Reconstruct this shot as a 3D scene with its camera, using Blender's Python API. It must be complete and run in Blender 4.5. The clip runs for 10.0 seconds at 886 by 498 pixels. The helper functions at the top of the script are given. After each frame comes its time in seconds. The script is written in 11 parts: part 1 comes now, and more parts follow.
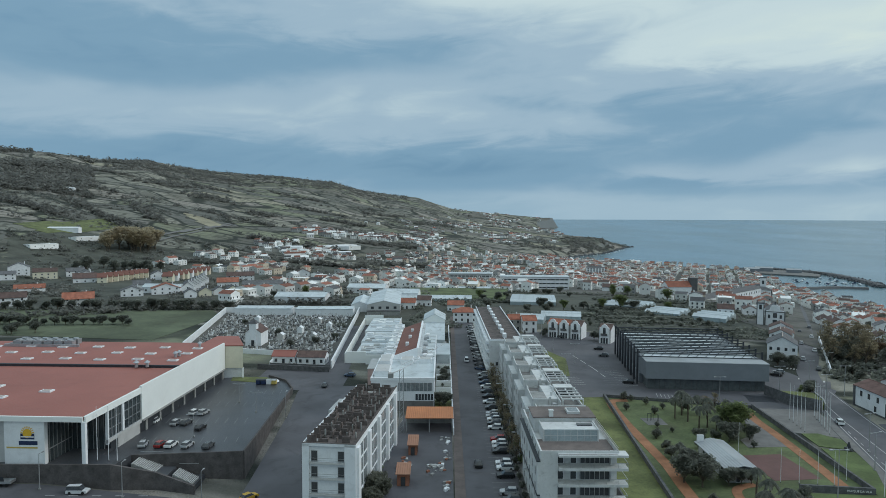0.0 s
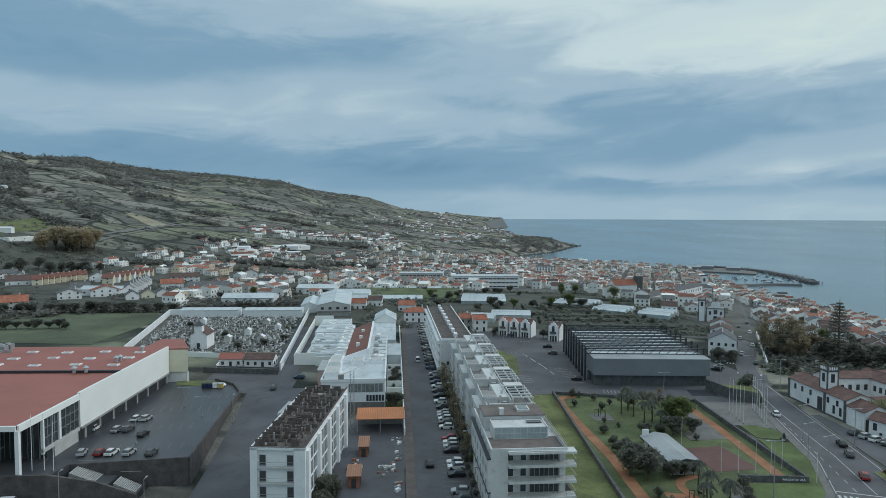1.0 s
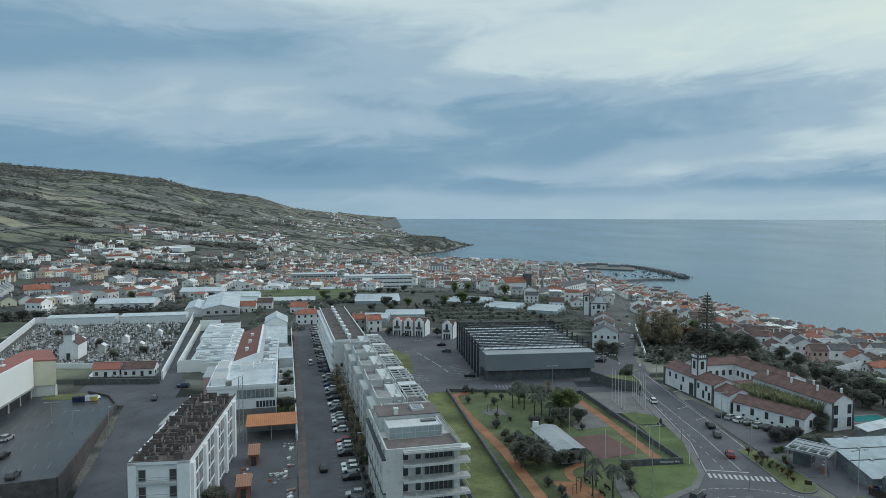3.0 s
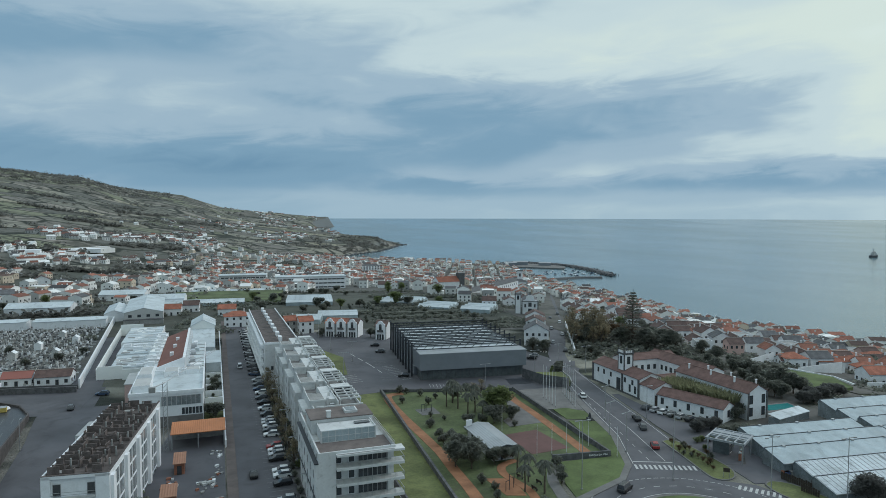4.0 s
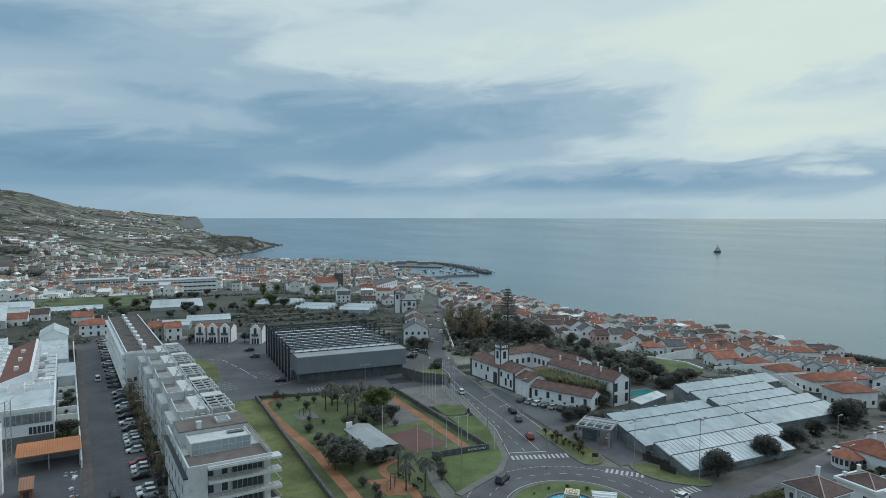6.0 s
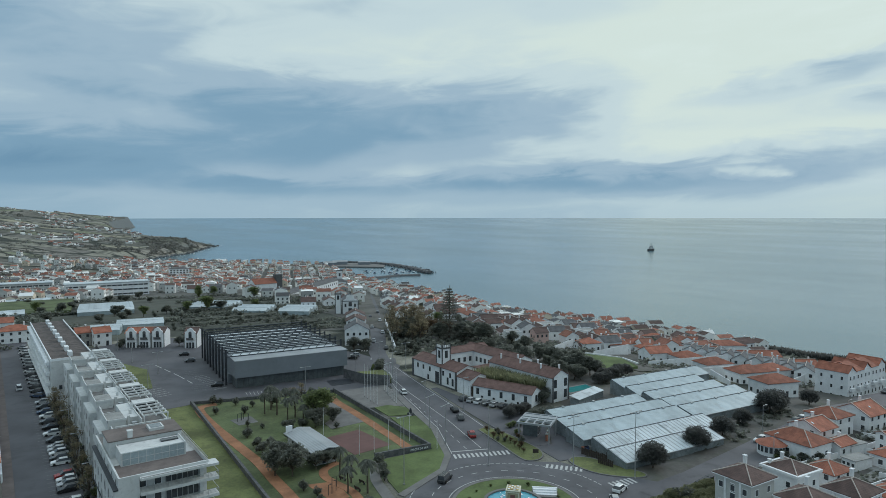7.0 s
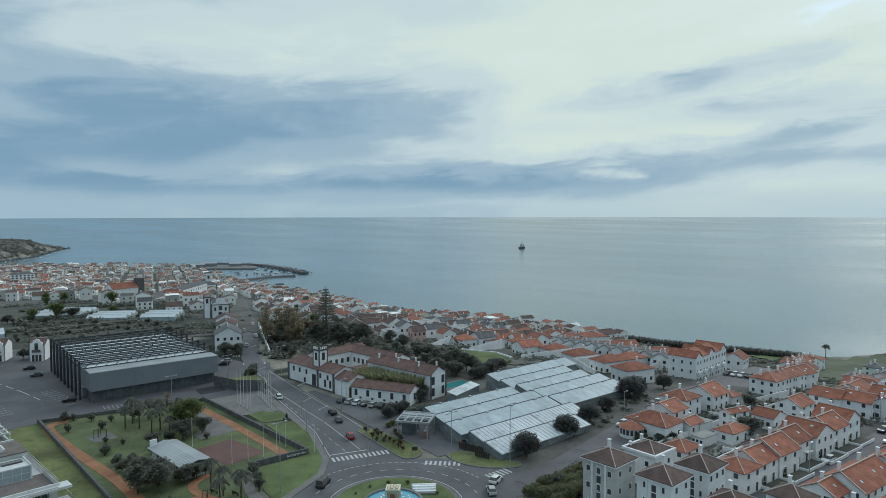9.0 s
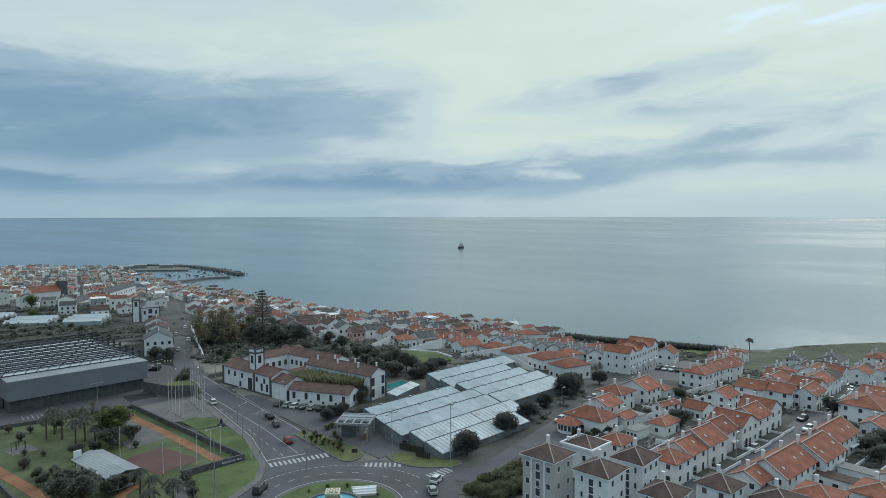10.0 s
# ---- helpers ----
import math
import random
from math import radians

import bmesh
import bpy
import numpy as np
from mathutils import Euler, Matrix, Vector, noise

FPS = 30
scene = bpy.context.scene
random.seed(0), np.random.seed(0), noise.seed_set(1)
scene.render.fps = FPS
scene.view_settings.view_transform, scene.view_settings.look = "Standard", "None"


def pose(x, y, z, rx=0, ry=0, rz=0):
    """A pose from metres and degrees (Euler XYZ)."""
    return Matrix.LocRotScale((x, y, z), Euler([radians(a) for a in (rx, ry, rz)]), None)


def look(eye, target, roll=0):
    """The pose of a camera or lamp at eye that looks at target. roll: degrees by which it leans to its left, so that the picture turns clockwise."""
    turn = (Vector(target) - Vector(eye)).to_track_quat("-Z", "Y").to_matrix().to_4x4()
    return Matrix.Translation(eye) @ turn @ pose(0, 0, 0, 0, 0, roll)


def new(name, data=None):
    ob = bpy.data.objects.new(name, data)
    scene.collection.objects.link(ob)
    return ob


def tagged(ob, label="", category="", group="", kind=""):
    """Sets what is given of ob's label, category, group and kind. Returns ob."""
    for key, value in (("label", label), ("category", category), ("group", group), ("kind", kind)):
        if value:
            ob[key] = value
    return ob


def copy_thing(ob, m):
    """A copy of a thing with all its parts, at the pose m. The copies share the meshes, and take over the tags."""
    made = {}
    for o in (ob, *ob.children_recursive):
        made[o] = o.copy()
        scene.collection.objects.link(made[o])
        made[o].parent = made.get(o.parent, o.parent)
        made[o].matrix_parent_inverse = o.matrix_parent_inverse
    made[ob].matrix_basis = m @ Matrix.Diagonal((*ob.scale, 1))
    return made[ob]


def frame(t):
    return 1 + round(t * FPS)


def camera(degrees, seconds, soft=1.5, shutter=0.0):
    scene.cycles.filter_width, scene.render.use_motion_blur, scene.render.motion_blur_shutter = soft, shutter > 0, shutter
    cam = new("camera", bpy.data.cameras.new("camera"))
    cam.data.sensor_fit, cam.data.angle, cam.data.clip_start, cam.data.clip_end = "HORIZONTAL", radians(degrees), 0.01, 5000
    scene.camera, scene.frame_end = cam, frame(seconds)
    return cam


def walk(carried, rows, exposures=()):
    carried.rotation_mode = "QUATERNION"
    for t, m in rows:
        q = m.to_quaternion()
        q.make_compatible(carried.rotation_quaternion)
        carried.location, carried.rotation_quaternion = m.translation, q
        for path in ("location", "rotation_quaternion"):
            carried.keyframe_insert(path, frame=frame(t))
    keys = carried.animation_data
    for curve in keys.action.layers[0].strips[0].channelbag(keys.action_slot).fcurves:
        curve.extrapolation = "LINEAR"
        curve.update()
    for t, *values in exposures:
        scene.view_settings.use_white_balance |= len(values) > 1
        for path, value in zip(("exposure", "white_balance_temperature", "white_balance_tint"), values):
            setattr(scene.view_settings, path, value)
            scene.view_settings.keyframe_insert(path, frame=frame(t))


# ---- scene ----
cam = camera(68.4, 10.0, 0.75)
ROWS = [
    (0.0, 0.00, -0.00, 105.00, -0.00, -2.93, -0.08),
    (0.5, 0.01, 0.05, 105.09, -2.12, -2.97, -0.12),
    (1.0, 0.10, 0.09, 105.08, -4.31, -2.96, -0.12),
    (1.5, 0.20, 0.20, 105.04, -6.48, -2.95, -0.09),
    (2.0, 0.26, 0.37, 104.99, -8.73, -2.96, -0.07),
    (2.5, 0.30, 0.54, 104.96, -11.02, -2.96, -0.07),
    (4.0, 0.52, 1.00, 105.01, -19.49, -2.99, -0.09),
    (4.5, 0.59, 1.17, 105.00, -22.39, -3.00, -0.09),
    (5.0, 0.68, 1.35, 104.96, -25.06, -3.01, -0.02),
    (5.5, 0.78, 1.53, 104.96, -27.61, -3.02, -0.04),
    (7.0, 1.06, 1.77, 105.01, -35.28, -3.05, 0.04),
    (7.5, 1.10, 1.87, 105.01, -37.99, -3.08, 0.04),
    (8.0, 1.14, 1.96, 104.96, -40.71, -3.09, 0.05),
    (8.5, 1.23, 2.02, 104.94, -43.44, -3.10, 0.07),
    (9.0, 1.32, 2.15, 104.94, -46.09, -3.11, 0.07),
    (9.5, 1.44, 2.38, 104.90, -48.78, -3.13, 0.08),
    (10.0, 1.74, 2.61, 104.83, -51.42, -3.13, 0.05),
]
walk(cam, [(t, pose(x, y, z, 90 + pitch, roll, yaw)) for t, x, y, z, yaw, pitch, roll in ROWS],
     [(0.0, 0.0, 6300, 10), (10.0, 0.0, 6300, 10)])

# ---- sky and sun ----
# cloud banks and gaps: azimuth, height, half width, half height in degrees, slope, lightness
BANKS = [(-8, 9.2, 12, 2.8, 0.0, 0.10), (-30, 8.6, 12, 2.0, 0.0, 0.07), (33, 13.2, 17, 2.6, 0.05, 0.12), (3, 17, 16, 2.4, 0.0, 0.05), (9, 8.0, 7, 1.0, -0.10, 0.07), (57, 6.0, 12, 1.6, 0.02, 0.07),
         (60, 3.4, 1.8, 0.5, 0.0, 0.16), (76, 15, 15, 5.0, 0.0, 0.06), (78, 2.9, 9, 0.8, 0.0, 0.08), (17.5, 3.3, 4.5, 0.8, 0.0, 0.06), (52, 10.5, 8, 2.6, 0.10, 0.06), (14, 11.5, 5, 1.5, 0.1, 0.03)]
GAPS = [(-23, 12.4, 11, 2.4, 0.02, -0.13), (-32, 17.5, 9, 2.8, 0.0, -0.10), (-4, 13.6, 8, 1.5, 0.05, -0.08), (-15, 4.8, 17, 1.9, -0.05, -0.07), (24, 8.8, 14, 3.0, -0.03, -0.15), (41.5, 8.0, 6.5, 4.2, 0.0, -0.11),
        (8, 4.2, 12, 1.6, 0.0, -0.09), (17.8, 2.3, 5.5, 0.9, 0.0, -0.08), (69, 11.0, 10, 1.1, 0.13, -0.22), (74, 8.7, 7, 1.0, 0.10, -0.20), (79, 7.2, 9, 0.9, 0.14, -0.20), (76, 4.4, 16, 1.7, 0.02, -0.24),
        (55, 2.8, 12, 1.3, -0.02, -0.21), (36, 2.2, 16, 0.9, 0.0, -0.11), (47, 17.2, 5, 1.3, 0.0, -0.08), (25, 5.5, 10, 1.4, 0.0, -0.06)]
SUN_AZ, SUN_EL = 84.0, 27.0          # degrees, azimuth clockwise from +y


def math_node(nt, op, a, b=None, clamp=False):
    n = nt.nodes.new("ShaderNodeMath")
    n.operation = op
    n.use_clamp = clamp
    for i, v in enumerate((a, b)):
        if v is None:
            continue
        if isinstance(v, (int, float)):
            n.inputs[i].default_value = v
        else:
            nt.links.new(v, n.inputs[i])
    return n.outputs[0]


def mix_col(nt, fac, a, b, blend="MIX"):
    n = nt.nodes.new("ShaderNodeMix")
    n.data_type = "RGBA"
    n.blend_type = blend
    for sock, v in ((n.inputs[0], fac), (n.inputs[6], a), (n.inputs[7], b)):
        if isinstance(v, (int, float)):
            sock.default_value = v
        elif isinstance(v, tuple):
            sock.default_value = (*v[:3], 1)
        else:
            nt.links.new(v, sock)
    return n.outputs[2]


def ramp(nt, fac, stops, mode="EASE"):
    n = nt.nodes.new("ShaderNodeValToRGB")
    n.color_ramp.interpolation = mode
    while len(n.color_ramp.elements) < len(stops):
        n.color_ramp.elements.new(0.5)
    for e, (p, c) in zip(n.color_ramp.elements, stops):
        e.position = p
        e.color = (c, c, c, 1) if isinstance(c, (int, float)) else (*c, 1)
    nt.links.new(fac, n.inputs[0])
    return n.outputs[0]


def noise_tex(nt, vec, scale, detail=4.0, rough=0.55, distort=0.0):
    n = nt.nodes.new("ShaderNodeTexNoise")
    n.inputs["Scale"].default_value = scale
    n.inputs["Detail"].default_value = detail
    n.inputs["Roughness"].default_value = rough
    n.inputs["Distortion"].default_value = distort
    if vec is not None:
        nt.links.new(vec, n.inputs["Vector"])
    return n.outputs["Fac"]


def make_world():
    w = bpy.data.worlds.new("sky")
    scene.world = w
    w.use_nodes = True
    nt = w.node_tree
    nt.nodes.clear()
    out = nt.nodes.new("ShaderNodeOutputWorld")
    bg = nt.nodes.new("ShaderNodeBackground")
    nt.links.new(bg.outputs[0], out.inputs[0])
    sky = nt.nodes.new("ShaderNodeTexSky")
    sky.sky_type = "NISHITA"
    sky.sun_disc = False
    sky.sun_elevation = radians(SUN_EL)
    sky.sun_rotation = radians(SUN_AZ)
    sky.dust_density = 2.0
    tc = nt.nodes.new("ShaderNodeTexCoord")
    sep = nt.nodes.new("ShaderNodeSeparateXYZ")
    nt.links.new(tc.outputs["Generated"], sep.inputs[0])
    x, y, z = sep.outputs
    up = math_node(nt, "MAXIMUM", z, 0.0)

    azd = math_node(nt, "MULTIPLY", math_node(nt, "ARCTAN2", x, y), 57.296)
    eld = math_node(nt, "MULTIPLY", up, 57.296)

    def wisps(wide, high, lean, loc, detail, rough, distort):
        """Noise drawn out along the horizon, as banks far off are seen edge on."""
        cmb = nt.nodes.new("ShaderNodeCombineXYZ")
        nt.links.new(math_node(nt, "MULTIPLY", azd, 1.0 / wide), cmb.inputs[0])
        nt.links.new(math_node(nt, "MULTIPLY", math_node(nt, "ADD", eld, math_node(nt, "MULTIPLY", azd, lean)), 1.0 / high), cmb.inputs[1])
        cmb.inputs[2].default_value = loc
        return noise_tex(nt, cmb.outputs[0], 1.0, detail, rough, distort)

    broad = wisps(16.0, 4.2, -0.04, 2.3, 3.0, 0.5, 0.6)
    fine = wisps(7.0, 1.7, -0.06, 5.1, 7.0, 0.58, 0.8)
    warp = wisps(9.0, 4.0, 0.0, 9.4, 4.0, 0.55, 0.3)
    # nearness to the veiled sun
    sd = Vector((math.sin(radians(SUN_AZ)) * math.cos(radians(SUN_EL)),
                 math.cos(radians(SUN_AZ)) * math.cos(radians(SUN_EL)), math.sin(radians(SUN_EL))))
    dot = nt.nodes.new("ShaderNodeVectorMath")
    dot.operation = "DOT_PRODUCT"
    dot.inputs[1].default_value = sd
    nt.links.new(tc.outputs["Generated"], dot.inputs[0])
    near = math_node(nt, "MULTIPLY", math_node(nt, "ADD", dot.outputs["Value"], 1.0), 0.5)
    v = ramp(nt, near, [(0.0, 0.43), (0.33, 0.49), (0.58, 0.525), (0.745, 0.595), (0.875, 0.68), (0.935, 0.755), (0.99, 0.83)], "LINEAR")
    v = math_node(nt, "ADD", v, math_node(nt, "MULTIPLY", math_node(nt, "SUBTRACT", broad, 0.5), 0.20))
    v = math_node(nt, "ADD", v, math_node(nt, "MULTIPLY", math_node(nt, "SUBTRACT", fine, 0.5), 0.13))
    v = math_node(nt, "ADD", v, math_node(nt, "MULTIPLY", math_node(nt, "POWER", up, 2.0), 0.46))
    azm = math_node(nt, "ADD", azd, math_node(nt, "MULTIPLY", math_node(nt, "SUBTRACT", warp, 0.5), 18.0))
    elv = math_node(nt, "ADD", eld, math_node(nt, "MULTIPLY", math_node(nt, "SUBTRACT", fine, 0.5), 2.2))
    for a, e, wa, we, lean, k in BANKS + GAPS:
        off = math_node(nt, "SUBTRACT", azm, a)
        da = math_node(nt, "POWER", math_node(nt, "ABSOLUTE", math_node(nt, "MULTIPLY", off, 0.6 / wa)), 2.0)
        rise = math_node(nt, "SUBTRACT", math_node(nt, "SUBTRACT", elv, e), math_node(nt, "MULTIPLY", off, lean))
        de = math_node(nt, "POWER", math_node(nt, "ABSOLUTE", math_node(nt, "MULTIPLY", rise, 0.6 / we)), 2.0)
        body = math_node(nt, "POWER", math_node(nt, "SUBTRACT", 1.0, math_node(nt, "ADD", da, de), True), 1.6)
        v = math_node(nt, "ADD", v, math_node(nt, "MULTIPLY", body, k * 0.85))
    rp = nt.nodes.new("ShaderNodeValToRGB")
    rp.color_ramp.interpolation = "EASE"
    cols = [(0.34, (0.130, 0.275, 0.415)), (0.46, (0.206, 0.350, 0.466)), (0.58, (0.340, 0.470, 0.560)), (0.70, (0.550, 0.670, 0.685)), (0.82, (0.650, 0.755, 0.695)), (0.93, (0.69, 0.80, 0.75)), (1.0, (0.76, 0.95, 1.17))]
    while len(rp.color_ramp.elements) < len(cols):
        rp.color_ramp.elements.new(0.5)
    for e, (p, c) in zip(rp.color_ramp.elements, cols):
        e.position, e.color = p, (*c, 1)
    nt.links.new(v, rp.inputs[0])
    clear = nt.nodes.new("ShaderNodeVectorMath")
    clear.operation = "SCALE"
    clear.inputs["Scale"].default_value = 0.055
    nt.links.new(sky.outputs[0], clear.inputs[0])
    gap = ramp(nt, v, [(0.34, 0.12), (0.48, 0.0)])
    col = mix_col(nt, gap, rp.outputs[0], clear.outputs[0])
    # pale air above the sea's line
    hz = ramp(nt, up, [(0.0, 1.0), (0.018, 0.8), (0.05, 0.0)])
    col = mix_col(nt, math_node(nt, "MULTIPLY", hz, 0.45), col, (0.36, 0.50, 0.57))
    nt.links.new(col, bg.inputs[0])
    bg.inputs[1].default_value = 1.0


make_world()
sun = new("sun", bpy.data.lights.new("sun", "SUN"))
sun.data.energy = 0.75
sun.data.angle = radians(15)
sun.data.color = (1.0, 0.96, 0.90)
sun.matrix_world = look((math.sin(radians(SUN_AZ)) * 100, math.cos(radians(SUN_AZ)) * 100, 100 * math.tan(radians(SUN_EL)) + 200), (0, 0, 200))
scene.view_settings.exposure = 0.0

# ---- materials ----


def material(name, base, rough=0.8, metal=0.0, var=0.15, scale=0.6, fine=8.0, bump=0.1, dirt=0.0, dirt_col=(0.12, 0.11, 0.10),
             obj_var=0.0, island=False, coords="Object", spec=0.4, bump_scale=None):
    """Surface with two scales of variation, optional dirt stains and fine relief."""
    m = bpy.data.materials.new(name)
    m.use_nodes = True
    nt = m.node_tree
    b = nt.nodes["Principled BSDF"]
    b.inputs["Roughness"].default_value = rough
    b.inputs["Metallic"].default_value = metal
    b.inputs["Specular IOR Level"].default_value = spec
    tc = nt.nodes.new("ShaderNodeTexCoord")
    vec = tc.outputs[coords]
    n1 = noise_tex(nt, vec, scale, 3, 0.55)
    n2 = noise_tex(nt, vec, fine, 5, 0.6)
    v = math_node(nt, "ADD", math_node(nt, "MULTIPLY", n1, 0.6), math_node(nt, "MULTIPLY", n2, 0.4))
    lo = tuple(c * (1 - var) for c in base)
    hi = tuple(min(1, c * (1 + var)) for c in base)
    col = mix_col(nt, ramp(nt, v, [(0.32, 0.0), (0.68, 1.0)]), lo, hi)
    if dirt:
        n3 = noise_tex(nt, vec, scale * 2.3, 6, 0.65, 0.6)
        col = mix_col(nt, math_node(nt, "MULTIPLY", ramp(nt, n3, [(0.5, 0.0), (0.72, 1.0)]), dirt), col, dirt_col)
    if obj_var:
        if island:
            rnd = nt.nodes.new("ShaderNodeNewGeometry").outputs["Random Per Island"]
        else:
            rnd = nt.nodes.new("ShaderNodeObjectInfo").outputs["Random"]
        hs = nt.nodes.new("ShaderNodeHueSaturation")
        nt.links.new(math_node(nt, "ADD", math_node(nt, "MULTIPLY", rnd, obj_var), 1 - obj_var / 2), hs.inputs["Value"])
        nt.links.new(col, hs.inputs["Color"])
        col = hs.outputs[0]
    nt.links.new(col, b.inputs["Base Color"])
    nt.links.new(ramp(nt, n2, [(0.3, max(0, rough - 0.1)), (0.7, min(1, rough + 0.1))]), b.inputs["Roughness"])
    if bump:
        bp = nt.nodes.new("ShaderNodeBump")
        bp.inputs["Strength"].default_value = bump
        bp.inputs["Distance"].default_value = 0.05
        nb = noise_tex(nt, vec, bump_scale or fine * 2, 4, 0.6)
        nt.links.new(nb, bp.inputs["Height"])
        nt.links.new(bp.outputs[0], b.inputs["Normal"])
    return m


def tiles(name, base, pitch=0.35, obj_var=0.25, island=False, axis="X", var=0.3):
    """Clay roof tiles: rows of pans with courses, faded and stained."""
    m = material(name, base, 0.85, 0, var, 0.5, 5.0, 0, 0.4, tuple(c * 0.35 + 0.02 for c in base), obj_var, island)
    nt = m.node_tree
    b = nt.nodes["Principled BSDF"]
    tc = nt.nodes.new("ShaderNodeTexCoord")
    hs = []
    for ax, p in (("X", pitch), ("Y", pitch), ("Z", pitch * 0.7)):
        wv = nt.nodes.new("ShaderNodeTexWave")
        wv.bands_direction = ax
        wv.inputs["Scale"].default_value = 0.314 / p
        nt.links.new(tc.outputs["Object"], wv.inputs["Vector"])
        hs.append(wv.outputs["Fac"])
    h = math_node(nt, "ADD", math_node(nt, "MULTIPLY", hs[0], 0.5), math_node(nt, "MULTIPLY", hs[1], 0.5))
    bp = nt.nodes.new("ShaderNodeBump")
    bp.inputs["Strength"].default_value = 0.5
    bp.inputs["Distance"].default_value = 0.06
    nt.links.new(h, bp.inputs["Height"])
    nt.links.new(bp.outputs[0], b.inputs["Normal"])
    return m


def corrugated(name, base, pitch=0.8, rough=0.5, metal=0.3, var=0.15, axis="X", dirt=0.25):
    m = material(name, base, rough, metal, var, 0.12, 3.0, 0, dirt, tuple(c * 0.55 for c in base))
    nt = m.node_tree
    b = nt.nodes["Principled BSDF"]
    tc = nt.nodes.new("ShaderNodeTexCoord")
    wv = nt.nodes.new("ShaderNodeTexWave")
    wv.bands_direction = axis
    wv.inputs["Scale"].default_value = 0.314 / pitch
    nt.links.new(tc.outputs["Object"], wv.inputs["Vector"])
    bp = nt.nodes.new("ShaderNodeBump")
    bp.inputs["Strength"].default_value = 0.6
    bp.inputs["Distance"].default_value = 0.08
    nt.links.new(wv.outputs["Fac"], bp.inputs["Height"])
    nt.links.new(bp.outputs[0], b.inputs["Normal"])
    return m


WHITE = material("white_render", (0.785, 0.80, 0.815), 0.85, 0, 0.06, 0.25, 3.0, 0.05, 0.25, (0.45, 0.45, 0.43))
MALLWHITE = material("smooth_white_panels", (0.83, 0.845, 0.82), 0.7, 0, 0.03, 0.15, 2.0, 0.02, 0.12, (0.62, 0.63, 0.61))
TERRACEBR = material("worn_terrace_tiles", (0.165, 0.138, 0.128), 0.9, 0, 0.25, 0.4, 4.0, 0.1, 0.5, (0.11, 0.095, 0.09))
BLOCKW = material("aged_white_render", (0.60, 0.61, 0.605), 0.9, 0, 0.08, 0.35, 2.5, 0.06, 0.55, (0.36, 0.36, 0.35))
REDPAVE = material("red_brown_pavers", (0.138, 0.114, 0.106), 0.9, 0, 0.2, 0.3, 6.0, 0.15, 0.4, (0.09, 0.075, 0.07))
WHITE2 = material("limewash", (0.785, 0.795, 0.81), 0.9, 0, 0.08, 0.3, 2.5, 0.06, 0.28, (0.45, 0.44, 0.42), 0.12)
GREYW = material("grey_render", (0.50, 0.50, 0.49), 0.85, 0, 0.08, 0.3, 3.0, 0.05, 0.35, (0.3, 0.3, 0.29))
CREAM = material("cream_render", (0.70, 0.66, 0.52), 0.85, 0, 0.06, 0.3, 3.0, 0.05, 0.2, (0.45, 0.42, 0.34))
OCHRE = material("ochre_render", (0.60, 0.44, 0.20), 0.85, 0, 0.1, 0.3, 3.0, 0.05, 0.2, (0.3, 0.2, 0.1))
PINKW = material("rose_render", (0.58, 0.40, 0.36), 0.85, 0, 0.1, 0.3, 3.0, 0.05, 0.2, (0.3, 0.2, 0.18))
CONCRETE = material("concrete", (0.30, 0.30, 0.29), 0.9, 0, 0.2, 0.4, 5.0, 0.15, 0.5, (0.12, 0.12, 0.11))
DARKROOF = material("weathered_slab", (0.108, 0.090, 0.084), 0.95, 0, 0.4, 0.5, 4.0, 0.3, 0.6, (0.035, 0.03, 0.028))
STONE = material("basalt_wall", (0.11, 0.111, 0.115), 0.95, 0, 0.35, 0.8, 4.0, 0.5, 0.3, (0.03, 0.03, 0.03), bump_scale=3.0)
ASPHALT = material("asphalt", (0.098, 0.097, 0.107), 0.75, 0, 0.25, 0.08, 6.0, 0.1, 0.35, (0.03, 0.03, 0.032))
BASALT = material("black_basalt_wall", (0.098, 0.088, 0.086), 0.9, 0, 0.3, 0.5, 3.0, 0.5, 0.4, (0.02, 0.02, 0.021), bump_scale=2.5)
WETDECK = material("damp_asphalt", (0.066, 0.070, 0.078), 0.40, 0, 0.3, 0.05, 4.0, 0.06, 0.5, (0.028, 0.029, 0.031))
WORNPAINT = material("worn_bay_paint", (0.24, 0.25, 0.25), 0.8, 0, 0.25, 1.5, 9.0, 0.03, 0.7, (0.10, 0.10, 0.10))
HUTROOF = corrugated("faded_orange_sheet", (0.36, 0.19, 0.125), 0.5, 0.8, 0.0)
# grey base colour stands in for the bright sky mirrored in the panes
PALEGLASS = material("painted_reflection_glass", (0.19, 0.215, 0.225), 0.18, 0, 0.35, 0.4, 1.2, 0, 0.4, (0.07, 0.08, 0.085), spec=0.6)
ASPHALT2 = material("worn_asphalt", (0.100, 0.099, 0.109), 0.7, 0, 0.25, 0.1, 6.0, 0.1, 0.4, (0.035, 0.035, 0.037))
PAVE = material("pavement_stone", (0.17, 0.165, 0.16), 0.85, 0, 0.2, 0.3, 6.0, 0.15, 0.4, (0.09, 0.085, 0.08))
PAINT = material("road_paint", (0.50, 0.50, 0.49), 0.7, 0, 0.15, 1.0, 8.0, 0.03, 0.4, (0.25, 0.25, 0.25))
PARKLAWN = material("patchy_park_lawn", (0.100, 0.124, 0.056), 0.95, 0, 0.45, 0.09, 1.4, 0.5, 0.6, (0.075, 0.072, 0.045))
GRASS = material("mown_grass", (0.104, 0.138, 0.052), 0.95, 0, 0.35, 0.12, 2.0, 0.4, 0.35, (0.07, 0.09, 0.03))
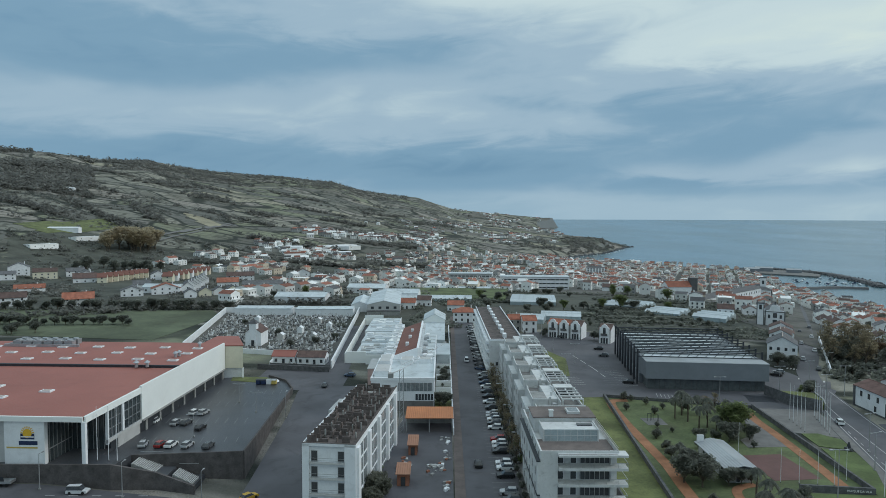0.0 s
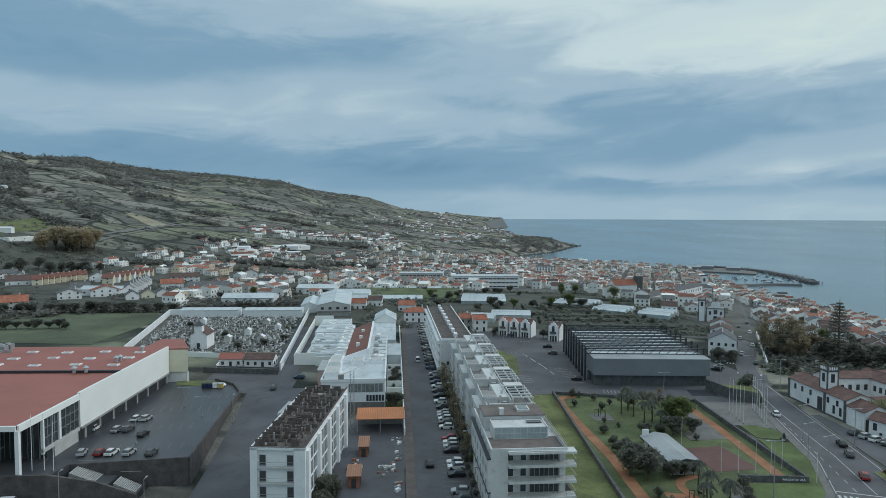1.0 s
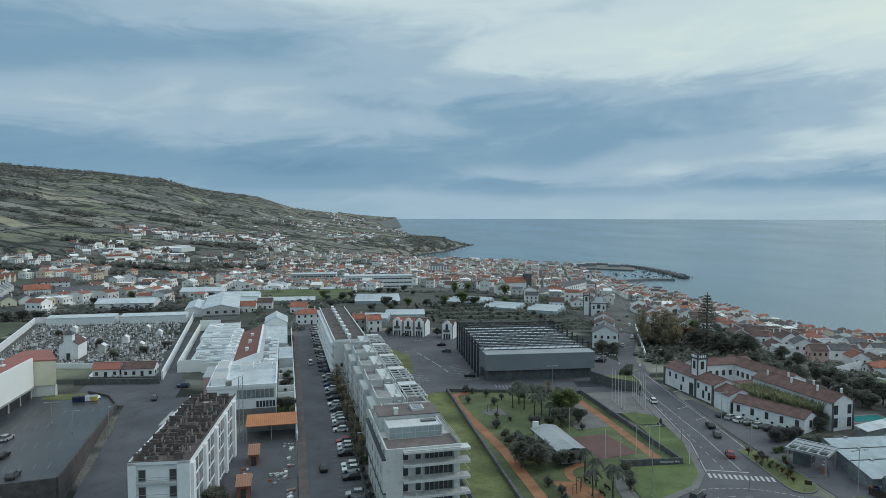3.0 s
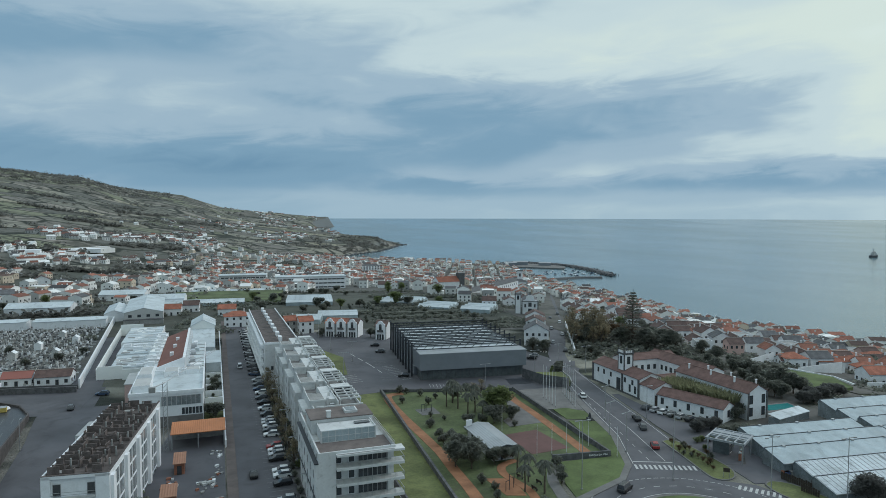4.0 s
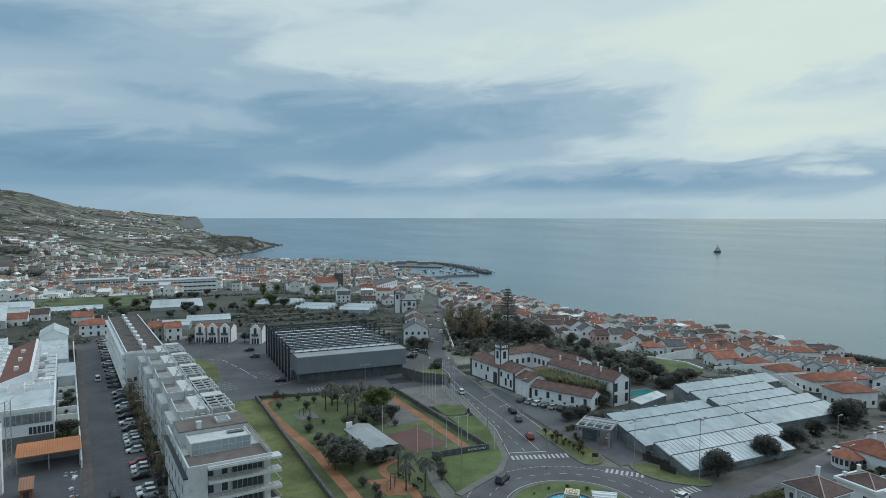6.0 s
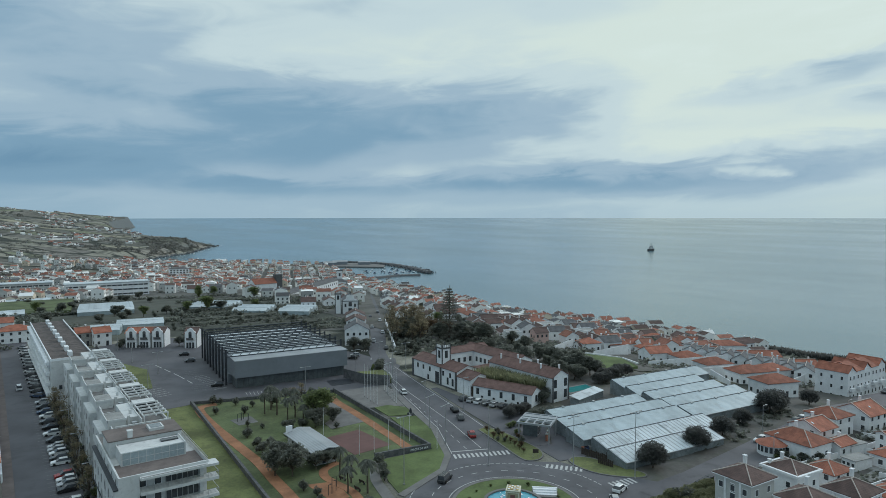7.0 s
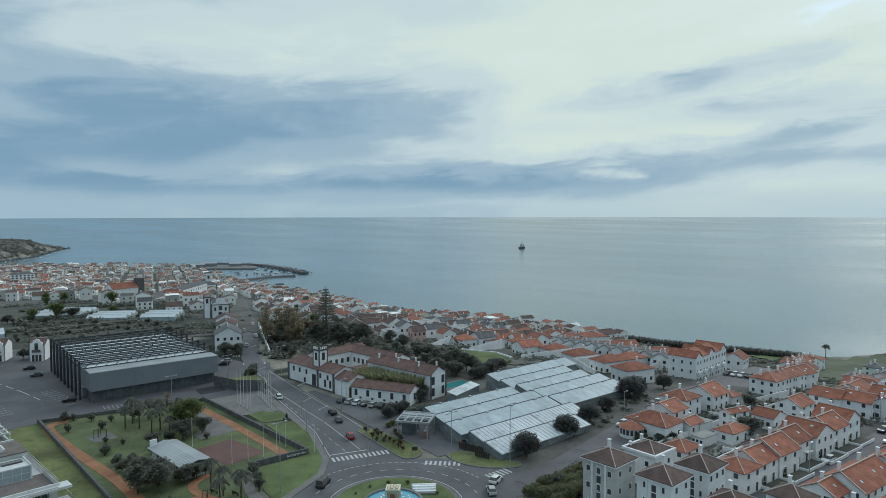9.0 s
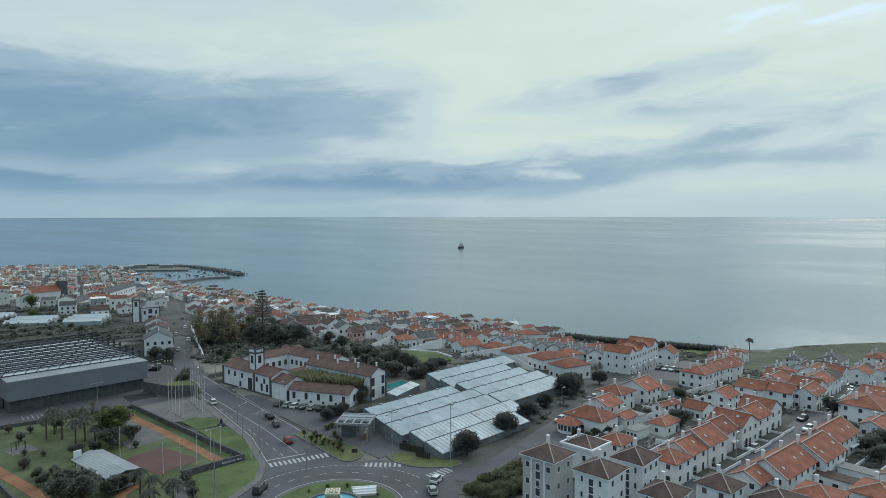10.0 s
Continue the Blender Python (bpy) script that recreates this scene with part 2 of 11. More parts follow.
GRASS2 = material("rough_grass", (0.128, 0.145, 0.056), 0.95, 0, 0.4, 0.1, 1.5, 0.5, 0.5, (0.05, 0.05, 0.025))
CLAY = material("orange_clay_path", (0.31, 0.150, 0.082), 0.95, 0, 0.25, 0.3, 4.0, 0.15, 0.35, (0.2, 0.1, 0.055))
COURT = material("red_court", (0.135, 0.072, 0.066), 0.85, 0, 0.2, 0.2, 5.0, 0.05, 0.3, (0.08, 0.05, 0.045))
REDROOF = material("red_sheet_roof", (0.33, 0.125, 0.10), 0.7, 0, 0.1, 0.06, 2.0, 0.06, 0.35, (0.22, 0.085, 0.07))
TERRA = tiles("terracotta_tiles", (0.310, 0.116, 0.074), 0.35, 0.42)
TERRAT = tiles("sun_bleached_town_tiles", (0.255, 0.108, 0.074))
REDBROWN = material("brown_red_roof_felt", (0.215, 0.098, 0.078), 0.85, 0, 0.12, 0.12, 2.0, 0.06, 0.3, (0.15, 0.075, 0.06))
TERRAD = tiles("weathered_clay_tiles", (0.118, 0.076, 0.067))
TERRAC = tiles("old_convent_tiles", (0.150, 0.088, 0.076))
TERRAF = tiles("far_clay_tiles", (0.28, 0.115, 0.08), 0.5, 0.7, True)
GREYTILE = tiles("grey_tiles", (0.125, 0.125, 0.13))
ORANGE_SHEET = corrugated("orange_sheet", (0.48, 0.19, 0.085), 0.5, 0.7, 0.0)
BRICKR = material("raw_block_wall", (0.30, 0.13, 0.085), 0.95, 0, 0.3, 0.8, 5.0, 0.3, 0.4, (0.13, 0.08, 0.06))
GLASS = material("window_glass", (0.058, 0.064, 0.072), 0.12, 0, 0.3, 0.5, 3.0, 0, spec=0.6)
GLASSB = material("curtain_glass", (0.04, 0.05, 0.055), 0.1, 0, 0.3, 0.3, 2.0, 0, spec=0.7)
METAL = material("galvanised_steel", (0.45, 0.46, 0.47), 0.45, 0.7, 0.12, 1.0, 6.0, 0.03)
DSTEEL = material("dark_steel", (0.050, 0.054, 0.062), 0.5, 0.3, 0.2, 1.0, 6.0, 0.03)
HALLGREY = material("grey_cladding", (0.225, 0.245, 0.27), 0.55, 0.3, 0.08, 0.2, 4.0, 0.03, 0.2, (0.14, 0.145, 0.15))
HALLROOF = corrugated("pale_roof_sheet", (0.36, 0.38, 0.40), 0.6, 0.5, 0.3)
POLY = corrugated("greenhouse_sheet", (0.37, 0.435, 0.46), 3.2, 0.45, 0.05, 0.22, "X", 0.5)
WHITESHEET = corrugated("white_roof_sheet", (0.55, 0.60, 0.62), 0.9, 0.6, 0.1, 0.15, "Y", 0.75)
BARK = material("bark", (0.10, 0.08, 0.06), 0.95, 0, 0.3, 2.0, 10.0, 0.4)
LEAF = material("dark_leaves", (0.158, 0.166, 0.140), 0.8, 0, 0.4, 0.6, 3.0, 0, obj_var=0.6, island=True)
LEAFG = material("grey_green_leaves", (0.188, 0.190, 0.150), 0.8, 0, 0.4, 0.6, 3.0, 0, obj_var=0.6, island=True)
LEAFM = material("green_leaves", (0.16, 0.19, 0.085), 0.8, 0, 0.4, 0.6, 3.0, 0, obj_var=0.6, island=True)
LEAFB = material("russet_leaves", (0.125, 0.085, 0.052), 0.85, 0, 0.4, 0.6, 3.0, 0, obj_var=0.5, island=True)
AUTUMN = material("pale_autumn_leaves", (0.34, 0.29, 0.20), 0.85, 0, 0.4, 0.6, 3.0, 0, obj_var=0.4, island=True)
OLIVE = material("olive_brown_leaves", (0.205, 0.175, 0.115), 0.85, 0, 0.4, 0.6, 3.0, 0, obj_var=0.5, island=True)
FARWOOD = material("grey_green_woods", (0.162, 0.160, 0.145), 0.9, 0, 0.35, 0.05, 0.6, 0, obj_var=0.5, island=True)
NEARBLACK = material("blackish_leaves", (0.120, 0.122, 0.114), 0.75, 0, 0.4, 0.6, 3.0, 0, obj_var=0.5, island=True)
REED = material("reed_leaves", (0.205, 0.208, 0.125), 0.9, 0, 0.35, 0.6, 3.0, 0, obj_var=0.5, island=True)


def leafy(m, share=0.58):
    """Lets part of the light through the leaves."""
    nt = m.node_tree
    b = nt.nodes["Principled BSDF"]
    out = nt.nodes["Material Output"]
    tr = nt.nodes.new("ShaderNodeBsdfTranslucent")
    hs = nt.nodes.new("ShaderNodeHueSaturation")
    hs.inputs["Value"].default_value = 1.6
    nt.links.new(b.inputs["Base Color"].links[0].from_socket, hs.inputs["Color"])
    nt.links.new(hs.outputs[0], tr.inputs[0])
    mx = nt.nodes.new("ShaderNodeMixShader")
    mx.inputs[0].default_value = share
    nt.links.new(b.outputs[0], mx.inputs[1])
    nt.links.new(tr.outputs[0], mx.inputs[2])
    nt.links.new(mx.outputs[0], out.inputs["Surface"])


for lm in (LEAF, OLIVE, AUTUMN, LEAFG, LEAFM, LEAFB, REED, FARWOOD, NEARBLACK):
    leafy(lm)
SOIL = material("garden_soil", (0.102, 0.098, 0.090), 0.95, 0, 0.4, 0.06, 0.8, 0.4, 0.6, (0.055, 0.07, 0.035))
GREENSIDE = material("dusty_glass_side", (0.20, 0.225, 0.235), 0.35, 0, 0.3, 0.5, 2.5, 0, 0.4, (0.10, 0.11, 0.11))
GREENDARK = material("greenhouse_side", (0.10, 0.115, 0.12), 0.4, 0, 0.3, 0.4, 2.0, 0, 0.4, (0.05, 0.055, 0.05))
FIELDG = material("rough_field_grass", (0.098, 0.115, 0.070), 0.95, 0, 0.4, 0.03, 0.5, 0.5, 0.6, (0.062, 0.062, 0.042))
DRYG = material("dry_pasture", (0.28, 0.255, 0.18), 0.95, 0, 0.35, 0.03, 0.4, 0.4, 0.4, (0.16, 0.16, 0.11))
BEDS = material("garden_beds", (0.070, 0.074, 0.060), 0.95, 0, 0.45, 0.05, 0.6, 0.5, 0.6, (0.085, 0.075, 0.055))
MORTAR = material("pale_ridge_mortar", (0.46, 0.40, 0.36), 0.9, 0, 0.15, 1, 6, 0.05)
POOLW = material("pool_water", (0.05, 0.25, 0.25), 0.1, 0, 0.1, 0.5, 2.0, 0.1)
SANDST = material("sandstone_block", (0.36, 0.31, 0.20), 0.9, 0, 0.2, 0.8, 6.0, 0.2, 0.4, (0.22, 0.20, 0.15))
SKYPANE = material("clouded_pane", (0.42, 0.33, 0.29), 0.5, 0, 0.15, 0.6, 4.0, 0.05)
FOUNT = material("fountain_water", (0.10, 0.36, 0.46), 0.12, 0, 0.2, 0.8, 3.0, 0.2)
TYRE = material("tyre_rubber", (0.02, 0.02, 0.02), 0.9, 0, 0.1, 2, 8, 0)
YELLOW = material("yellow_panel", (0.55, 0.42, 0.12), 0.7, 0, 0.1, 1, 6, 0.02)
WOODD = material("dark_timber", (0.05, 0.038, 0.03), 0.8, 0, 0.25, 1, 6, 0.1)
NAVY = material("navy_sign", (0.02, 0.035, 0.09), 0.6, 0, 0.1, 1, 6, 0)
SIGNY = material("sign_yellow", (0.75, 0.45, 0.04), 0.6, 0, 0.05, 1, 6, 0)

# ---- ground ----
COAST = [(-900, 470), (40, 450), (190, 413), (345, 418), (434, 420), (584, 452), (680, 463), (843, 482), (930, 495), (1000, 520), (1120, 542), (1215, 548),
         (1283, 492), (1355, 425), (1412, 352), (1560, 285), (1640, 310), (1700, 352), (1790, 432), (2060, 562), (2140, 612), (2200, 540), (2300, 490), (2500, 478), (2880, 548), (3050, 520),
         (3300, 525), (3600, 600), (3850, 680), (3950, 560), (5200, 300)]
FOOT = [(-90, 850, 75), (-34, 850, 75), (-27, 900, 64), (-18, 950, 55), (-9, 1100, 49), (1, 1300, 35), (10, 1500, 14), (20, 1500, 8)]
RIDGE = [(-90, 2300, 300), (-34, 2300, 296), (-31, 2350, 297), (-28, 2450, 290), (-24.3, 2600, 306), (-21, 2750, 290), (-17.4, 2850, 278), (-14.7, 2950, 276),
         (-9.5, 3200, 267), (-7.1, 3300, 232), (-2.2, 3500, 201), (0.8, 3600, 142), (4.3, 3800, 119), (8.7, 3950, 96), (20, 3950, 90)]


def sm(a, b, v):
    q = np.clip((v - a) / (b - a), 0, 1)
    return q * q * (3 - 2 * q)


def sea_level(r):
    return 77 * np.clip((r - 1500) / 3450, 0, 2) ** 2


def T(x, y):
    """Height of the land: a shelf that falls to the coast, hills inland."""
    x, y = np.asarray(x, float), np.asarray(y, float)
    xc = np.interp(y, [c[0] for c in COAST], [c[1] for c in COAST])
    s = xc - x
    r = np.hypot(x, y)
    az = np.degrees(np.arctan2(x, np.maximum(y, 1e-3)))
    far = sm(350, 1000, y)
    low = np.interp(y, [200, 330, 460], [20, 17, 10])
    z = (1 - far) * (low + (47 - low) * sm(0, 260, s)) + far * (5 + 0.015 * np.clip(s, 0, 150) + 0.05 * np.clip(s - 150, 0, 650))
    z = z - np.interp(x, [-90, -48], [1.7, 6.0]) * (1 - sm(135, 215, y)) * sm(12, 26, -x)
    fo, ri = np.array(FOOT, float), np.array(RIDGE, float)
    r0, z0 = np.interp(az, fo[:, 0], fo[:, 1]), np.interp(az, fo[:, 0], fo[:, 2])
    r1, z1 = np.interp(az, ri[:, 0], ri[:, 1]), np.interp(az, ri[:, 0], ri[:, 2])
    q = (r - r0) / (r1 - r0)
    bumps = (np.sin(x / 130 + 1.3 * np.sin(y / 210)) + np.sin(y / 170 + x / 300) + 0.8 * np.sin(x / 61 - y / 83) + 0.5 * np.sin(x / 37 + y / 140)) * 6.0
    hz = z0 + (z1 - z0) * np.clip(q, 0, 1) ** 1.1 - np.clip(q - 1, 0, 9) * 90 + bumps * np.clip(q, 0, 1) * np.clip((1.02 - q) * 6, 0.12, 1)
    w = sm(-0.12, 0.08, q) * sm(0, 1, s / np.interp(y, [1200, 1600, 1800, 2000, 2100, 2150, 2300, 2700, 2880, 3200, 3900], [220, 70, 45, 45, 90, 140, 70, 90, 170, 70, 35])) * sm(0, 250, y)
    z = z * (1 - w) + hz * w + sea_level(r) * sm(1500, 2500, r) * (1 - w)
    # the headland past the estate juts further out at its cliff edge
    s = s + np.interp(y, [-900, -60, 40, 80, 95, 110, 130], [90, 90, 72, 36, 12, 2, 0])
    bed = sea_level(r) - 9
    return bed + (z - bed) * sm(-22, 6, s)


def th(x, y):
    return float(T(x, y))


class MB:
    """Collects faces for one mesh."""

    def __init__(self, m=None):
        self.v, self.f, self.mi, self.m = [], [], [], m

    def add(self, pts, faces, mi=0):
        o = len(self.v)
        if self.m is not None:
            pts = [tuple(self.m @ Vector(p)) for p in pts]
        self.v.extend(pts)
        for f in faces:
            self.f.append(tuple(o + i for i in f))
            self.mi.append(mi)
        return self

    def box(self, x0, y0, z0, x1, y1, z1, mi=0):
        return self.add([(x0, y0, z0), (x1, y0, z0), (x1, y1, z0), (x0, y1, z0), (x0, y0, z1), (x1, y0, z1), (x1, y1, z1), (x0, y1, z1)],
                        [(3, 2, 1, 0), (4, 5, 6, 7), (0, 1, 5, 4), (1, 2, 6, 5), (2, 3, 7, 6), (3, 0, 4, 7)], mi)

    def prism(self, poly, z0, z1, mi=0, mi_top=None):
        n = len(poly)
        a = sum(poly[i][0] * poly[(i + 1) % n][1] - poly[(i + 1) % n][0] * poly[i][1] for i in range(n))
        if a < 0:
            poly = poly[::-1]
        z0s = z0 if isinstance(z0, (list, tuple)) else [z0] * n
        z1s = z1 if isinstance(z1, (list, tuple)) else [z1] * n
        pts = [(p[0], p[1], z) for p, z in zip(poly, z0s)] + [(p[0], p[1], z) for p, z in zip(poly, z1s)]
        self.add(pts, [tuple(range(n - 1, -1, -1))] + [(i, (i + 1) % n, n + (i + 1) % n, n + i) for i in range(n)], mi)
        self.f.append(tuple(len(self.v) - n + i for i in range(n)))
        self.mi.append(mi if mi_top is None else mi_top)
        return self

    def extr(self, prof, x0, x1, mi=0):
        """A closed (y, z) profile, counter-clockwise seen from +x, drawn along x."""
        n = len(prof)
        pts = [(x0, *p) for p in prof] + [(x1, *p) for p in prof]
        return self.add(pts, [tuple(range(n - 1, -1, -1)), tuple(range(n, 2 * n))] + [(i, (i + 1) % n, n + (i + 1) % n, n + i) for i in range(n)], mi)

    def cyl(self, x, y, z0, z1, r0, r1=None, n=8, mi=0, x1=None, y1=None):
        r1 = r0 if r1 is None else r1
        x1, y1 = x if x1 is None else x1, y if y1 is None else y1
        cs = [(math.cos(2 * math.pi * i / n), math.sin(2 * math.pi * i / n)) for i in range(n)]
        pts = [(x + c * r0, y + s * r0, z0) for c, s in cs] + [(x1 + c * r1, y1 + s * r1, z1) for c, s in cs]
        return self.add(pts, [tuple(range(n - 1, -1, -1)), tuple(range(n, 2 * n))] + [(i, (i + 1) % n, n + (i + 1) % n, n + i) for i in range(n)], mi)

    def mesh(self, name, mats):
        me = bpy.data.meshes.new(name)
        me.from_pydata(self.v, [], self.f)
        for m in (mats if isinstance(mats, (list, tuple)) else [mats]):
            me.materials.append(m)
        if any(self.mi):
            me.polygons.foreach_set("material_index", self.mi)
        me.update()
        return me


def part(name, mb, mats, parent=None, label="", m=None, smooth=False):
    me = mb if isinstance(mb, bpy.types.Mesh) else mb.mesh(name, mats)
    if smooth and not isinstance(mb, bpy.types.Mesh):
        me.polygons.foreach_set("use_smooth", [True] * len(me.polygons))
    ob = new(name, me)
    if parent is not None:
        ob.parent = parent
    if m is not None:
        ob.matrix_basis = m
    return tagged(ob, label) if label else ob


def thing(name, label, category, m=None, group=""):
    ob = new(name)
    ob.empty_display_size = 0.5
    if m is not None:
        ob.matrix_basis = m
    return tagged(ob, label, category, group)


def struct(name, mb, mats, label, category="ground"):
    return tagged(part(name, mb, mats), label, category, "", "structure")


def field_material():
    """Hill country: small fields between dark hedges, scrub, wooded gullies."""
    m = bpy.data.materials.new("field_land")
    m.use_nodes = True
    nt = m.node_tree
    b = nt.nodes["Principled BSDF"]
    b.inputs["Roughness"].default_value = 0.95
    b.inputs["Specular IOR Level"].default_value = 0.15
    tc = nt.nodes.new("ShaderNodeTexCoord")
    mp = nt.nodes.new("ShaderNodeMapping")
    mp.inputs["Scale"].default_value = (0.72, 1.0, 0.0)
    mp.inputs["Rotation"].default_value = (0, 0, 0.5)
    nt.links.new(tc.outputs["Object"], mp.inputs[0])
    vec = mp.outputs[0]
    wob = nt.nodes.new("ShaderNodeTexNoise")
    wob.inputs["Scale"].default_value = 0.012
    nt.links.new(vec, wob.inputs["Vector"])
    add = nt.nodes.new("ShaderNodeVectorMath")
    add.operation = "MULTIPLY_ADD"
    nt.links.new(wob.outputs["Color"], add.inputs[0])
    add.inputs[1].default_value = (40, 40, 0)
    nt.links.new(vec, add.inputs[2])
    cells = nt.nodes.new("ShaderNodeTexVoronoi")
    cells.inputs["Scale"].default_value = 0.0125
    nt.links.new(add.outputs[0], cells.inputs["Vector"])
    edge = nt.nodes.new("ShaderNodeTexVoronoi")
    edge.feature = "DISTANCE_TO_EDGE"
    edge.inputs["Scale"].default_value = 0.0125
    nt.links.new(add.outputs[0], edge.inputs["Vector"])
    sepc = nt.nodes.new("ShaderNodeSeparateColor")
    nt.links.new(cells.outputs["Color"], sepc.inputs[0])
    rp = nt.nodes.new("ShaderNodeValToRGB")
    rp.color_ramp.interpolation = "CONSTANT"
    # field tones raised, the pale haze of distance put into their colour
    cols = [(0.0, (0.235, 0.232, 0.198)), (0.2, (0.310, 0.298, 0.250)), (0.4, (0.160, 0.160, 0.145)), (0.55, (0.315, 0.290, 0.255)),
            (0.68, (0.245, 0.258, 0.178)), (0.82, (0.235, 0.220, 0.200)), (0.92, (0.380, 0.355, 0.270))]
    while len(rp.color_ramp.elements) < len(cols):
        rp.color_ramp.elements.new(0.5)
    for e, (p, c) in zip(rp.color_ramp.elements, cols):
        e.position, e.color = p, (*c, 1)
    nt.links.new(sepc.outputs[0], rp.inputs[0])
    n1 = noise_tex(nt, tc.outputs["Object"], 0.006, 5, 0.6)
    n2 = noise_tex(nt, tc.outputs["Object"], 0.12, 6, 0.7)
    col = mix_col(nt, ramp(nt, n2, [(0.35, 0.0), (0.7, 0.5)]), rp.outputs[0], (0.125, 0.125, 0.105))
    col = mix_col(nt, ramp(nt, n1, [(0.5, 0.0), (0.62, 0.7)]), col, (0.125, 0.122, 0.104))
    col = mix_col(nt, ramp(nt, edge.outputs["Distance"], [(0.02, 1.0), (0.07, 0.0)]), col, (0.044, 0.049, 0.042))
    edge2 = nt.nodes.new("ShaderNodeTexVoronoi")
    edge2.feature = "DISTANCE_TO_EDGE"
    edge2.inputs["Scale"].default_value = 0.027
    nt.links.new(add.outputs[0], edge2.inputs["Vector"])
    col = mix_col(nt, ramp(nt, edge2.outputs["Distance"], [(0.02, 0.6), (0.08, 0.0)]), col, (0.052, 0.057, 0.047))
    # bare rock where the land falls steeply, paled and cooled as painted haze
    nz = nt.nodes.new("ShaderNodeSeparateXYZ")
    nt.links.new(nt.nodes.new("ShaderNodeNewGeometry").outputs["True Normal"], nz.inputs[0])
    col = mix_col(nt, ramp(nt, nz.outputs[2], [(0.72, 1.0), (0.9, 0.0)]), col, (0.165, 0.178, 0.178))
    nt.links.new(col, b.inputs["Base Color"])
    bp = nt.nodes.new("ShaderNodeBump")
    bp.inputs["Strength"].default_value = 0.8
    bp.inputs["Distance"].default_value = 3.0
    nt.links.new(n2, bp.inputs["Height"])
    nt.links.new(bp.outputs[0], b.inputs["Normal"])
    return m


def sea_material():
    m = bpy.data.materials.new("sea_water")
    m.use_nodes = True
    nt = m.node_tree
    b = nt.nodes["Principled BSDF"]
    b.inputs["Base Color"].default_value = (0.098, 0.172, 0.205, 1)
    b.inputs["Roughness"].default_value = 0.22
    b.inputs["IOR"].default_value = 1.33
    b.inputs["Specular IOR Level"].default_value = 0.52
    tc = nt.nodes.new("ShaderNodeTexCoord")
    mp = nt.nodes.new("ShaderNodeMapping")
    mp.inputs["Scale"].default_value = (1, 0.45, 1)
    mp.inputs["Rotation"].default_value = (0, 0, 0.9)
    nt.links.new(tc.outputs["Object"], mp.inputs[0])
    h = math_node(nt, "ADD", noise_tex(nt, mp.outputs[0], 0.35, 5, 0.65), math_node(nt, "MULTIPLY", noise_tex(nt, mp.outputs[0], 0.03, 2, 0.5), 0.5))
    bp = nt.nodes.new("ShaderNodeBump")
    bp.inputs["Strength"].default_value = 1.0
    bp.inputs["Distance"].default_value = 0.16
    nt.links.new(h, bp.inputs["Height"])
    nt.links.new(bp.outputs[0], b.inputs["Normal"])
    wind = noise_tex(nt, mp.outputs[0], 0.0022, 4, 0.6)
    nt.links.new(ramp(nt, wind, [(0.35, 0.13), (0.65, 0.22)]), b.inputs["Roughness"])
    return m


def polar_sheet(name, azs, rs, height, mat):
    az, r = np.meshgrid(np.radians(azs), rs, indexing="ij")
    x, y = r * np.sin(az), r * np.cos(az)
    z = height(x, y)
    na, nr = az.shape
    v = np.stack([x, y, z], -1).reshape(-1, 3)
    i, j = np.meshgrid(np.arange(na - 1), np.arange(nr - 1), indexing="ij")
    a = (i * nr + j).ravel()
    f = np.stack([a, a + 1, a + nr + 1, a + nr], -1)
    me = bpy.data.meshes.new(name)
    me.vertices.add(len(v))
    me.vertices.foreach_set("co", v.ravel())
    me.loops.add(f.size)
    me.loops.foreach_set("vertex_index", f.ravel())
    me.polygons.add(len(f))
    me.polygons.foreach_set("loop_start", np.arange(0, f.size, 4))
    me.polygons.foreach_set("use_smooth", np.ones(len(f), bool))
    me.materials.append(mat)
    me.update(calc_edges=True)
    me.validate()
    return new(name, me)


AZS = np.concatenate([np.arange(-60, -38, 0.4), np.arange(-38, 18, 0.22), np.arange(18, 105, 0.4), np.arange(105, 300.1, 3.0)])
ground = polar_sheet("ground", AZS, np.concatenate([[0.01, 20], np.geomspace(40, 4900, 400)]), T, field_material())
tagged(ground, "green and brown hill country with hedged fields above the sea", "ground", "", "structure")
sea = polar_sheet("water", np.arange(-2, 182.1, 2.0), np.concatenate([[250, 400, 700, 1100], np.geomspace(1500, 4960, 40)]),
                  lambda x, y: sea_level(np.hypot(x, y)), sea_material())
tagged(sea, "calm grey-blue ocean with a fine ripple under clouds", "sea", "", "structure")


def slab(name, poly, mat, label, lift=0.06, z=47.0, category="ground", thick=0.3):
    """A flat paved or planted area."""
    return struct(name, MB().prism(poly, z + lift - thick, z + lift), mat, label, category)


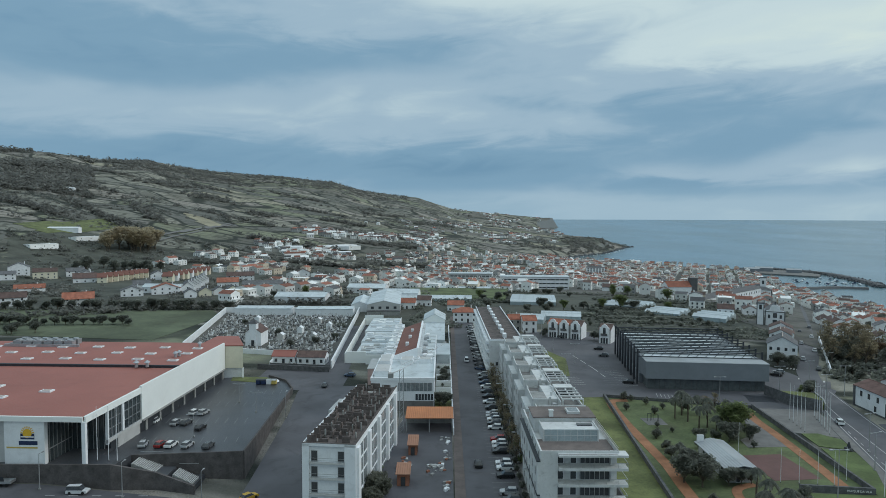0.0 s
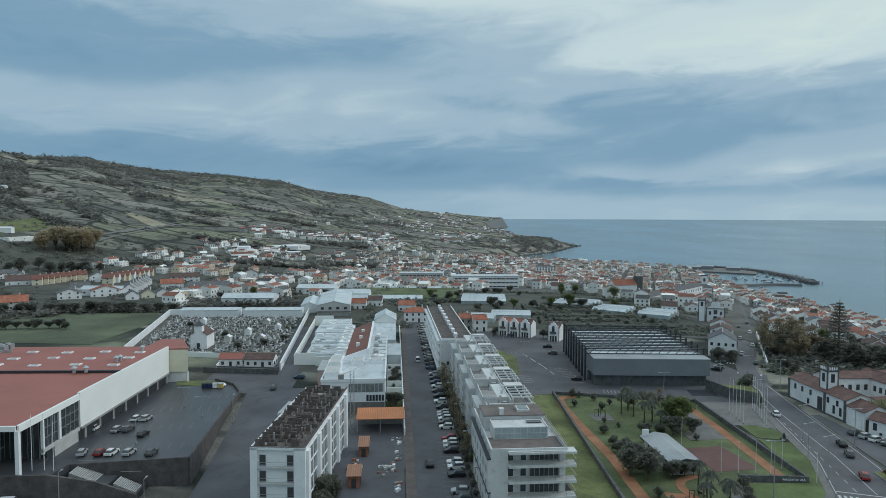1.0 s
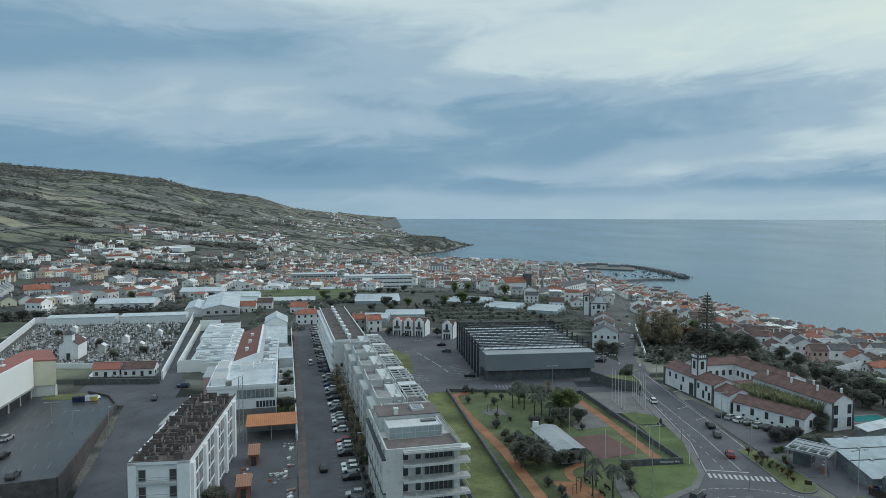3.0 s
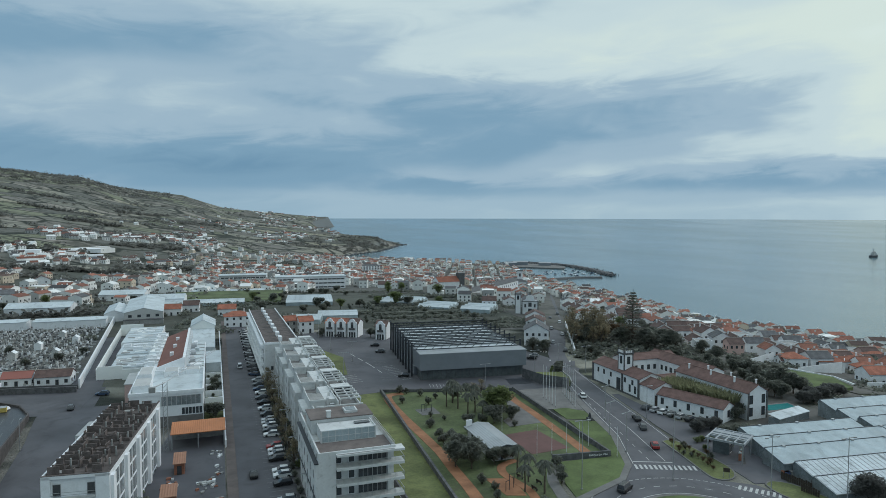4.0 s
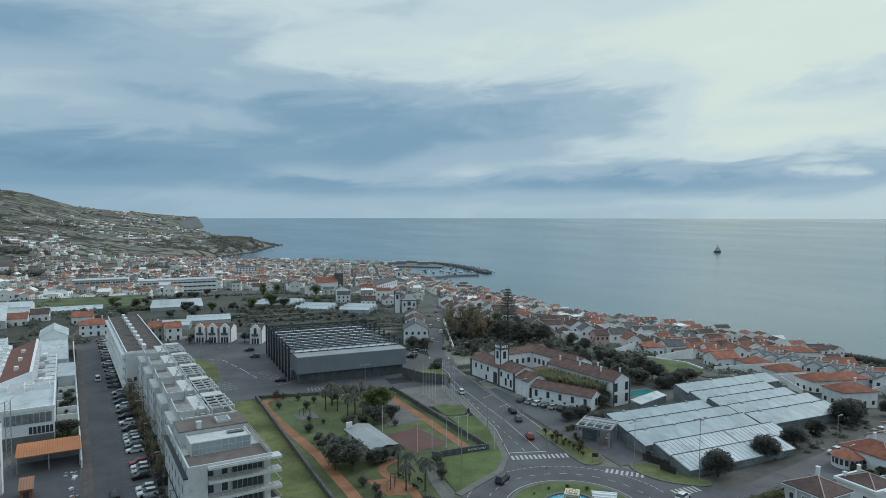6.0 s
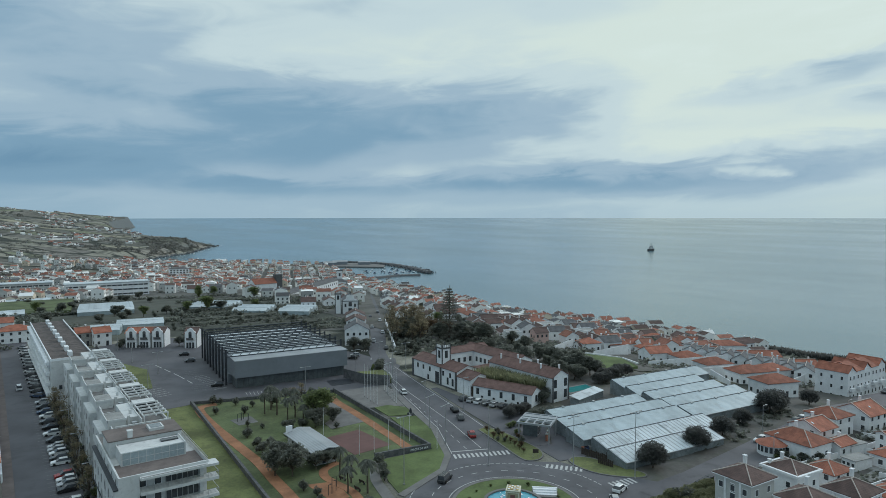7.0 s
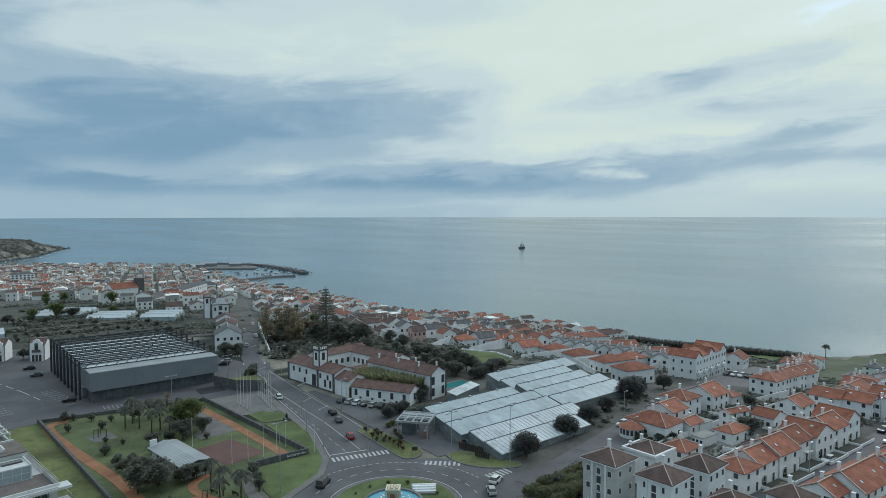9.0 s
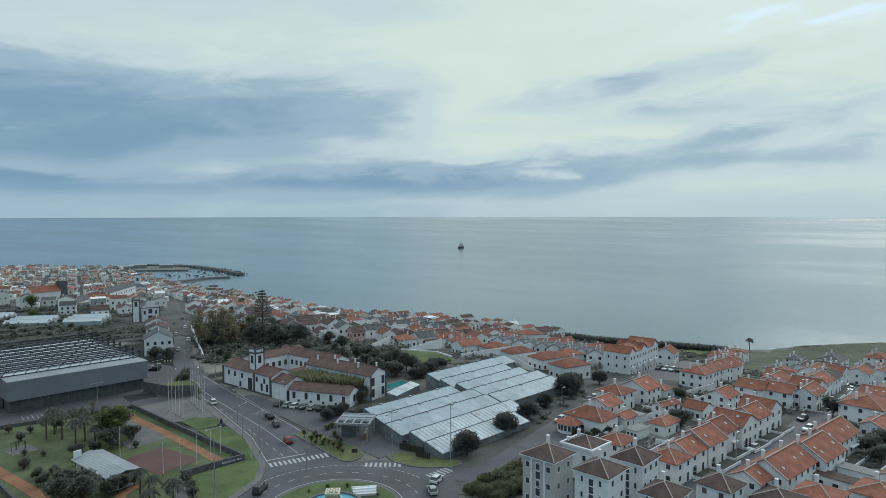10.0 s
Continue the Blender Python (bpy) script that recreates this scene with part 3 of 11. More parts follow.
def strip(pts, width, mat, name, label, lift=0.12, category="road"):
    """A road along a line, laid over the land."""
    P = []
    for (x0, y0), (x1, y1) in zip(pts[:-1], pts[1:]):
        n = max(1, int(math.hypot(x1 - x0, y1 - y0) / 6))
        P += [(x0 + (x1 - x0) * k / n, y0 + (y1 - y0) * k / n) for k in range(n)]
    P.append(pts[-1])
    mb = MB()
    L = []
    for k, (x, y) in enumerate(P):
        a, b = P[max(0, k - 1)], P[min(len(P) - 1, k + 1)]
        d = Vector((b[0] - a[0], b[1] - a[1])).normalized()
        nx, ny = -d.y * width / 2, d.x * width / 2
        zz = th(x, y) + lift
        L.append(((x + nx, y + ny, zz), (x - nx, y - ny, zz), (x - nx, y - ny, zz - 0.5), (x + nx, y + ny, zz - 0.5)))
    for p, q in zip(L[:-1], L[1:]):
        mb.add([*p, *q], [(1, 5, 4, 0), (2, 6, 5, 1), (0, 4, 7, 3)])
    return struct(name, mb, mat, label, category)


def land_patch(name, poly, mat, label, lift=0.14, step=5.0):
    """Open ground of one kind, draped over the land inside an outline."""
    xs, ys = [p[0] for p in poly], [p[1] for p in poly]
    mb, idx = MB(), {}

    def inside(px, py):
        c = False
        for (xa, ya), (xb, yb) in zip(poly, poly[1:] + poly[:1]):
            if (ya > py) != (yb > py) and px < (xb - xa) * (py - ya) / (yb - ya) + xa:
                c = not c
        return c

    nx, ny = int((max(xs) - min(xs)) / step), int((max(ys) - min(ys)) / step)
    for i in range(nx):
        for j in range(ny):
            x0, y0 = min(xs) + i * step, min(ys) + j * step
            if not inside(x0 + step / 2, y0 + step / 2):
                continue
            ids = []
            for q in ((i, j), (i + 1, j), (i + 1, j + 1), (i, j + 1)):
                if q not in idx:
                    px, py = min(xs) + q[0] * step, min(ys) + q[1] * step
                    idx[q] = len(mb.v)
                    mb.v.append((px, py, th(px, py) + lift))
                ids.append(idx[q])
            mb.f.append(tuple(ids))
            mb.mi.append(0)
    return struct(name, mb, mat, label, "ground")


land_patch("ground_patch", [(104, -30), (320, -30), (330, 110), (300, 150), (214, 110), (214, 150), (160, 200), (150, 145), (113, 134), (113, 60)], SOIL, "bare soil, gravel and trampled grass between houses", 0.05)
land_patch("ground_patch", [(150, 205), (215, 150), (330, 150), (396, 205), (400, 420), (432, 560), (480, 800), (520, 1000), (330, 1250), (200, 1150), (90, 800), (-60, 700), (-60, 560), (60, 545), (170, 480), (165, 300)], SOIL, "grey and brown yards between the town houses", 0.30, 8.0)
land_patch("ground_patch", [(-62, 330), (20, 372), (24, 470), (-28, 462), (-26, 530), (60, 535), (60, 560), (-62, 560)], BEDS, "rough garden ground behind the works", 0.2)
land_patch("ground_patch", [(22, 322), (60, 332), (120, 300), (165, 295), (172, 480), (60, 545), (50, 460), (24, 460)], BEDS, "dark garden beds and allotments", 0.12)
land_patch("lawn", [(318, -60), (530, -60), (515, 40), (474, 80), (440, 92), (415, 100), (345, 96), (322, 70)], FIELDG, "green cliff-top pasture above the sea", 0.3, 8.0)
land_patch("ground_patch", [(-413, 918), (-412, 1028), (-405, 1134), (-384, 1222), (-392, 1224), (-415, 1136), (-421, 1028), (-421, 918)], PAVE, "pale dirt track across the slope", 1.0, 6.0)
land_patch("ground_patch", [(-505, 1265), (-455, 1250), (-400, 1190), (-410, 1150), (-440, 1180), (-480, 1225)], DRYG, "dry pale pasture on the slope", 0.6, 8.0)
land_patch("lawn", [(392, 122), (424, 112), (428, 124), (400, 136)], GRASS, "bright green field at the cliff top", 0.5, 4.0)
land_patch("ground_patch", [(-62, 400), (-62, 900), (-500, 900), (-520, 400)], BEDS, "gardens and rough ground between suburban houses", 0.3, 12.0)

# ---- generic builders ----
WIN_CACHE = {}


def window_mesh(w, h, frame_mat, kind="window"):
    key = (round(w, 2), round(h, 2), frame_mat.name, kind)
    if key not in WIN_CACHE:
        # one connected shape: casing, reveal and set-back pane
        t, k = 0.08, w / 2
        rects = [(k, 0, h, 0.02), (k, 0, h, -0.06), (k - t, t, h - t, -0.06), (k - t, t, h - t, -0.015)]
        pts = [p for (a, z0, z1, yy) in rects for p in ((-a, yy, z0), (a, yy, z0), (a, yy, z1), (-a, yy, z1))]
        mb = MB().add(pts, [(4 * q + i, 4 * q + (i + 1) % 4, 4 * q + 4 + (i + 1) % 4, 4 * q + 4 + i) for q in range(3) for i in range(4)], 1)
        mb.f.append((12, 13, 14, 15))
        mb.mi.append(0)
        WIN_CACHE[key] = mb.mesh("window", [PALEGLASS if kind == "bay" else GLASS, frame_mat])
    return WIN_CACHE[key]


def win(parent, x, y, z, w, h, ang=0, frame_mat=None, kind="window", name=None):
    """A framed window or door on a wall that faces -y when ang is 0."""
    return part(name or ("door" if kind == "door" else "window"), window_mesh(w, h, frame_mat or WHITE, kind), None, parent, "", pose(x, y, z, 0, 0, ang))


def gable_walls(w, d, h, rise, base=1.5, ridge="x"):
    mb = MB()
    if ridge == "x":
        mb.extr([(-d / 2, -base), (d / 2, -base), (d / 2, h), (0, h + rise), (-d / 2, h)], -w / 2, w / 2)
    else:
        mb.m = pose(0, 0, 0, 0, 0, 90)
        mb.extr([(-w / 2, -base), (w / 2, -base), (w / 2, h), (0, h + rise), (-w / 2, h)], -d / 2, d / 2)
    return mb


def gable_roof(w, d, h, rise, over=0.35, t=0.16, ridge="x"):
    mb = MB(pose(0, 0, 0, 0, 0, 90)) if ridge == "y" else MB()
    if ridge == "y":
        w, d = d, w
    k = rise / (d / 2)
    e = d / 2 + over
    for s in (-1, 1):
        p = [(s * e, h - over * k + 0.02), (s * e, h - over * k + t), (0, h + rise + t), (0, h + rise + 0.02)]
        mb.extr(p if s < 0 else p[::-1], -w / 2 - over * 0.7, w / 2 + over * 0.7)
    mb.extr([(-0.16, h + rise + t - 0.05), (0.16, h + rise + t - 0.05), (0.10, h + rise + t + 0.1), (-0.10, h + rise + t + 0.1)], -w / 2 - over * 0.7, w / 2 + over * 0.7)
    return mb


def moved_roof(x, y, w, d, h, rise, ridge="y"):
    q = gable_roof(w, d, h, rise, 0.3, 0.14, ridge)
    return MB(pose(x, y, 0)).add(q.v, q.f)


def hip_roof(w, d, h, rise, over=0.4, t=0.16):
    mb = MB()
    W, D = w / 2 + over, d / 2 + over
    r = max(0.15, abs(W - D))
    if W >= D:
        top = [(-r, 0, h + rise), (r, 0, h + rise)]
        f = [(0, 1, 5, 4), (1, 2, 5), (2, 3, 4, 5), (3, 0, 4)]
    else:
        top = [(0, -r, h + rise), (0, r, h + rise)]
        f = [(0, 1, 4), (1, 2, 5, 4), (2, 3, 5), (3, 0, 4, 5)]
    lo = [(-W, -D, h + t), (W, -D, h + t), (W, D, h + t), (-W, D, h + t)]
    mb.add(lo + top, f)
    mb.box(-W, -D, h, W, D, h + t - 0.002)
    return mb


def hip_caps(w, d, h, rise, over=0.4, t=0.16, r=0.11):
    """Mortared hip and ridge tiles, thin bars along the roof's edges."""
    mb = MB()
    W, D = w / 2 + over, d / 2 + over
    q = max(0.15, abs(W - D))
    a, b = ((-q, 0), (q, 0)) if W >= D else ((0, -q), (0, q))
    top = [Vector((*p, h + rise)) for p in (a, b)]
    lo = [Vector((sx * W, sy * D, h + t)) for sx, sy in ((-1, -1), (1, -1), (1, 1), (-1, 1))]
    own = (0, 1, 1, 0) if W >= D else (0, 0, 1, 1)
    for p, e in [(lo[i], top[own[i]]) for i in range(4)] + [(top[0], top[1])]:
        v = (e - p).normalized()
        n = Vector((-v.y, v.x, 0)).normalized() * r
        up = Vector((0, 0, 0.13))
        mb.add([tuple(c) for c in (p - n, p + n, p + n * 0.6 + up, p - n * 0.6 + up, e - n, e + n, e + n * 0.6 + up, e - n * 0.6 + up)],
               [(0, 1, 2, 3), (7, 6, 5, 4), (0, 4, 5, 1), (1, 5, 6, 2), (2, 6, 7, 3), (3, 7, 4, 0)])
    return mb


def arch_opening(w, h, depth=0.5):
    """A round-headed porch opening in a wall that faces -y: deep reveal, surround and a flat back, dark to stand in for
    shade.
    """
    mb = MB()
    r = w / 2
    pts = [(-r, 0), (-r, h - r)] + [(-r * math.cos(math.pi * k / 10), h - r + r * math.sin(math.pi * k / 10)) for k in range(1, 10)] + [(r, h - r), (r, 0)]
    n = len(pts)
    out = [(x * 1.14, z if z < h - r else h - r + (z - h + r) * 1.14) for x, z in pts]
    ring_pts = [(x, -0.16, z) for x, z in out] + [(x, -0.16, z) for x, z in pts] + [(x, -0.02, z) for x, z in pts] + [(x, 0.05, z) for x, z in out]
    for k in range(n - 1):
        for j in range(3):
            a = j * n + k
            mb.add([ring_pts[a], ring_pts[a + 1], ring_pts[a + n + 1], ring_pts[a + n]], [(0, 1, 2, 3)], 0)
        mb.add([ring_pts[k], ring_pts[k + 1], ring_pts[3 * n + k + 1], ring_pts[3 * n + k]], [(3, 2, 1, 0)], 0)
    mb.add([(x, -0.03, z) for x, z in pts], [tuple(range(n))], 1)
    return mb


def chimney(parent, x, y, z0, z1, s=0.55):
    mb = MB().box(x - s / 2, y - s / 2, z0, x + s / 2, y + s / 2, z1).box(x - s / 2 - 0.08, y - s / 2 - 0.08, z1, x + s / 2 + 0.08, y + s / 2 + 0.08, z1 + 0.12)
    return part("chimney", mb, WHITE, parent)


def house(x, y, ang, w, d, h, roof="gable", rise=2.0, rmat=None, wmat=None, label="", floors=2, ridge="x", chim=1, name="house", group="", z=None, faces="flr", frame_mat=None, step=3.0, winw=1.0, verge=False):
    rmat, wmat = rmat or TERRA, wmat or WHITE2
    z = th(x, y) if z is None else z
    ob = thing(name, label or "white rendered two-storey house with an orange tiled roof", "house", pose(x, y, z, 0, 0, ang), group)
    fl = h / floors
    if roof == "gable":
        part("wall", gable_walls(w, d, h, rise, 2.5, ridge), wmat, ob)
        part("roof", gable_roof(w, d, h, rise, ridge=ridge), rmat, ob)
        if ridge == "x":
            if verge:
                k, e = rise / (d / 2), d / 2 + 0.35
                for s in (-1, 1):
                    x0 = s * (w / 2 + 0.2)
                    part("verge", MB().extr([(-e, h - 0.35 * k + 0.14), (0, h + rise + 0.17), (e, h - 0.35 * k + 0.14), (e, h - 0.35 * k + 0.3), (0, h + rise + 0.34), (-e, h - 0.35 * k + 0.3)][::-1], x0 - 0.14, x0 + 0.14), MORTAR, ob)
            part("ridge_cap", MB().box(-w / 2 - 0.25, -0.13, h + rise + 0.2, w / 2 + 0.25, 0.13, h + rise + 0.36), MORTAR, ob)
        else:
            part("ridge_cap", MB().box(-0.13, -d / 2 - 0.25, h + rise + 0.2, 0.13, d / 2 + 0.25, h + rise + 0.36), MORTAR, ob)
    elif roof == "hip":
        part("wall", MB().box(-w / 2, -d / 2, -2.5, w / 2, d / 2, h), wmat, ob)
        part("roof", hip_roof(w, d, h, rise), rmat, ob)
        if verge:
            part("ridge_cap", hip_caps(w, d, h, rise), MORTAR, ob)
    else:
        mb = MB().box(-w / 2, -d / 2, -2.5, w / 2, d / 2, h - 0.35)
        for a in ((-w / 2, -d / 2, w / 2, -d / 2 + 0.2), (-w / 2, d / 2 - 0.2, w / 2, d / 2), (-w / 2, -d / 2 + 0.2, -w / 2 + 0.2, d / 2 - 0.2), (w / 2 - 0.2, -d / 2 + 0.2, w / 2, d / 2 - 0.2)):
            mb.box(a[0], a[1], h - 0.35, a[2], a[3], h + 0.3)
        part("wall", mb, wmat, ob)
        part("roof", MB().box(-w / 2 + 0.21, -d / 2 + 0.21, h - 0.34, w / 2 - 0.21, d / 2 - 0.21, h - 0.1), rmat, ob)
    frame_mat = frame_mat or WOODD
    for c in faces:
        L = w if c in "fb" else d
        n = max(1, int(L / step))
        for k in range(n):
            u = -L / 2 + L * (k + 0.5) / n
            for q in range(floors):
                zz = q * fl + 0.95
                tall = q == 0 and k == n // 2 and c in "fb"
                a = dict(f=(u, -d / 2, 0), b=(u, d / 2, 180), l=(-w / 2, u, -90), r=(w / 2, u, 90))[c]
                if tall:
                    win(ob, a[0], a[1], 0.05, winw, 2.1, a[2], frame_mat, "door")
                else:
                    win(ob, a[0], a[1], zz, winw, 1.25, a[2], frame_mat)
    for k in range(chim):
        cx = w * (0.28 if k == 0 else -0.3)
        if ridge == "y" and roof == "gable":
            chimney(ob, w * 0.22, d * (0.25 - 0.5 * k), h + rise * 0.3, h + rise + 0.8)
        else:
            chimney(ob, cx, d * 0.18, h + rise * 0.3, h + rise + 0.8)
    return ob


# ---- roads, pavements and planted ground ----
slab("road", [(3.9, 60), (16.3, 60), (17.2, 234), (15.8, 372), (5.6, 372)], ASPHALT, "dark asphalt street with parking bays along one side", 0.06, 47, "road")
slab("pavement", [(2.1, 60), (4.5, 60), (6.0, 372), (4.2, 372)], REDPAVE, "narrow reddish paved footway beside the street", 0.18, 47, "pavement")
slab("pavement", [(16.3, 60), (18.6, 60), (19.0, 234), (17.2, 234)], PAVE, "paved footway beside the apartment blocks", 0.18, 47, "pavement")
slab("road", [(36.5, 204.5), (52, 206.5), (93.5, 195), (112, 190), (131, 214), (128, 240), (116, 300), (60, 330), (38, 318)], ASPHALT, "wide asphalt car park round the sports hall", 0.05, 47, "car park")
slab("lawn", [(33.5, 60), (40, 60), (44.6, 100), (52, 206), (37, 204.5)], GRASS2, "rough grass strip along a stone wall", 0.09, 47, "lawn")
slab("lawn", [(38, 236), (46, 233), (50, 262), (42, 285), (38.5, 285)], GRASS2, "grass verge beside the car park", 0.12, 47, "lawn")
slab("lawn", [(44.9, 100), (52.3, 205.5), (93, 193.5), (89.7, 133), (76, 134.6), (70.5, 122), (60, 98)], PARKLAWN, "patchy green park lawn", 0.08, 47, "lawn")
slab("lawn", [(90.3, 132.5), (76, 133.6), (71.5, 122), (70, 114.5), (84.6, 120.5), (90.4, 126.6), (98.8, 144.5), (101.5, 157), (94.5, 160), (93.2, 152)], GRASS, "mown green lawn beside the curved road", 0.16, 47, "lawn")
slab("lawn", [(94.8, 161.5), (101.8, 158.6), (103.5, 166), (100, 171), (95.6, 171)], GRASS, "small mown lawn beside a paved square", 0.16, 47, "lawn")
slab("pavement", [(93.8, 172), (104, 167.5), (110, 186), (112, 192), (94.2, 194)], PAVE, "grey paved square with flagpoles", 0.12, 47, "pavement")
slab("pavement", [(70.1, 113.2), (84.9, 119.4), (91.3, 126), (99.7, 144.2), (106, 167), (111.2, 185.4), (109.4, 186), (104, 167.6), (98.4, 145), (90.2, 127.2), (84.4, 121), (69.6, 115)], PAVE,
     "pale footway along the curved road", 0.20, 47, "pavement")
CX, CY = 86.5, 97.5


def ring(cx, cy, r, n=40, a0=0, a1=360):
    return [(cx + r * math.cos(radians(a0 + (a1 - a0) * i / n)), cy + r * math.sin(radians(a0 + (a1 - a0) * i / n))) for i in range(n)]


slab("road", [(70.3, 113), (84.8, 119.7), (90.9, 126.1), (99.3, 144.3), (105.6, 166.9), (110.8, 185.5), (118, 206), (128.5, 226), (136, 226), (128.6, 212.8), (121.2, 180.8), (114.4, 148),
              (108.6, 124), (104, 113), (110, 108), (112, 100), (119, 88), (127, 88), (126, 76), (112, 77), (106, 82), (96, 70), (70, 70), (60, 85), (62, 100)], ASPHALT2,
     "grey asphalt road running into a roundabout", 0.07, 47, "road")
slab("lawn", ring(CX, CY, 12.2), GRASS, "round grass island of the roundabout", 0.22, 47, "lawn")
slab("pavement", [(111.8, 119.5), (112.6, 133), (115, 147.5), (121.5, 179), (124, 179), (123, 150), (133, 139), (126, 130), (116, 118)], ASPHALT, "asphalt forecourt with parked cars", 0.11, 47, "pavement")
slab("pavement", [(110.2, 108.6), (112, 118.8), (117, 118), (128, 131), (130, 126), (117.6, 107)], ASPHALT2, "asphalt forecourt of a filling station", 0.13, 47, "pavement")
strip([(112, 82), (145, 84.3), (180, 87), (215, 90.5), (255, 89), (300, 84)], 9.5, ASPHALT2, "road", "tree-lined asphalt road beside greenhouses")
strip([(134, 46.5), (148, 43.8), (170, 40), (197, 35.2), (225, 31.8), (262, 31.5), (320, 28)], 6.0, ASPHALT, "road", "asphalt street between terraced houses")
strip([(122, 209), (135, 239), (151, 266), (170, 302), (200, 359), (236, 426), (272, 492), (346, 632)], 7.0, ASPHALT2, "road", "straight town street running down towards the harbour")
strip([(-140, 136.5), (-60, 136.5), (-46, 137.5), (-30, 138)], 10.5, ASPHALT, "road", "asphalt street below a stone retaining wall")
strip([(-38, 110), (-37.5, 145), (-40, 180), (-43, 212), (-40, 238), (-41, 262), (-43, 330), (-46, 400), (-40, 470)], 9.5, ASPHALT, "road", "asphalt lane rising past a walled car park")
slab("yard", [(-9, 60), (1.9, 60), (2.6, 190), (-10, 190), (-15, 160)], ASPHALT, "dark builder's yard with rubble", 0.05, 47, "yard")
slab("road", [(-52, 214), (-34, 212), (-34, 243), (-42, 243), (-66, 246), (-66, 229), (-60, 228)], ASPHALT, "asphalt junction behind the car park", 0.08, 47, "road")

# ---- supermarket ----
A = thing("supermarket", "large white supermarket hall with a red sheet roof", "supermarket", pose(-80, 143.5, 48, 0, 0, -2.5))
mb = MB()
mb.box(-95, 14, 0, -0.3, 82, 11.2).box(-95, 1.2, -3.5, -9.6, 14, 11.2)
part("wall", mb, GREYW, A)
mb = MB().prism([(-96, -0.2), (0, -0.2), (0, 47), (-96, 47)], 11.2, 12.0)
part("roof", mb, REDROOF, A, "red sheet roof")
part("roof", MB().box(-96, 47.2, 11.2, -0.3, 82, 12.5), REDROOF, A, "red sheet roof")
part("gutter", MB().box(-96, 46.7, 12.01, 0, 47.4, 12.75), DSTEEL, A)
part("fascia", MB().box(-0.25, 24.5, 3.6, 0.35, 82, 12.5), MALLWHITE, A, "long white rendered upper wall")
part("fascia", MB().box(-0.25, -0.2, 10.6, 0.35, 24.45, 12.1), MALLWHITE, A, "white roof beam")
part("fascia", MB().box(-96, -0.6, 10.9, -0.26, -0.1, 12.05), MALLWHITE, A, "white roof beam")
part("column", MB().box(-0.55, -0.5, 0.9, 0.3, 0.35, 10.85), WHITE, A)
part("sign_wall", MB().box(-18.7, 0.0, -3, -9.4, 1.1, 10.8), WHITE, A, "white wall with a sun and wave emblem")
for i, (y0, y1, z0) in enumerate(((8.5, 9.1, 2.6), (15.2, 16.0, 3.6))):
    part("column", MB().box(-0.3, y0, z0, 0.3, y1, 10.55), WHITE, A)
part("sill_beam", MB().box(-0.4, 8.5, 2.9, 0.3, 24.4, 3.78), GREYW, A)
part("side_glazing", MB().box(-9.59, 1.6, 0.95, -9.45, 10.3, 10.4), GLASSB, A, "dark glazed side of the entrance")
for k in range(7):
    part("mullion", MB().box(-9.44, 1.7 + k * 1.4, 0.95, -9.34, 1.8 + k * 1.4, 10.4), METAL, A)
part("transom", MB().box(-9.44, 1.6, 3.9, -9.36, 10.3, 4.1), METAL, A)
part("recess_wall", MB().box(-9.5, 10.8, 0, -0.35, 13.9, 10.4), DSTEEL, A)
for i in range(2):
    y0, y1 = (9.3, 15.0) if i == 0 else (16.4, 24.3)
    g = part("glazing", MB().box(-0.3, y0, 3.8, -0.1, y1, 10.5), GLASSB, A, "tall curtain-glazed bay")
    for k in range(5):
        yy = y0 + (y1 - y0) * k / 4
        part("mullion", MB().box(-0.09, yy - 0.09, 3.8, 0.08, yy + 0.09, 10.5), METAL, g)
    for zz in (6.0, 8.3):
        part("transom", MB().box(-0.09, y0, zz - 0.06, 0.06, y1, zz + 0.06), METAL, g)
g = part("glazing", MB().box(-12.4, 10.5, 0.2, -1.6, 10.7, 10.4), GLASSB, A, "dark glazed entrance wall")
for k in range(9):
    part("mullion", MB().box(-12.3 + k * 1.33 - 0.06, 10.3, 0.2, -12.3 + k * 1.33 + 0.06, 10.49, 10.4), METAL, g)
for k in range(8):
    part("pillar", MB().box(-0.5, 27 + k * 7.6, 0, 0.1, 27.9 + k * 7.6, 3.59), CONCRETE, A)
# thin dark sheet over the grey wall, shade of the undercroft put into colour
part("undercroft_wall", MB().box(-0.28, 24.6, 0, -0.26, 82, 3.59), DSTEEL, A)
part("lintel", MB().box(0.1, 24.5, 3.2, 0.75, 82, 3.6), CONCRETE, A)
part("annexe", MB().prism([(-0.3, 82.2), (6.4, 83.0), (-1.0, 99), (-9, 99), (-9, 82.2)], 3.6, 11.3), CREAM, A, "cream rendered end block")
part("annexe_base", MB().prism([(-0.6, 82.8), (5.6, 83.6), (-1.4, 98.4), (-8.4, 98.4), (-8.4, 82.8)], -0.5, 3.59), WHITE2, A, "pale ground floor set back under the block")
for u in (0.02, 0.25, 0.5, 0.75, 0.97):
    part("pier", MB(pose(6.2 - 7.2 * u, 83.2 + 15.6 * u, 0, 0, 0, 25)).box(-0.35, -0.35, -0.5, 0.35, 0.35, 3.59), WHITE, A)
for u in (0.14, 0.38, 0.63, 0.86):
    part("shutter", MB(pose(5.66 - 7.0 * u, 83.7 + 14.8 * u, 0, 0, 0, 25.3)).box(-0.02, -1.2, 0, 0.06, 1.2, 2.8), METAL, A)
# dark core, its colour standing in for shade below the end block
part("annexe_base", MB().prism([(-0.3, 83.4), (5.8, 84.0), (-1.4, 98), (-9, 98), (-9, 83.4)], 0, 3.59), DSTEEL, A)
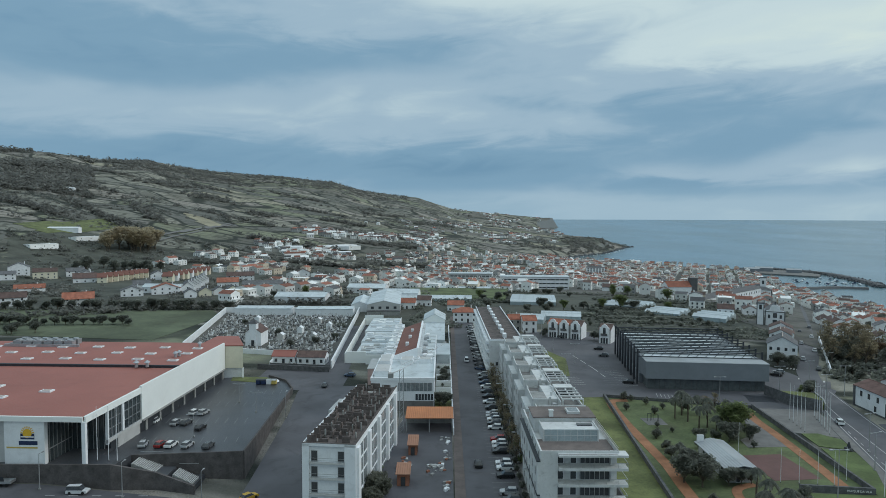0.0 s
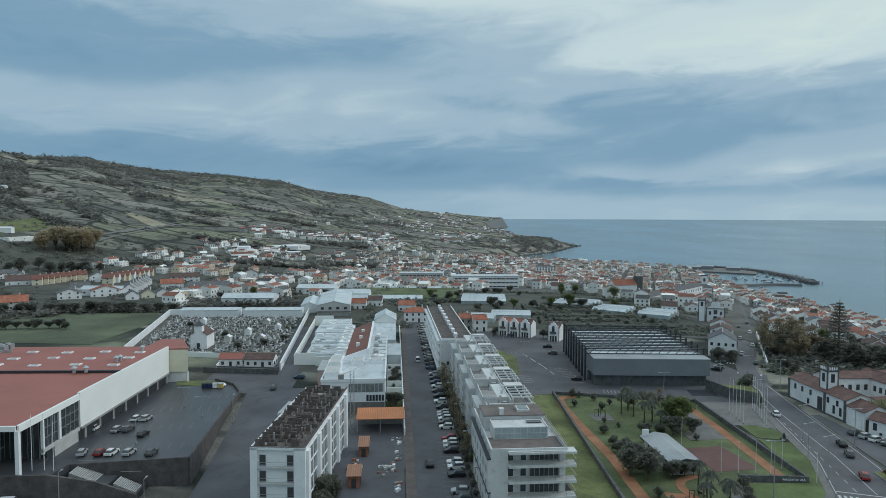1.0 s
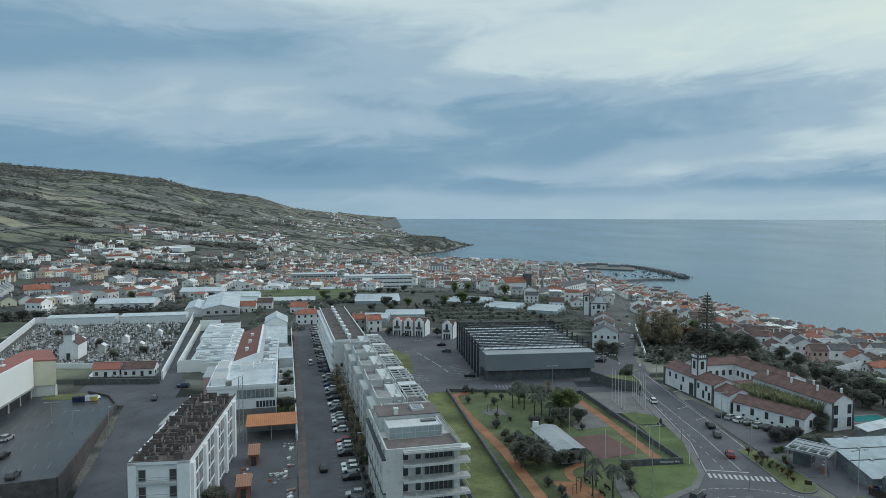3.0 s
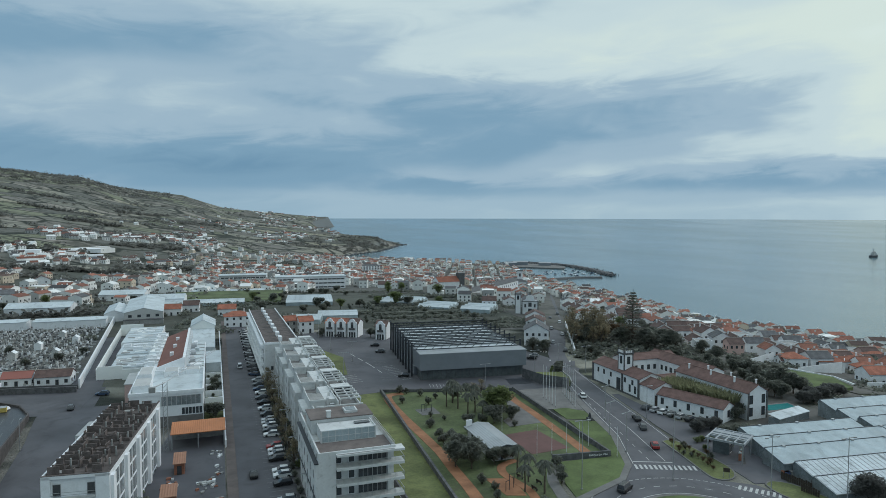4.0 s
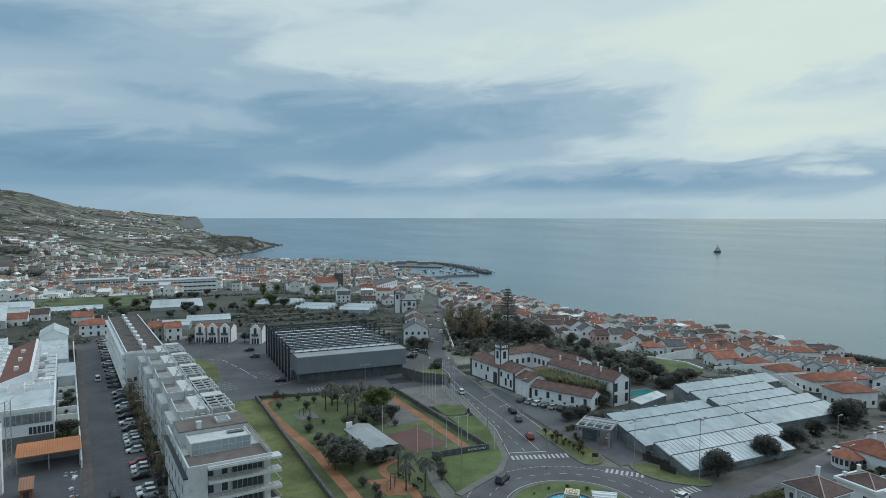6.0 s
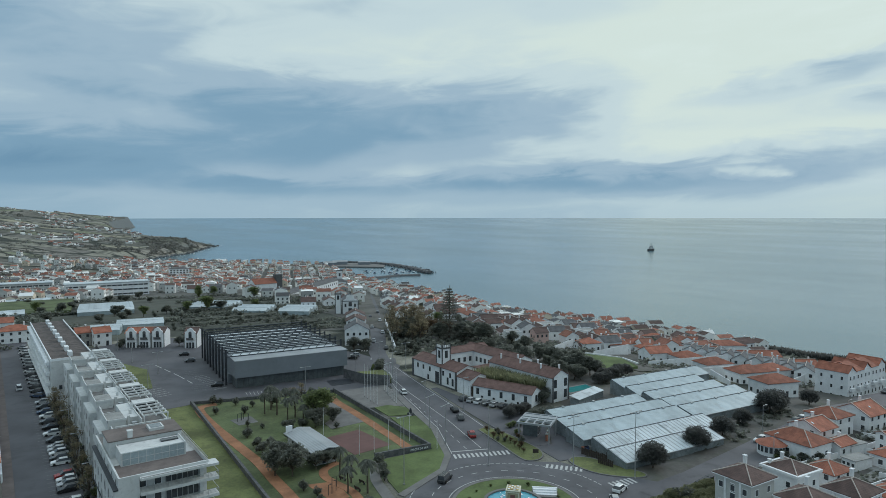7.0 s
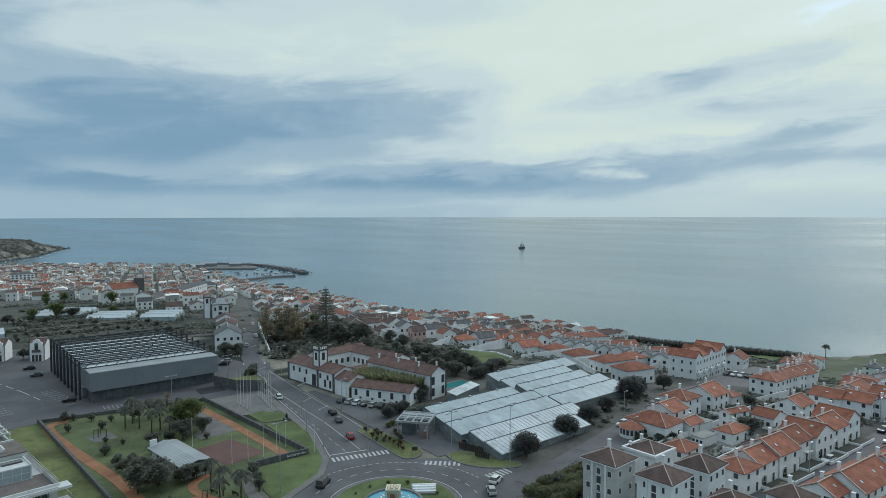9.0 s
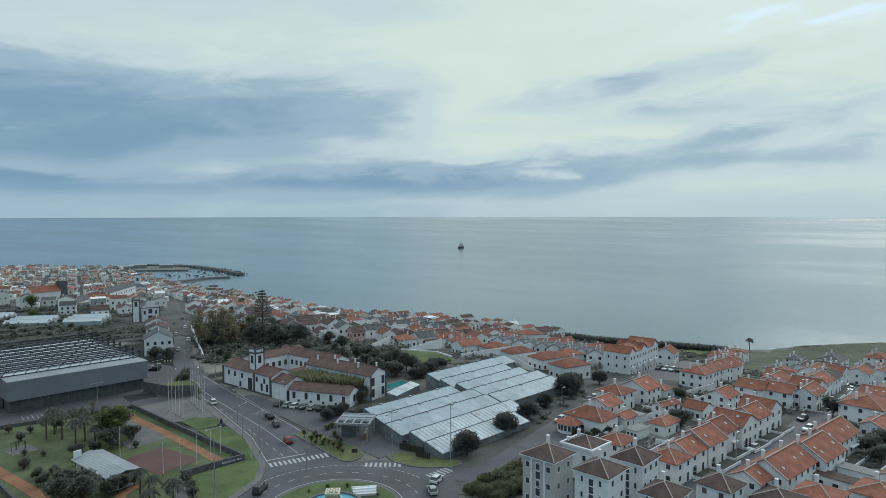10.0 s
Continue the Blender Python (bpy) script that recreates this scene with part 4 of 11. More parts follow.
part("annexe_roof", MB().prism([(-0.5, 82.1), (6.7, 82.9), (-0.9, 99.3), (-9, 99.3), (-9, 82.1)], 11.3, 11.7), REDROOF, A)
random.seed(5)
sk = [(-60, 6), (-48, 12), (-30, 14), (-22, 20), (-38, 24), (-60, 22), (-75, 14)] + [(-74 + 11.5 * (k % 7), 54 + 9 * (k // 7) + (k % 2)) for k in range(21)]
for (sx, sy) in sk:
    zt = 12.0 if sy < 47 else 12.5
    sk = part("skylight", MB().prism([(sx - 1.5, sy - 1.0), (sx + 1.5, sy - 1.0), (sx + 1.5, sy + 1.0), (sx - 1.5, sy + 1.0)], zt, zt + 0.35), WHITE, A, "white-framed rooflight")
    part("pane", MB().prism([(sx - 1.0, sy - 0.6), (sx + 1.0, sy - 0.6), (sx + 1.0, sy + 0.6), (sx - 1.0, sy + 0.6)], zt + 0.351, zt + 0.42), SKYPANE, sk, "clouded brownish pane")
for (sx, sy) in ((-12, 45.5), (-9, 46), (-6.5, 59), (-6, 60.5), (-5.5, 75)):
    part("vent", MB().cyl(sx, sy, 12.4, 13.8, 0.5, 0.45, 8).cyl(sx, sy, 13.8, 14.4, 0.9, 0.2, 8), METAL, A)
for k in range(12):
    ux, uy = -70 + (k % 6) * 3.6, 74 + (k // 6) * 3.2
    part("cooling_unit", MB().box(ux, uy, 12.5, ux + 2.8, uy + 2.2, 14.3).cyl(ux + 1.4, uy + 1.1, 14.3, 14.6, 0.9, 0.9, 10), METAL, A)
part("plant_deck", MB().box(-72, 72.5, 12.51, -46, 73.0, 13.4).box(-72, 73.0, 12.51, -71.6, 81, 13.2), METAL, A)
e = part("emblem", MB().extr([(-0.06, 6.7), (-0.01, 6.7), (-0.01, 8.0), (-0.06, 8.0)][::-1], -14.9, -11.7), NAVY, A, "navy waves below a yellow sun")
part("sun", MB(pose(-13.3, -0.05, 8.05, 90)).cyl(0, 0, 0, 0.06, 1.05, 1.05, 18), SIGNY, e)
for k in range(9):
    a0 = radians(10 + k * 20)
    part("ray", MB(pose(-13.3 + 1.4 * math.cos(a0), -0.06, 8.05 + 1.4 * math.sin(a0), 0, -math.degrees(a0))).box(-0.22, -0.02, -0.1, 0.22, 0.02, 0.1), SIGNY, e)
part("wave", MB().box(-14.8, -0.12, 7.15, -11.8, -0.07, 7.4), WHITE, e)
part("lettering", MB().box(-15.3, -0.06, 5.4, -11.0, -0.01, 6.3), NAVY, A, "navy bar")
part("lettering", MB().box(-18.2, -0.06, 4.6, -11.0, -0.01, 4.95), YELLOW, A, "pale yellow bar")

CP = [(-79.8, 150), (-47.9, 153.5), (-49.5, 211), (-54, 221), (-61.5, 227.5), (-79, 228)]
struct("car_park_deck", MB().prism(CP, 41, 48.05), WETDECK, "dark asphalt car park on a raised terrace", "car park")
for i, (a, b) in enumerate(((0, 1), (1, 2), (2, 3), (3, 4))):
    (xa, ya), (xb, yb) = CP[a], CP[b]
    d = Vector((xb - xa, yb - ya)).normalized()
    n = Vector((d.y, -d.x)) * 0.4
    struct("retaining_wall", MB().prism([(xa, ya), (xb, yb), (xb + n.x, yb + n.y), (xa + n.x, ya + n.y)], 40, 48.75), BASALT, "dark basalt retaining wall", "wall")
struct("retaining_wall", MB().box(-118, 142.4, 39, -74, 143.0, 49.5), BASALT, "dark basalt retaining wall", "wall")
struct("retaining_wall", MB().prism([(-74, 142.4), (-65, 144.6), (-65, 145.2), (-74, 143.0)], 39, [49.5, 46.9, 46.9, 49.5]), BASALT, "dark basalt wall stepping down", "wall")
struct("retaining_wall", MB().prism([(-65, 144.6), (-56, 144.0), (-56, 144.6), (-65, 145.2)], 39, [46.9, 44.0, 44.0, 46.9]), BASALT, "dark basalt wall stepping down", "wall")
struct("terrace", MB().prism([(-118, 143.05), (-74, 143.05), (-73, 150.2), (-79.85, 150.2), (-79.85, 158), (-118, 158)], 40, 48.9), WETDECK, "paved terrace before the supermarket", "pavement")
struct("landing", MB().prism([(-66, 145.3), (-56.5, 145.0), (-56.5, 152.8), (-66, 152.8)], 39, 43.6), WETDECK, "paved landing below the car park", "pavement")
for x0, y0, w0, d0, z0 in ((-71.4, 146.6, 5.4, 4.6, 48.2), (-61.6, 145.6, 4.6, 4.0, 46.0)):
    S = thing("stairs", "wide concrete outdoor stairs along a basalt wall", "stairs", pose(x0, y0, z0 - 2.2))
    for k in range(13):
        part("step", MB().box(k * w0 / 13, 0, -4.5, (k + 1) * w0 / 13, d0, 2.2 - k * 0.17), CONCRETE, S)
        part("nosing", MB().box(k * w0 / 13 + w0 / 13 - 0.14, 0, 2.2 - k * 0.17 + 0.002, (k + 1) * w0 / 13, d0, 2.2 - k * 0.17 + 0.03), PAINT, S)
    part("handrail", MB().extr([(d0 + 0.1, 3.2), (d0 + 0.18, 3.2), (d0 + 0.18, 3.28), (d0 + 0.1, 3.28)], 0, w0), METAL, S)
struct("landing", MB().box(-66.0, 145.4, 40, -62.6, 150.5, 46.0), WETDECK, "paved stair landing", "pavement")

# ---- apartment block with an unfinished roof ----
B = thing("apartment_block", "white four-storey apartment block with a weathered unfinished roof", "apartment block", pose(-27.2, 123.8, 44, 0, 0, -6.5))
W, D, H = 10.6, 43.5, 17.0
part("wall", MB().box(0, 0.5, -3, W, D, H - 0.4).box(0, 0, -3, 1.4, 0.5, H).box(W - 2.2, 0, -3, W, 0.5, H), WHITE, B)
part("roof", MB().box(0.3, 0.3, H - 0.39, W - 0.3, D - 0.3, H - 0.1), DARKROOF, B, "stained brown concrete roof")
part("parapet", MB().box(0, 0, H - 0.38, W, 0.28, H + 0.2).box(W - 0.28, 0.28, H - 0.38, W, D, H + 0.2).box(0, 0.28, H - 0.38, 0.28, D, H + 0.2), WHITE, B)
part("coping", MB().box(W - 0.32, 0, H + 0.2, W + 0.04, D, H + 0.3).box(0, -0.04, H + 0.2, W - 0.33, 0.3, H + 0.3), DARKROOF, B)
for q in range(5):
    z0 = q * 3.1 + 1.0
    part("balcony", MB().box(1.42, -0.25, z0 - 0.25, W - 2.22, 0.5, z0), GREYW, B)
    part("balcony_rail", MB().box(1.42, -0.2, z0 + 0.9, W - 2.22, -0.15, z0 + 0.96).box(1.42, -0.2, z0 + 0.45, W - 2.22, -0.15, z0 + 0.5), METAL, B)
    for wx in (2.3, 7.6):
        win(B, wx, 0.5, z0 + 0.05, 1.3, 2.15, 0, METAL, "door")
    for gx in range(4):
        for k in range(2):
            win(B, W + 0.02, 4.3 + gx * 9.6 + k * 3.7, z0 - 0.1, 3.3, 2.85, 90, WHITE, "bay", "window")
    for gx in range(3):
        win(B, 0, 5 + gx * 13, z0 + 0.5, 1.1, 1.3, -90, WHITE)
for gx in range(5):
    part("pier", MB().box(W, 0.6 + gx * 9.6, -3, W + 0.55, 2.3 + gx * 9.6, H - 0.6), WHITE, B)
random.seed(11)
RAWTOP = material("raw_block_brown", (0.135, 0.112, 0.105), 0.95, 0, 0.3, 0.7, 4.0, 0.3, 0.5, (0.07, 0.055, 0.05))
for k in range(19):
    yy = 1.4 + k * 2.2
    x0 = 0.6
    while x0 < W - 1.2:
        L = random.uniform(0.9, 3.0)
        if random.random() < 0.75:
            part("raw_wall", MB().box(x0, yy, H - 0.1, min(W - 0.6, x0 + L), yy + 0.18, H + random.uniform(0.5, 1.35)), RAWTOP, B)
        x0 += L + random.uniform(0.1, 0.7)
    for j in range(5):
        if random.random() < 0.6:
            x1 = 0.8 + j * 1.9 + random.uniform(-0.3, 0.3)
            part("raw_wall", MB().box(x1, yy + 0.19, H - 0.1, x1 + 0.18, yy + random.uniform(0.9, 2.0), H + random.uniform(0.4, 1.3)), RAWTOP, B)
    if k % 2:
        for px in (3.2, 7.6, 9.4):
            part("stub_column", MB().box(px, yy + 0.8, H - 0.1, px + 0.26, yy + 1.06, H + random.uniform(0.9, 1.7)), CONCRETE, B)
    part("slab_patch", MB().box(1 + (k * 1.7) % 6, yy + 0.4, H - 0.09, 3 + (k * 1.7) % 6, yy + 1.8, H + 0.03), CONCRETE if k % 4 == 0 else DARKROOF, B)
part("lift_block", MB().box(-4.5, 33, -3, 0.0 - 0.01, 43, H - 3.5), GREYW, B)

land_patch("road", [(-46, 108), (-14, 108), (-14, 165), (-20, 221), (-46, 221)], ASPHALT, "dark asphalt apron beside the apartment block", 0.1, 3.0)

# ---- builder's yard ----
Y = thing("canopy_shed", "open yard shelter with an orange sheet roof", "shed", pose(-10, 171.6, 47))
part("roof", MB().extr([(0, 4.0), (0, 3.85), (8, 4.6), (8, 4.75)][::-1], 0, 12.9), ORANGE_SHEET, Y, "bright orange sheet roof")
for px in (0.3, 6.4, 12.5):
    part("post", MB().box(px - 0.12, 0.2, 0, px + 0.12, 0.45, 3.85), METAL, Y)
part("back_wall", MB().box(0, 7.8, -0.2, 12.9, 8.0, 4.5), CONCRETE, Y)
for (sx, sy, w, d, h, lab) in ((-8.3, 155.0, 2.1, 5.0, 2.7, "small raw-block store with an orange roof"), (-9.8, 137.0, 2.6, 4.4, 2.8, "small raw-block site hut with an orange roof")):
    S = thing("site_hut", lab, "hut", pose(sx, sy, 47))
    part("wall", MB().box(0, 0, -0.2, w, d, h), BRICKR, S)
    part("roof", MB().extr([(-0.4, h), (-0.4, h - 0.12), (d + 0.3, h + 0.55), (d + 0.3, h + 0.67)][::-1], -0.3, w + 0.3), HUTROOF, S)
    win(S, w / 2, 0, 0.05, 1.0, 2.0, 0, WOODD, "door")
    win(S, w, d / 2, 0.05, 1.2, 2.0, 90, WOODD, "door")

# ---- whitewashed works ----
Wk = thing("works_building", "white flat-roofed works with a red roof strip", "works", pose(-21.3, 191.5, 47))
part("wall", MB().box(0, 0, -1, 18.7, 28, 9.0).box(4.4, 28, -1, 12.2, 92, 8.2).box(0, 28, -1, 4.4, 95, 7.4).box(12.2, 28, -1, 18.6, 88, 6.6), WHITE, Wk)
part("parapet", MB().box(-0.2, -0.2, 9.0, 18.9, 0.3, 9.9).box(-0.2, 0.3, 9.0, 0.2, 28, 9.7).box(18.5, 0.3, 9.0, 18.9, 28, 9.7).box(0.2, 27.6, 9.0, 18.5, 28, 9.6), WHITE, Wk)
part("roof", MB().box(0.2, 0.3, 9.0, 18.5, 27.6, 9.15).box(12.4, 28.1, 6.6, 18.4, 88, 6.8), WHITESHEET, Wk)
part("ridge_roof", MB().extr([(0, 0), (7.6, 0), (7.6, 0.6), (0, 3.4)], 0, 58).extr([(-0.3, 3.3), (7.9, 0.42), (7.9, 0.62), (-0.3, 3.5)], -0.3, 58.3), REDBROWN, Wk, "brown-red sloping roof strip", m=pose(12.1, 33.5, 8.2, 0, 0, 90))
part("ridge_wall", MB().box(12.15, 33, 6.8, 12.9, 92, 12.1), WHITE, Wk, "white clerestory wall")
part("ridge_gable", MB(pose(12.6, 33.0, 8.2, 0, 0, 90)).extr([(0, -0.5), (9.0, -0.5), (9.0, 0.9), (0, 4.0)], -0.5, 0.4), WHITE, Wk)
for k in range(14):
    part("clerestory_fin", MB().box(12.91, 36 + k * 4, 9.0, 13.8, 36.5 + k * 4, 11.6), WHITE, Wk)
for k, (hx, hy) in enumerate(((8.0, 60), (8.2, 74), (7.6, 46))):
    part("roof_dormer", MB().box(hx, hy, 9.2, hx + 1.2, hy + 1.6, 11.4), WHITE, Wk)
rng = random.Random(23)
y0 = 28.5
while y0 < 93:
    L = rng.uniform(4, 8)
    part("roof_step", MB().box(0.3, y0, 7.4, 4.3, y0 + L - 0.5, rng.uniform(7.9, 9.4)), rng.choice((WHITE, WHITESHEET, MALLWHITE)), Wk)
    part("step_wall", MB().box(-0.1, y0 + L - 0.5, 7.0, 4.35, y0 + L, rng.uniform(9.0, 10.3)), WHITE, Wk)
    part("roof_vent", MB().box(rng.uniform(1, 3), y0 + L * 0.3, 9.0, rng.uniform(3.2, 3.8), y0 + L * 0.3 + 1.0, 10.4), WHITE, Wk)
    y0 += L
for k in range(9):
    bx = rng.uniform(13, 16)
    part("side_roof_box", MB().box(bx, 31 + k * 6.2, 6.7, bx + rng.uniform(1.0, 2.4), 33 + k * 6.2 + rng.uniform(0, 2), rng.uniform(7.2, 8.6)), rng.choice((WHITE, GREYW, METAL, WHITESHEET)), Wk)
    part("roof_stain_sheet", MB().box(12.95, 30 + k * 6.4, 6.81, 18.3, 30.3 + k * 6.4, 6.95), CONCRETE, Wk)
for (x0, y0, w, d, h) in ((0.6, 3, 4.5, 9, 2.0), (1.0, 14, 3.6, 10, 2.6), (7.5, 20, 4.0, 6, 1.6), (13.5, 22, 4.0, 4, 1.4)):
    part("roof_house", MB().box(x0, y0, 9.15, x0 + w, y0 + d, 9.15 + h), WHITE, Wk)
    part("roof_house_top", MB().box(x0 + 0.2, y0 + 0.2, 9.15 + h, x0 + w - 0.2, y0 + d - 0.2, 9.2 + h), GREYW, Wk)
part("rose_annexe", MB().box(-4.4, 29, -1, -0.1, 44, 5.6), PINKW, Wk, "low rose-grey annexe")
part("annexe_roof", MB().box(-4.6, 28.8, 5.6, -0.1, 44.2, 5.8), GREYW, Wk)
part("court_wall", MB().box(-8.8, 60.2, -1, -0.1, 60.6, 3.6).box(-16.9, 62.2, -1, -8.8, 62.6, 4.6), MALLWHITE, Wk)
for k, (x0, y0, x1, y1, h) in enumerate(((-16.6, 63, -0.3, 84, 3.6), (-17.2, 86, -0.3, 108, 3.8), (-18.4, 110, -0.3, 148, 4.0))):
    part("side_bay", MB().box(x0 + 3.4, y0, -1, x1, y1, h).box(x1 - 0.2, y0, h, x1, y1, h + 0.7), WHITE, Wk)
    part("side_roof", MB().box(x0 + 3.5, y0, h, x1 - 0.2, y1, h + 0.25), WHITESHEET, Wk, "pale sheet roof with patched panels")
    # dark block in the gap after each bay, standing in for its shadow
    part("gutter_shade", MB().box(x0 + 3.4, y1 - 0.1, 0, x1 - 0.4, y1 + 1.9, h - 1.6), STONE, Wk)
    for q in range(26):
        bx, by = rng.uniform(x0 + 3.6, x1 - 4.4), rng.uniform(y0 + 0.6, y1 - 3.4)
        part("roof_patch", MB().box(bx, by, h + 0.251 + q * 0.003, bx + rng.uniform(1.2, 4.0), by + rng.uniform(0.8, 3.0), h + 0.29 + q * 0.003), rng.choice((MALLWHITE, MALLWHITE, WHITE, GREYW, CONCRETE, METAL)), Wk)
    for q in range(5):
        bx, by = rng.uniform(x0 + 4, x1 - 5), y0 + 1.5 + q * (y1 - y0 - 4) / 5
        part("roof_upstand", MB().box(bx, by, h + 0.24, x1 - 0.4, by + 0.3, h + rng.uniform(0.5, 1.0)), WHITE, Wk)
        if q % 2:
            part("roof_house", MB().box(bx, by + 0.6, h + 0.24, bx + rng.uniform(2, 4), by + rng.uniform(1.8, 3.0), h + rng.uniform(0.9, 1.8)), rng.choice((WHITE, GREYW)), Wk)
part("outer_wall", MB().prism([(-17.3, 62), (-16.9, 62), (-19.6, 150), (-20.0, 150)], -1, 4.0), MALLWHITE, Wk, "long white outer wall")
part("end_wall", MB().box(-19.8, 150, -1, -10, 150.4, 5.6), MALLWHITE, Wk)
part("lean_to", MB().add([(12.8, 89, -1), (22.2, 89, -1), (22.2, 110, -1), (12.8, 110, -1), (12.8, 89, 4.2), (22.2, 89, 4.2), (22.2, 110, 8.4), (12.8, 110, 8.4)],
                         [(3, 2, 1, 0), (4, 5, 6, 7), (0, 1, 5, 4), (1, 2, 6, 5), (2, 3, 7, 6), (3, 0, 4, 7)]), WHITESHEET, Wk, "pale lean-to roof")
part("white_gable", MB(pose(17.4, 110, 0, 0, 0, 90)).extr([(-4.9, -1), (4.9, -1), (4.9, 9.6), (0, 12.2), (-4.9, 9.6)], 0.02, 18), MALLWHITE, Wk, "tall white gabled end house")
part("gable_roof", moved_roof(17.4, 119, 9.8, 18, 9.6, 2.6), WHITESHEET, Wk)
part("low_shed", MB().box(18.8, 62, -1, 24, 84, 3.4).box(18.7, 61.8, 3.4, 24.1, 84.2, 3.6), WHITESHEET, Wk, "low shed with a patched sheet roof")
for k in range(6):
    win(Wk, 0, 3 + k * 2.8, 4.5, 1.2, 1.4, -90, GREYW)
    part("glazed_strip", MB().box(13.2 + k * 0.9, -0.12, 3.2, 13.9 + k * 0.9, -0.02, 5.0), GLASS, Wk)
part("brown_panel", MB().box(7.6, -0.12, -0.5, 18.6, -0.02, 2.9), PAVE, Wk, "grey-brown lower wall")
part("window_band", MB().box(8.0, -0.1, 5.9, 18.2, -0.02, 8.4), PALEGLASS, Wk, "wide pale window band")
for k in range(9):
    part("mullion", MB().box(8.0 + k * 1.25, -0.16, 5.9, 8.12 + k * 1.25, -0.101, 8.4), GREYW, Wk)
for k in range(6):
    y0 = 2 + k * 8.3
    part("terrace_plot", MB().box(18.9, y0, -0.3, 24.0, y0 + 7.6, 0.35), GRASS2, Wk, "small planted plot")
    part("plot_wall", MB().box(18.9, y0 + 7.6, -0.3, 24.2, y0 + 8.0, 2.3), WHITE, Wk)
part("yard_wall", MB().box(24.0, -22, -0.3, 24.35, 140, 2.0), WHITE, Wk)

# ---- long stepped apartment terrace ----
Bt = thing("apartment_terrace", "long white stepped apartment building with roof pergolas", "apartment block", pose(17.9, 117.2, 47, 0, 0, 0))
part("wall", MB().box(0, 1.4, -1, 14.4, 26, 14.3).box(0, 0, -1, 3.2, 1.4, 14.3), BLOCKW, Bt)
part("side_bay", MB().box(-0.55, 0.0, 6.9, -0.01, 25.2, 13.0), BLOCKW, Bt, "long projecting white side bay")
part("bay_coping", MB().box(-0.75, -0.1, 13.0, 0.0, 25.4, 13.25), DSTEEL, Bt)
part("bay_soffit", MB().box(-0.65, 0.0, 6.6, -0.02, 25.2, 6.89), DSTEEL, Bt)
for q in range(5):
    z0 = q * 3.0 + 0.1
    part("balcony", MB().box(3.2, -1.0, z0 - 0.45, 15.9, 1.4, z0 + 0.05), BLOCKW, Bt, "white balcony slab")
    rl = part("balcony_rail", MB().box(3.2, -0.95, z0 + 0.95, 15.85, -0.88, z0 + 1.03).box(15.78, -0.88, z0 + 0.95, 15.85, 3.0, z0 + 1.03), METAL, Bt)
    for zz in (0.32, 0.52, 0.72):
        part("wire", MB().box(3.2, -0.93, z0 + zz, 15.82, -0.9, z0 + zz + 0.04), METAL, rl)
    for px in (5.3, 7.5, 9.7, 11.9, 14.0, 15.8):
        part("rail_post", MB().box(px, -0.94, z0, px + 0.06, -0.9, z0 + 0.95), METAL, rl)
    for wx, ww in ((3.9, 1.2), (6.3, 1.2)):
        win(Bt, wx, 1.4, z0 + 0.1, ww, 2.3, 0, WHITE, "door")
    gz = part("glazing", MB().box(7.5, 1.28, z0 + 0.1, 12.9, 1.39, z0 + 2.4), GLASS, Bt, "long dark glazed front")
    for k in range(7):
        part("mullion", MB().box(7.5 + k * 0.9, 1.2, z0 + 0.1, 7.6 + k * 0.9, 1.279, z0 + 2.4), METAL, gz)
    part("pillar", MB().box(13.0, 0.5, z0 + 0.05, 13.7, 1.39, z0 + 2.55), BLOCKW, Bt)
part("eave", MB().box(3.2, -1.1, 14.2, 15.9, 1.4, 14.6), BLOCKW, Bt)
part("eave_shade", MB().box(3.3, -0.9, 14.61, 14.0, -0.6, 14.68), CONCRETE, Bt)
part("terrace_roof", MB().box(0.35, 1.6, 14.3, 14.05, 8.0, 14.42), TERRACEBR, Bt, "brown tiled roof terrace")
part("parapet", MB().box(0, 0, 14.3, 14.4, 0.3, 15.0).box(0, 0.3, 14.3, 0.3, 26, 15.0).box(14.1, 0.3, 14.3, 14.4, 26, 15.0), BLOCKW, Bt)
part("parapet_cap", MB().box(14.05, 0.3, 15.0, 14.45, 26, 15.06), CONCRETE, Bt)
for k in range(5):
    part("side_rail", MB().box(14.5, 1 + k * 5, 15.2, 14.56, 6 + k * 5, 15.26), METAL, Bt)
g = part("glass_screen", MB().box(1.7, 7.0, 14.42, 12.1, 7.12, 16.7), POLY, Bt, "frosted glazed roof screen")
for k in range(9):
    part("mullion", MB().box(1.7 + k * 1.29, 6.9, 14.42, 1.79 + k * 1.29, 6.99, 16.7), BLOCKW, g)
for zz in (14.42, 15.5, 16.6):
    part("transom", MB().box(1.7, 6.86, zz, 12.1, 6.89, zz + 0.1), BLOCKW, g)
part("screen_side", MB().box(1.5, 6.8, 14.4, 1.69, 12.4, 16.8).box(12.11, 6.8, 14.4, 12.3, 12.4, 16.8), BLOCKW, Bt)
part("screen_roof", MB().box(1.7, 7.13, 16.5, 12.1, 12.0, 16.62), BLOCKW, Bt)
part("dark_hatch", MB().box(8.6, 9.4, 16.63, 11.6, 10.6, 16.9), GLASS, Bt)
part("penthouse", MB().box(0.5, 12.4, 14.3, 12.8, 19.4, 17.3), BLOCKW, Bt, "white set-back penthouse")
part("penthouse_roof", MB().box(0.3, 12.2, 17.3, 13.0, 19.6, 17.5), TERRACEBR, Bt, "grey-brown flat roof")
part("roof_hatch", MB().box(7.6, 14.2, 17.5, 10.2, 17.2, 18.0), BLOCKW, Bt)
part("hatch_glass", MB().box(7.9, 14.5, 18.0, 9.9, 16.9, 18.06), PALEGLASS, Bt)
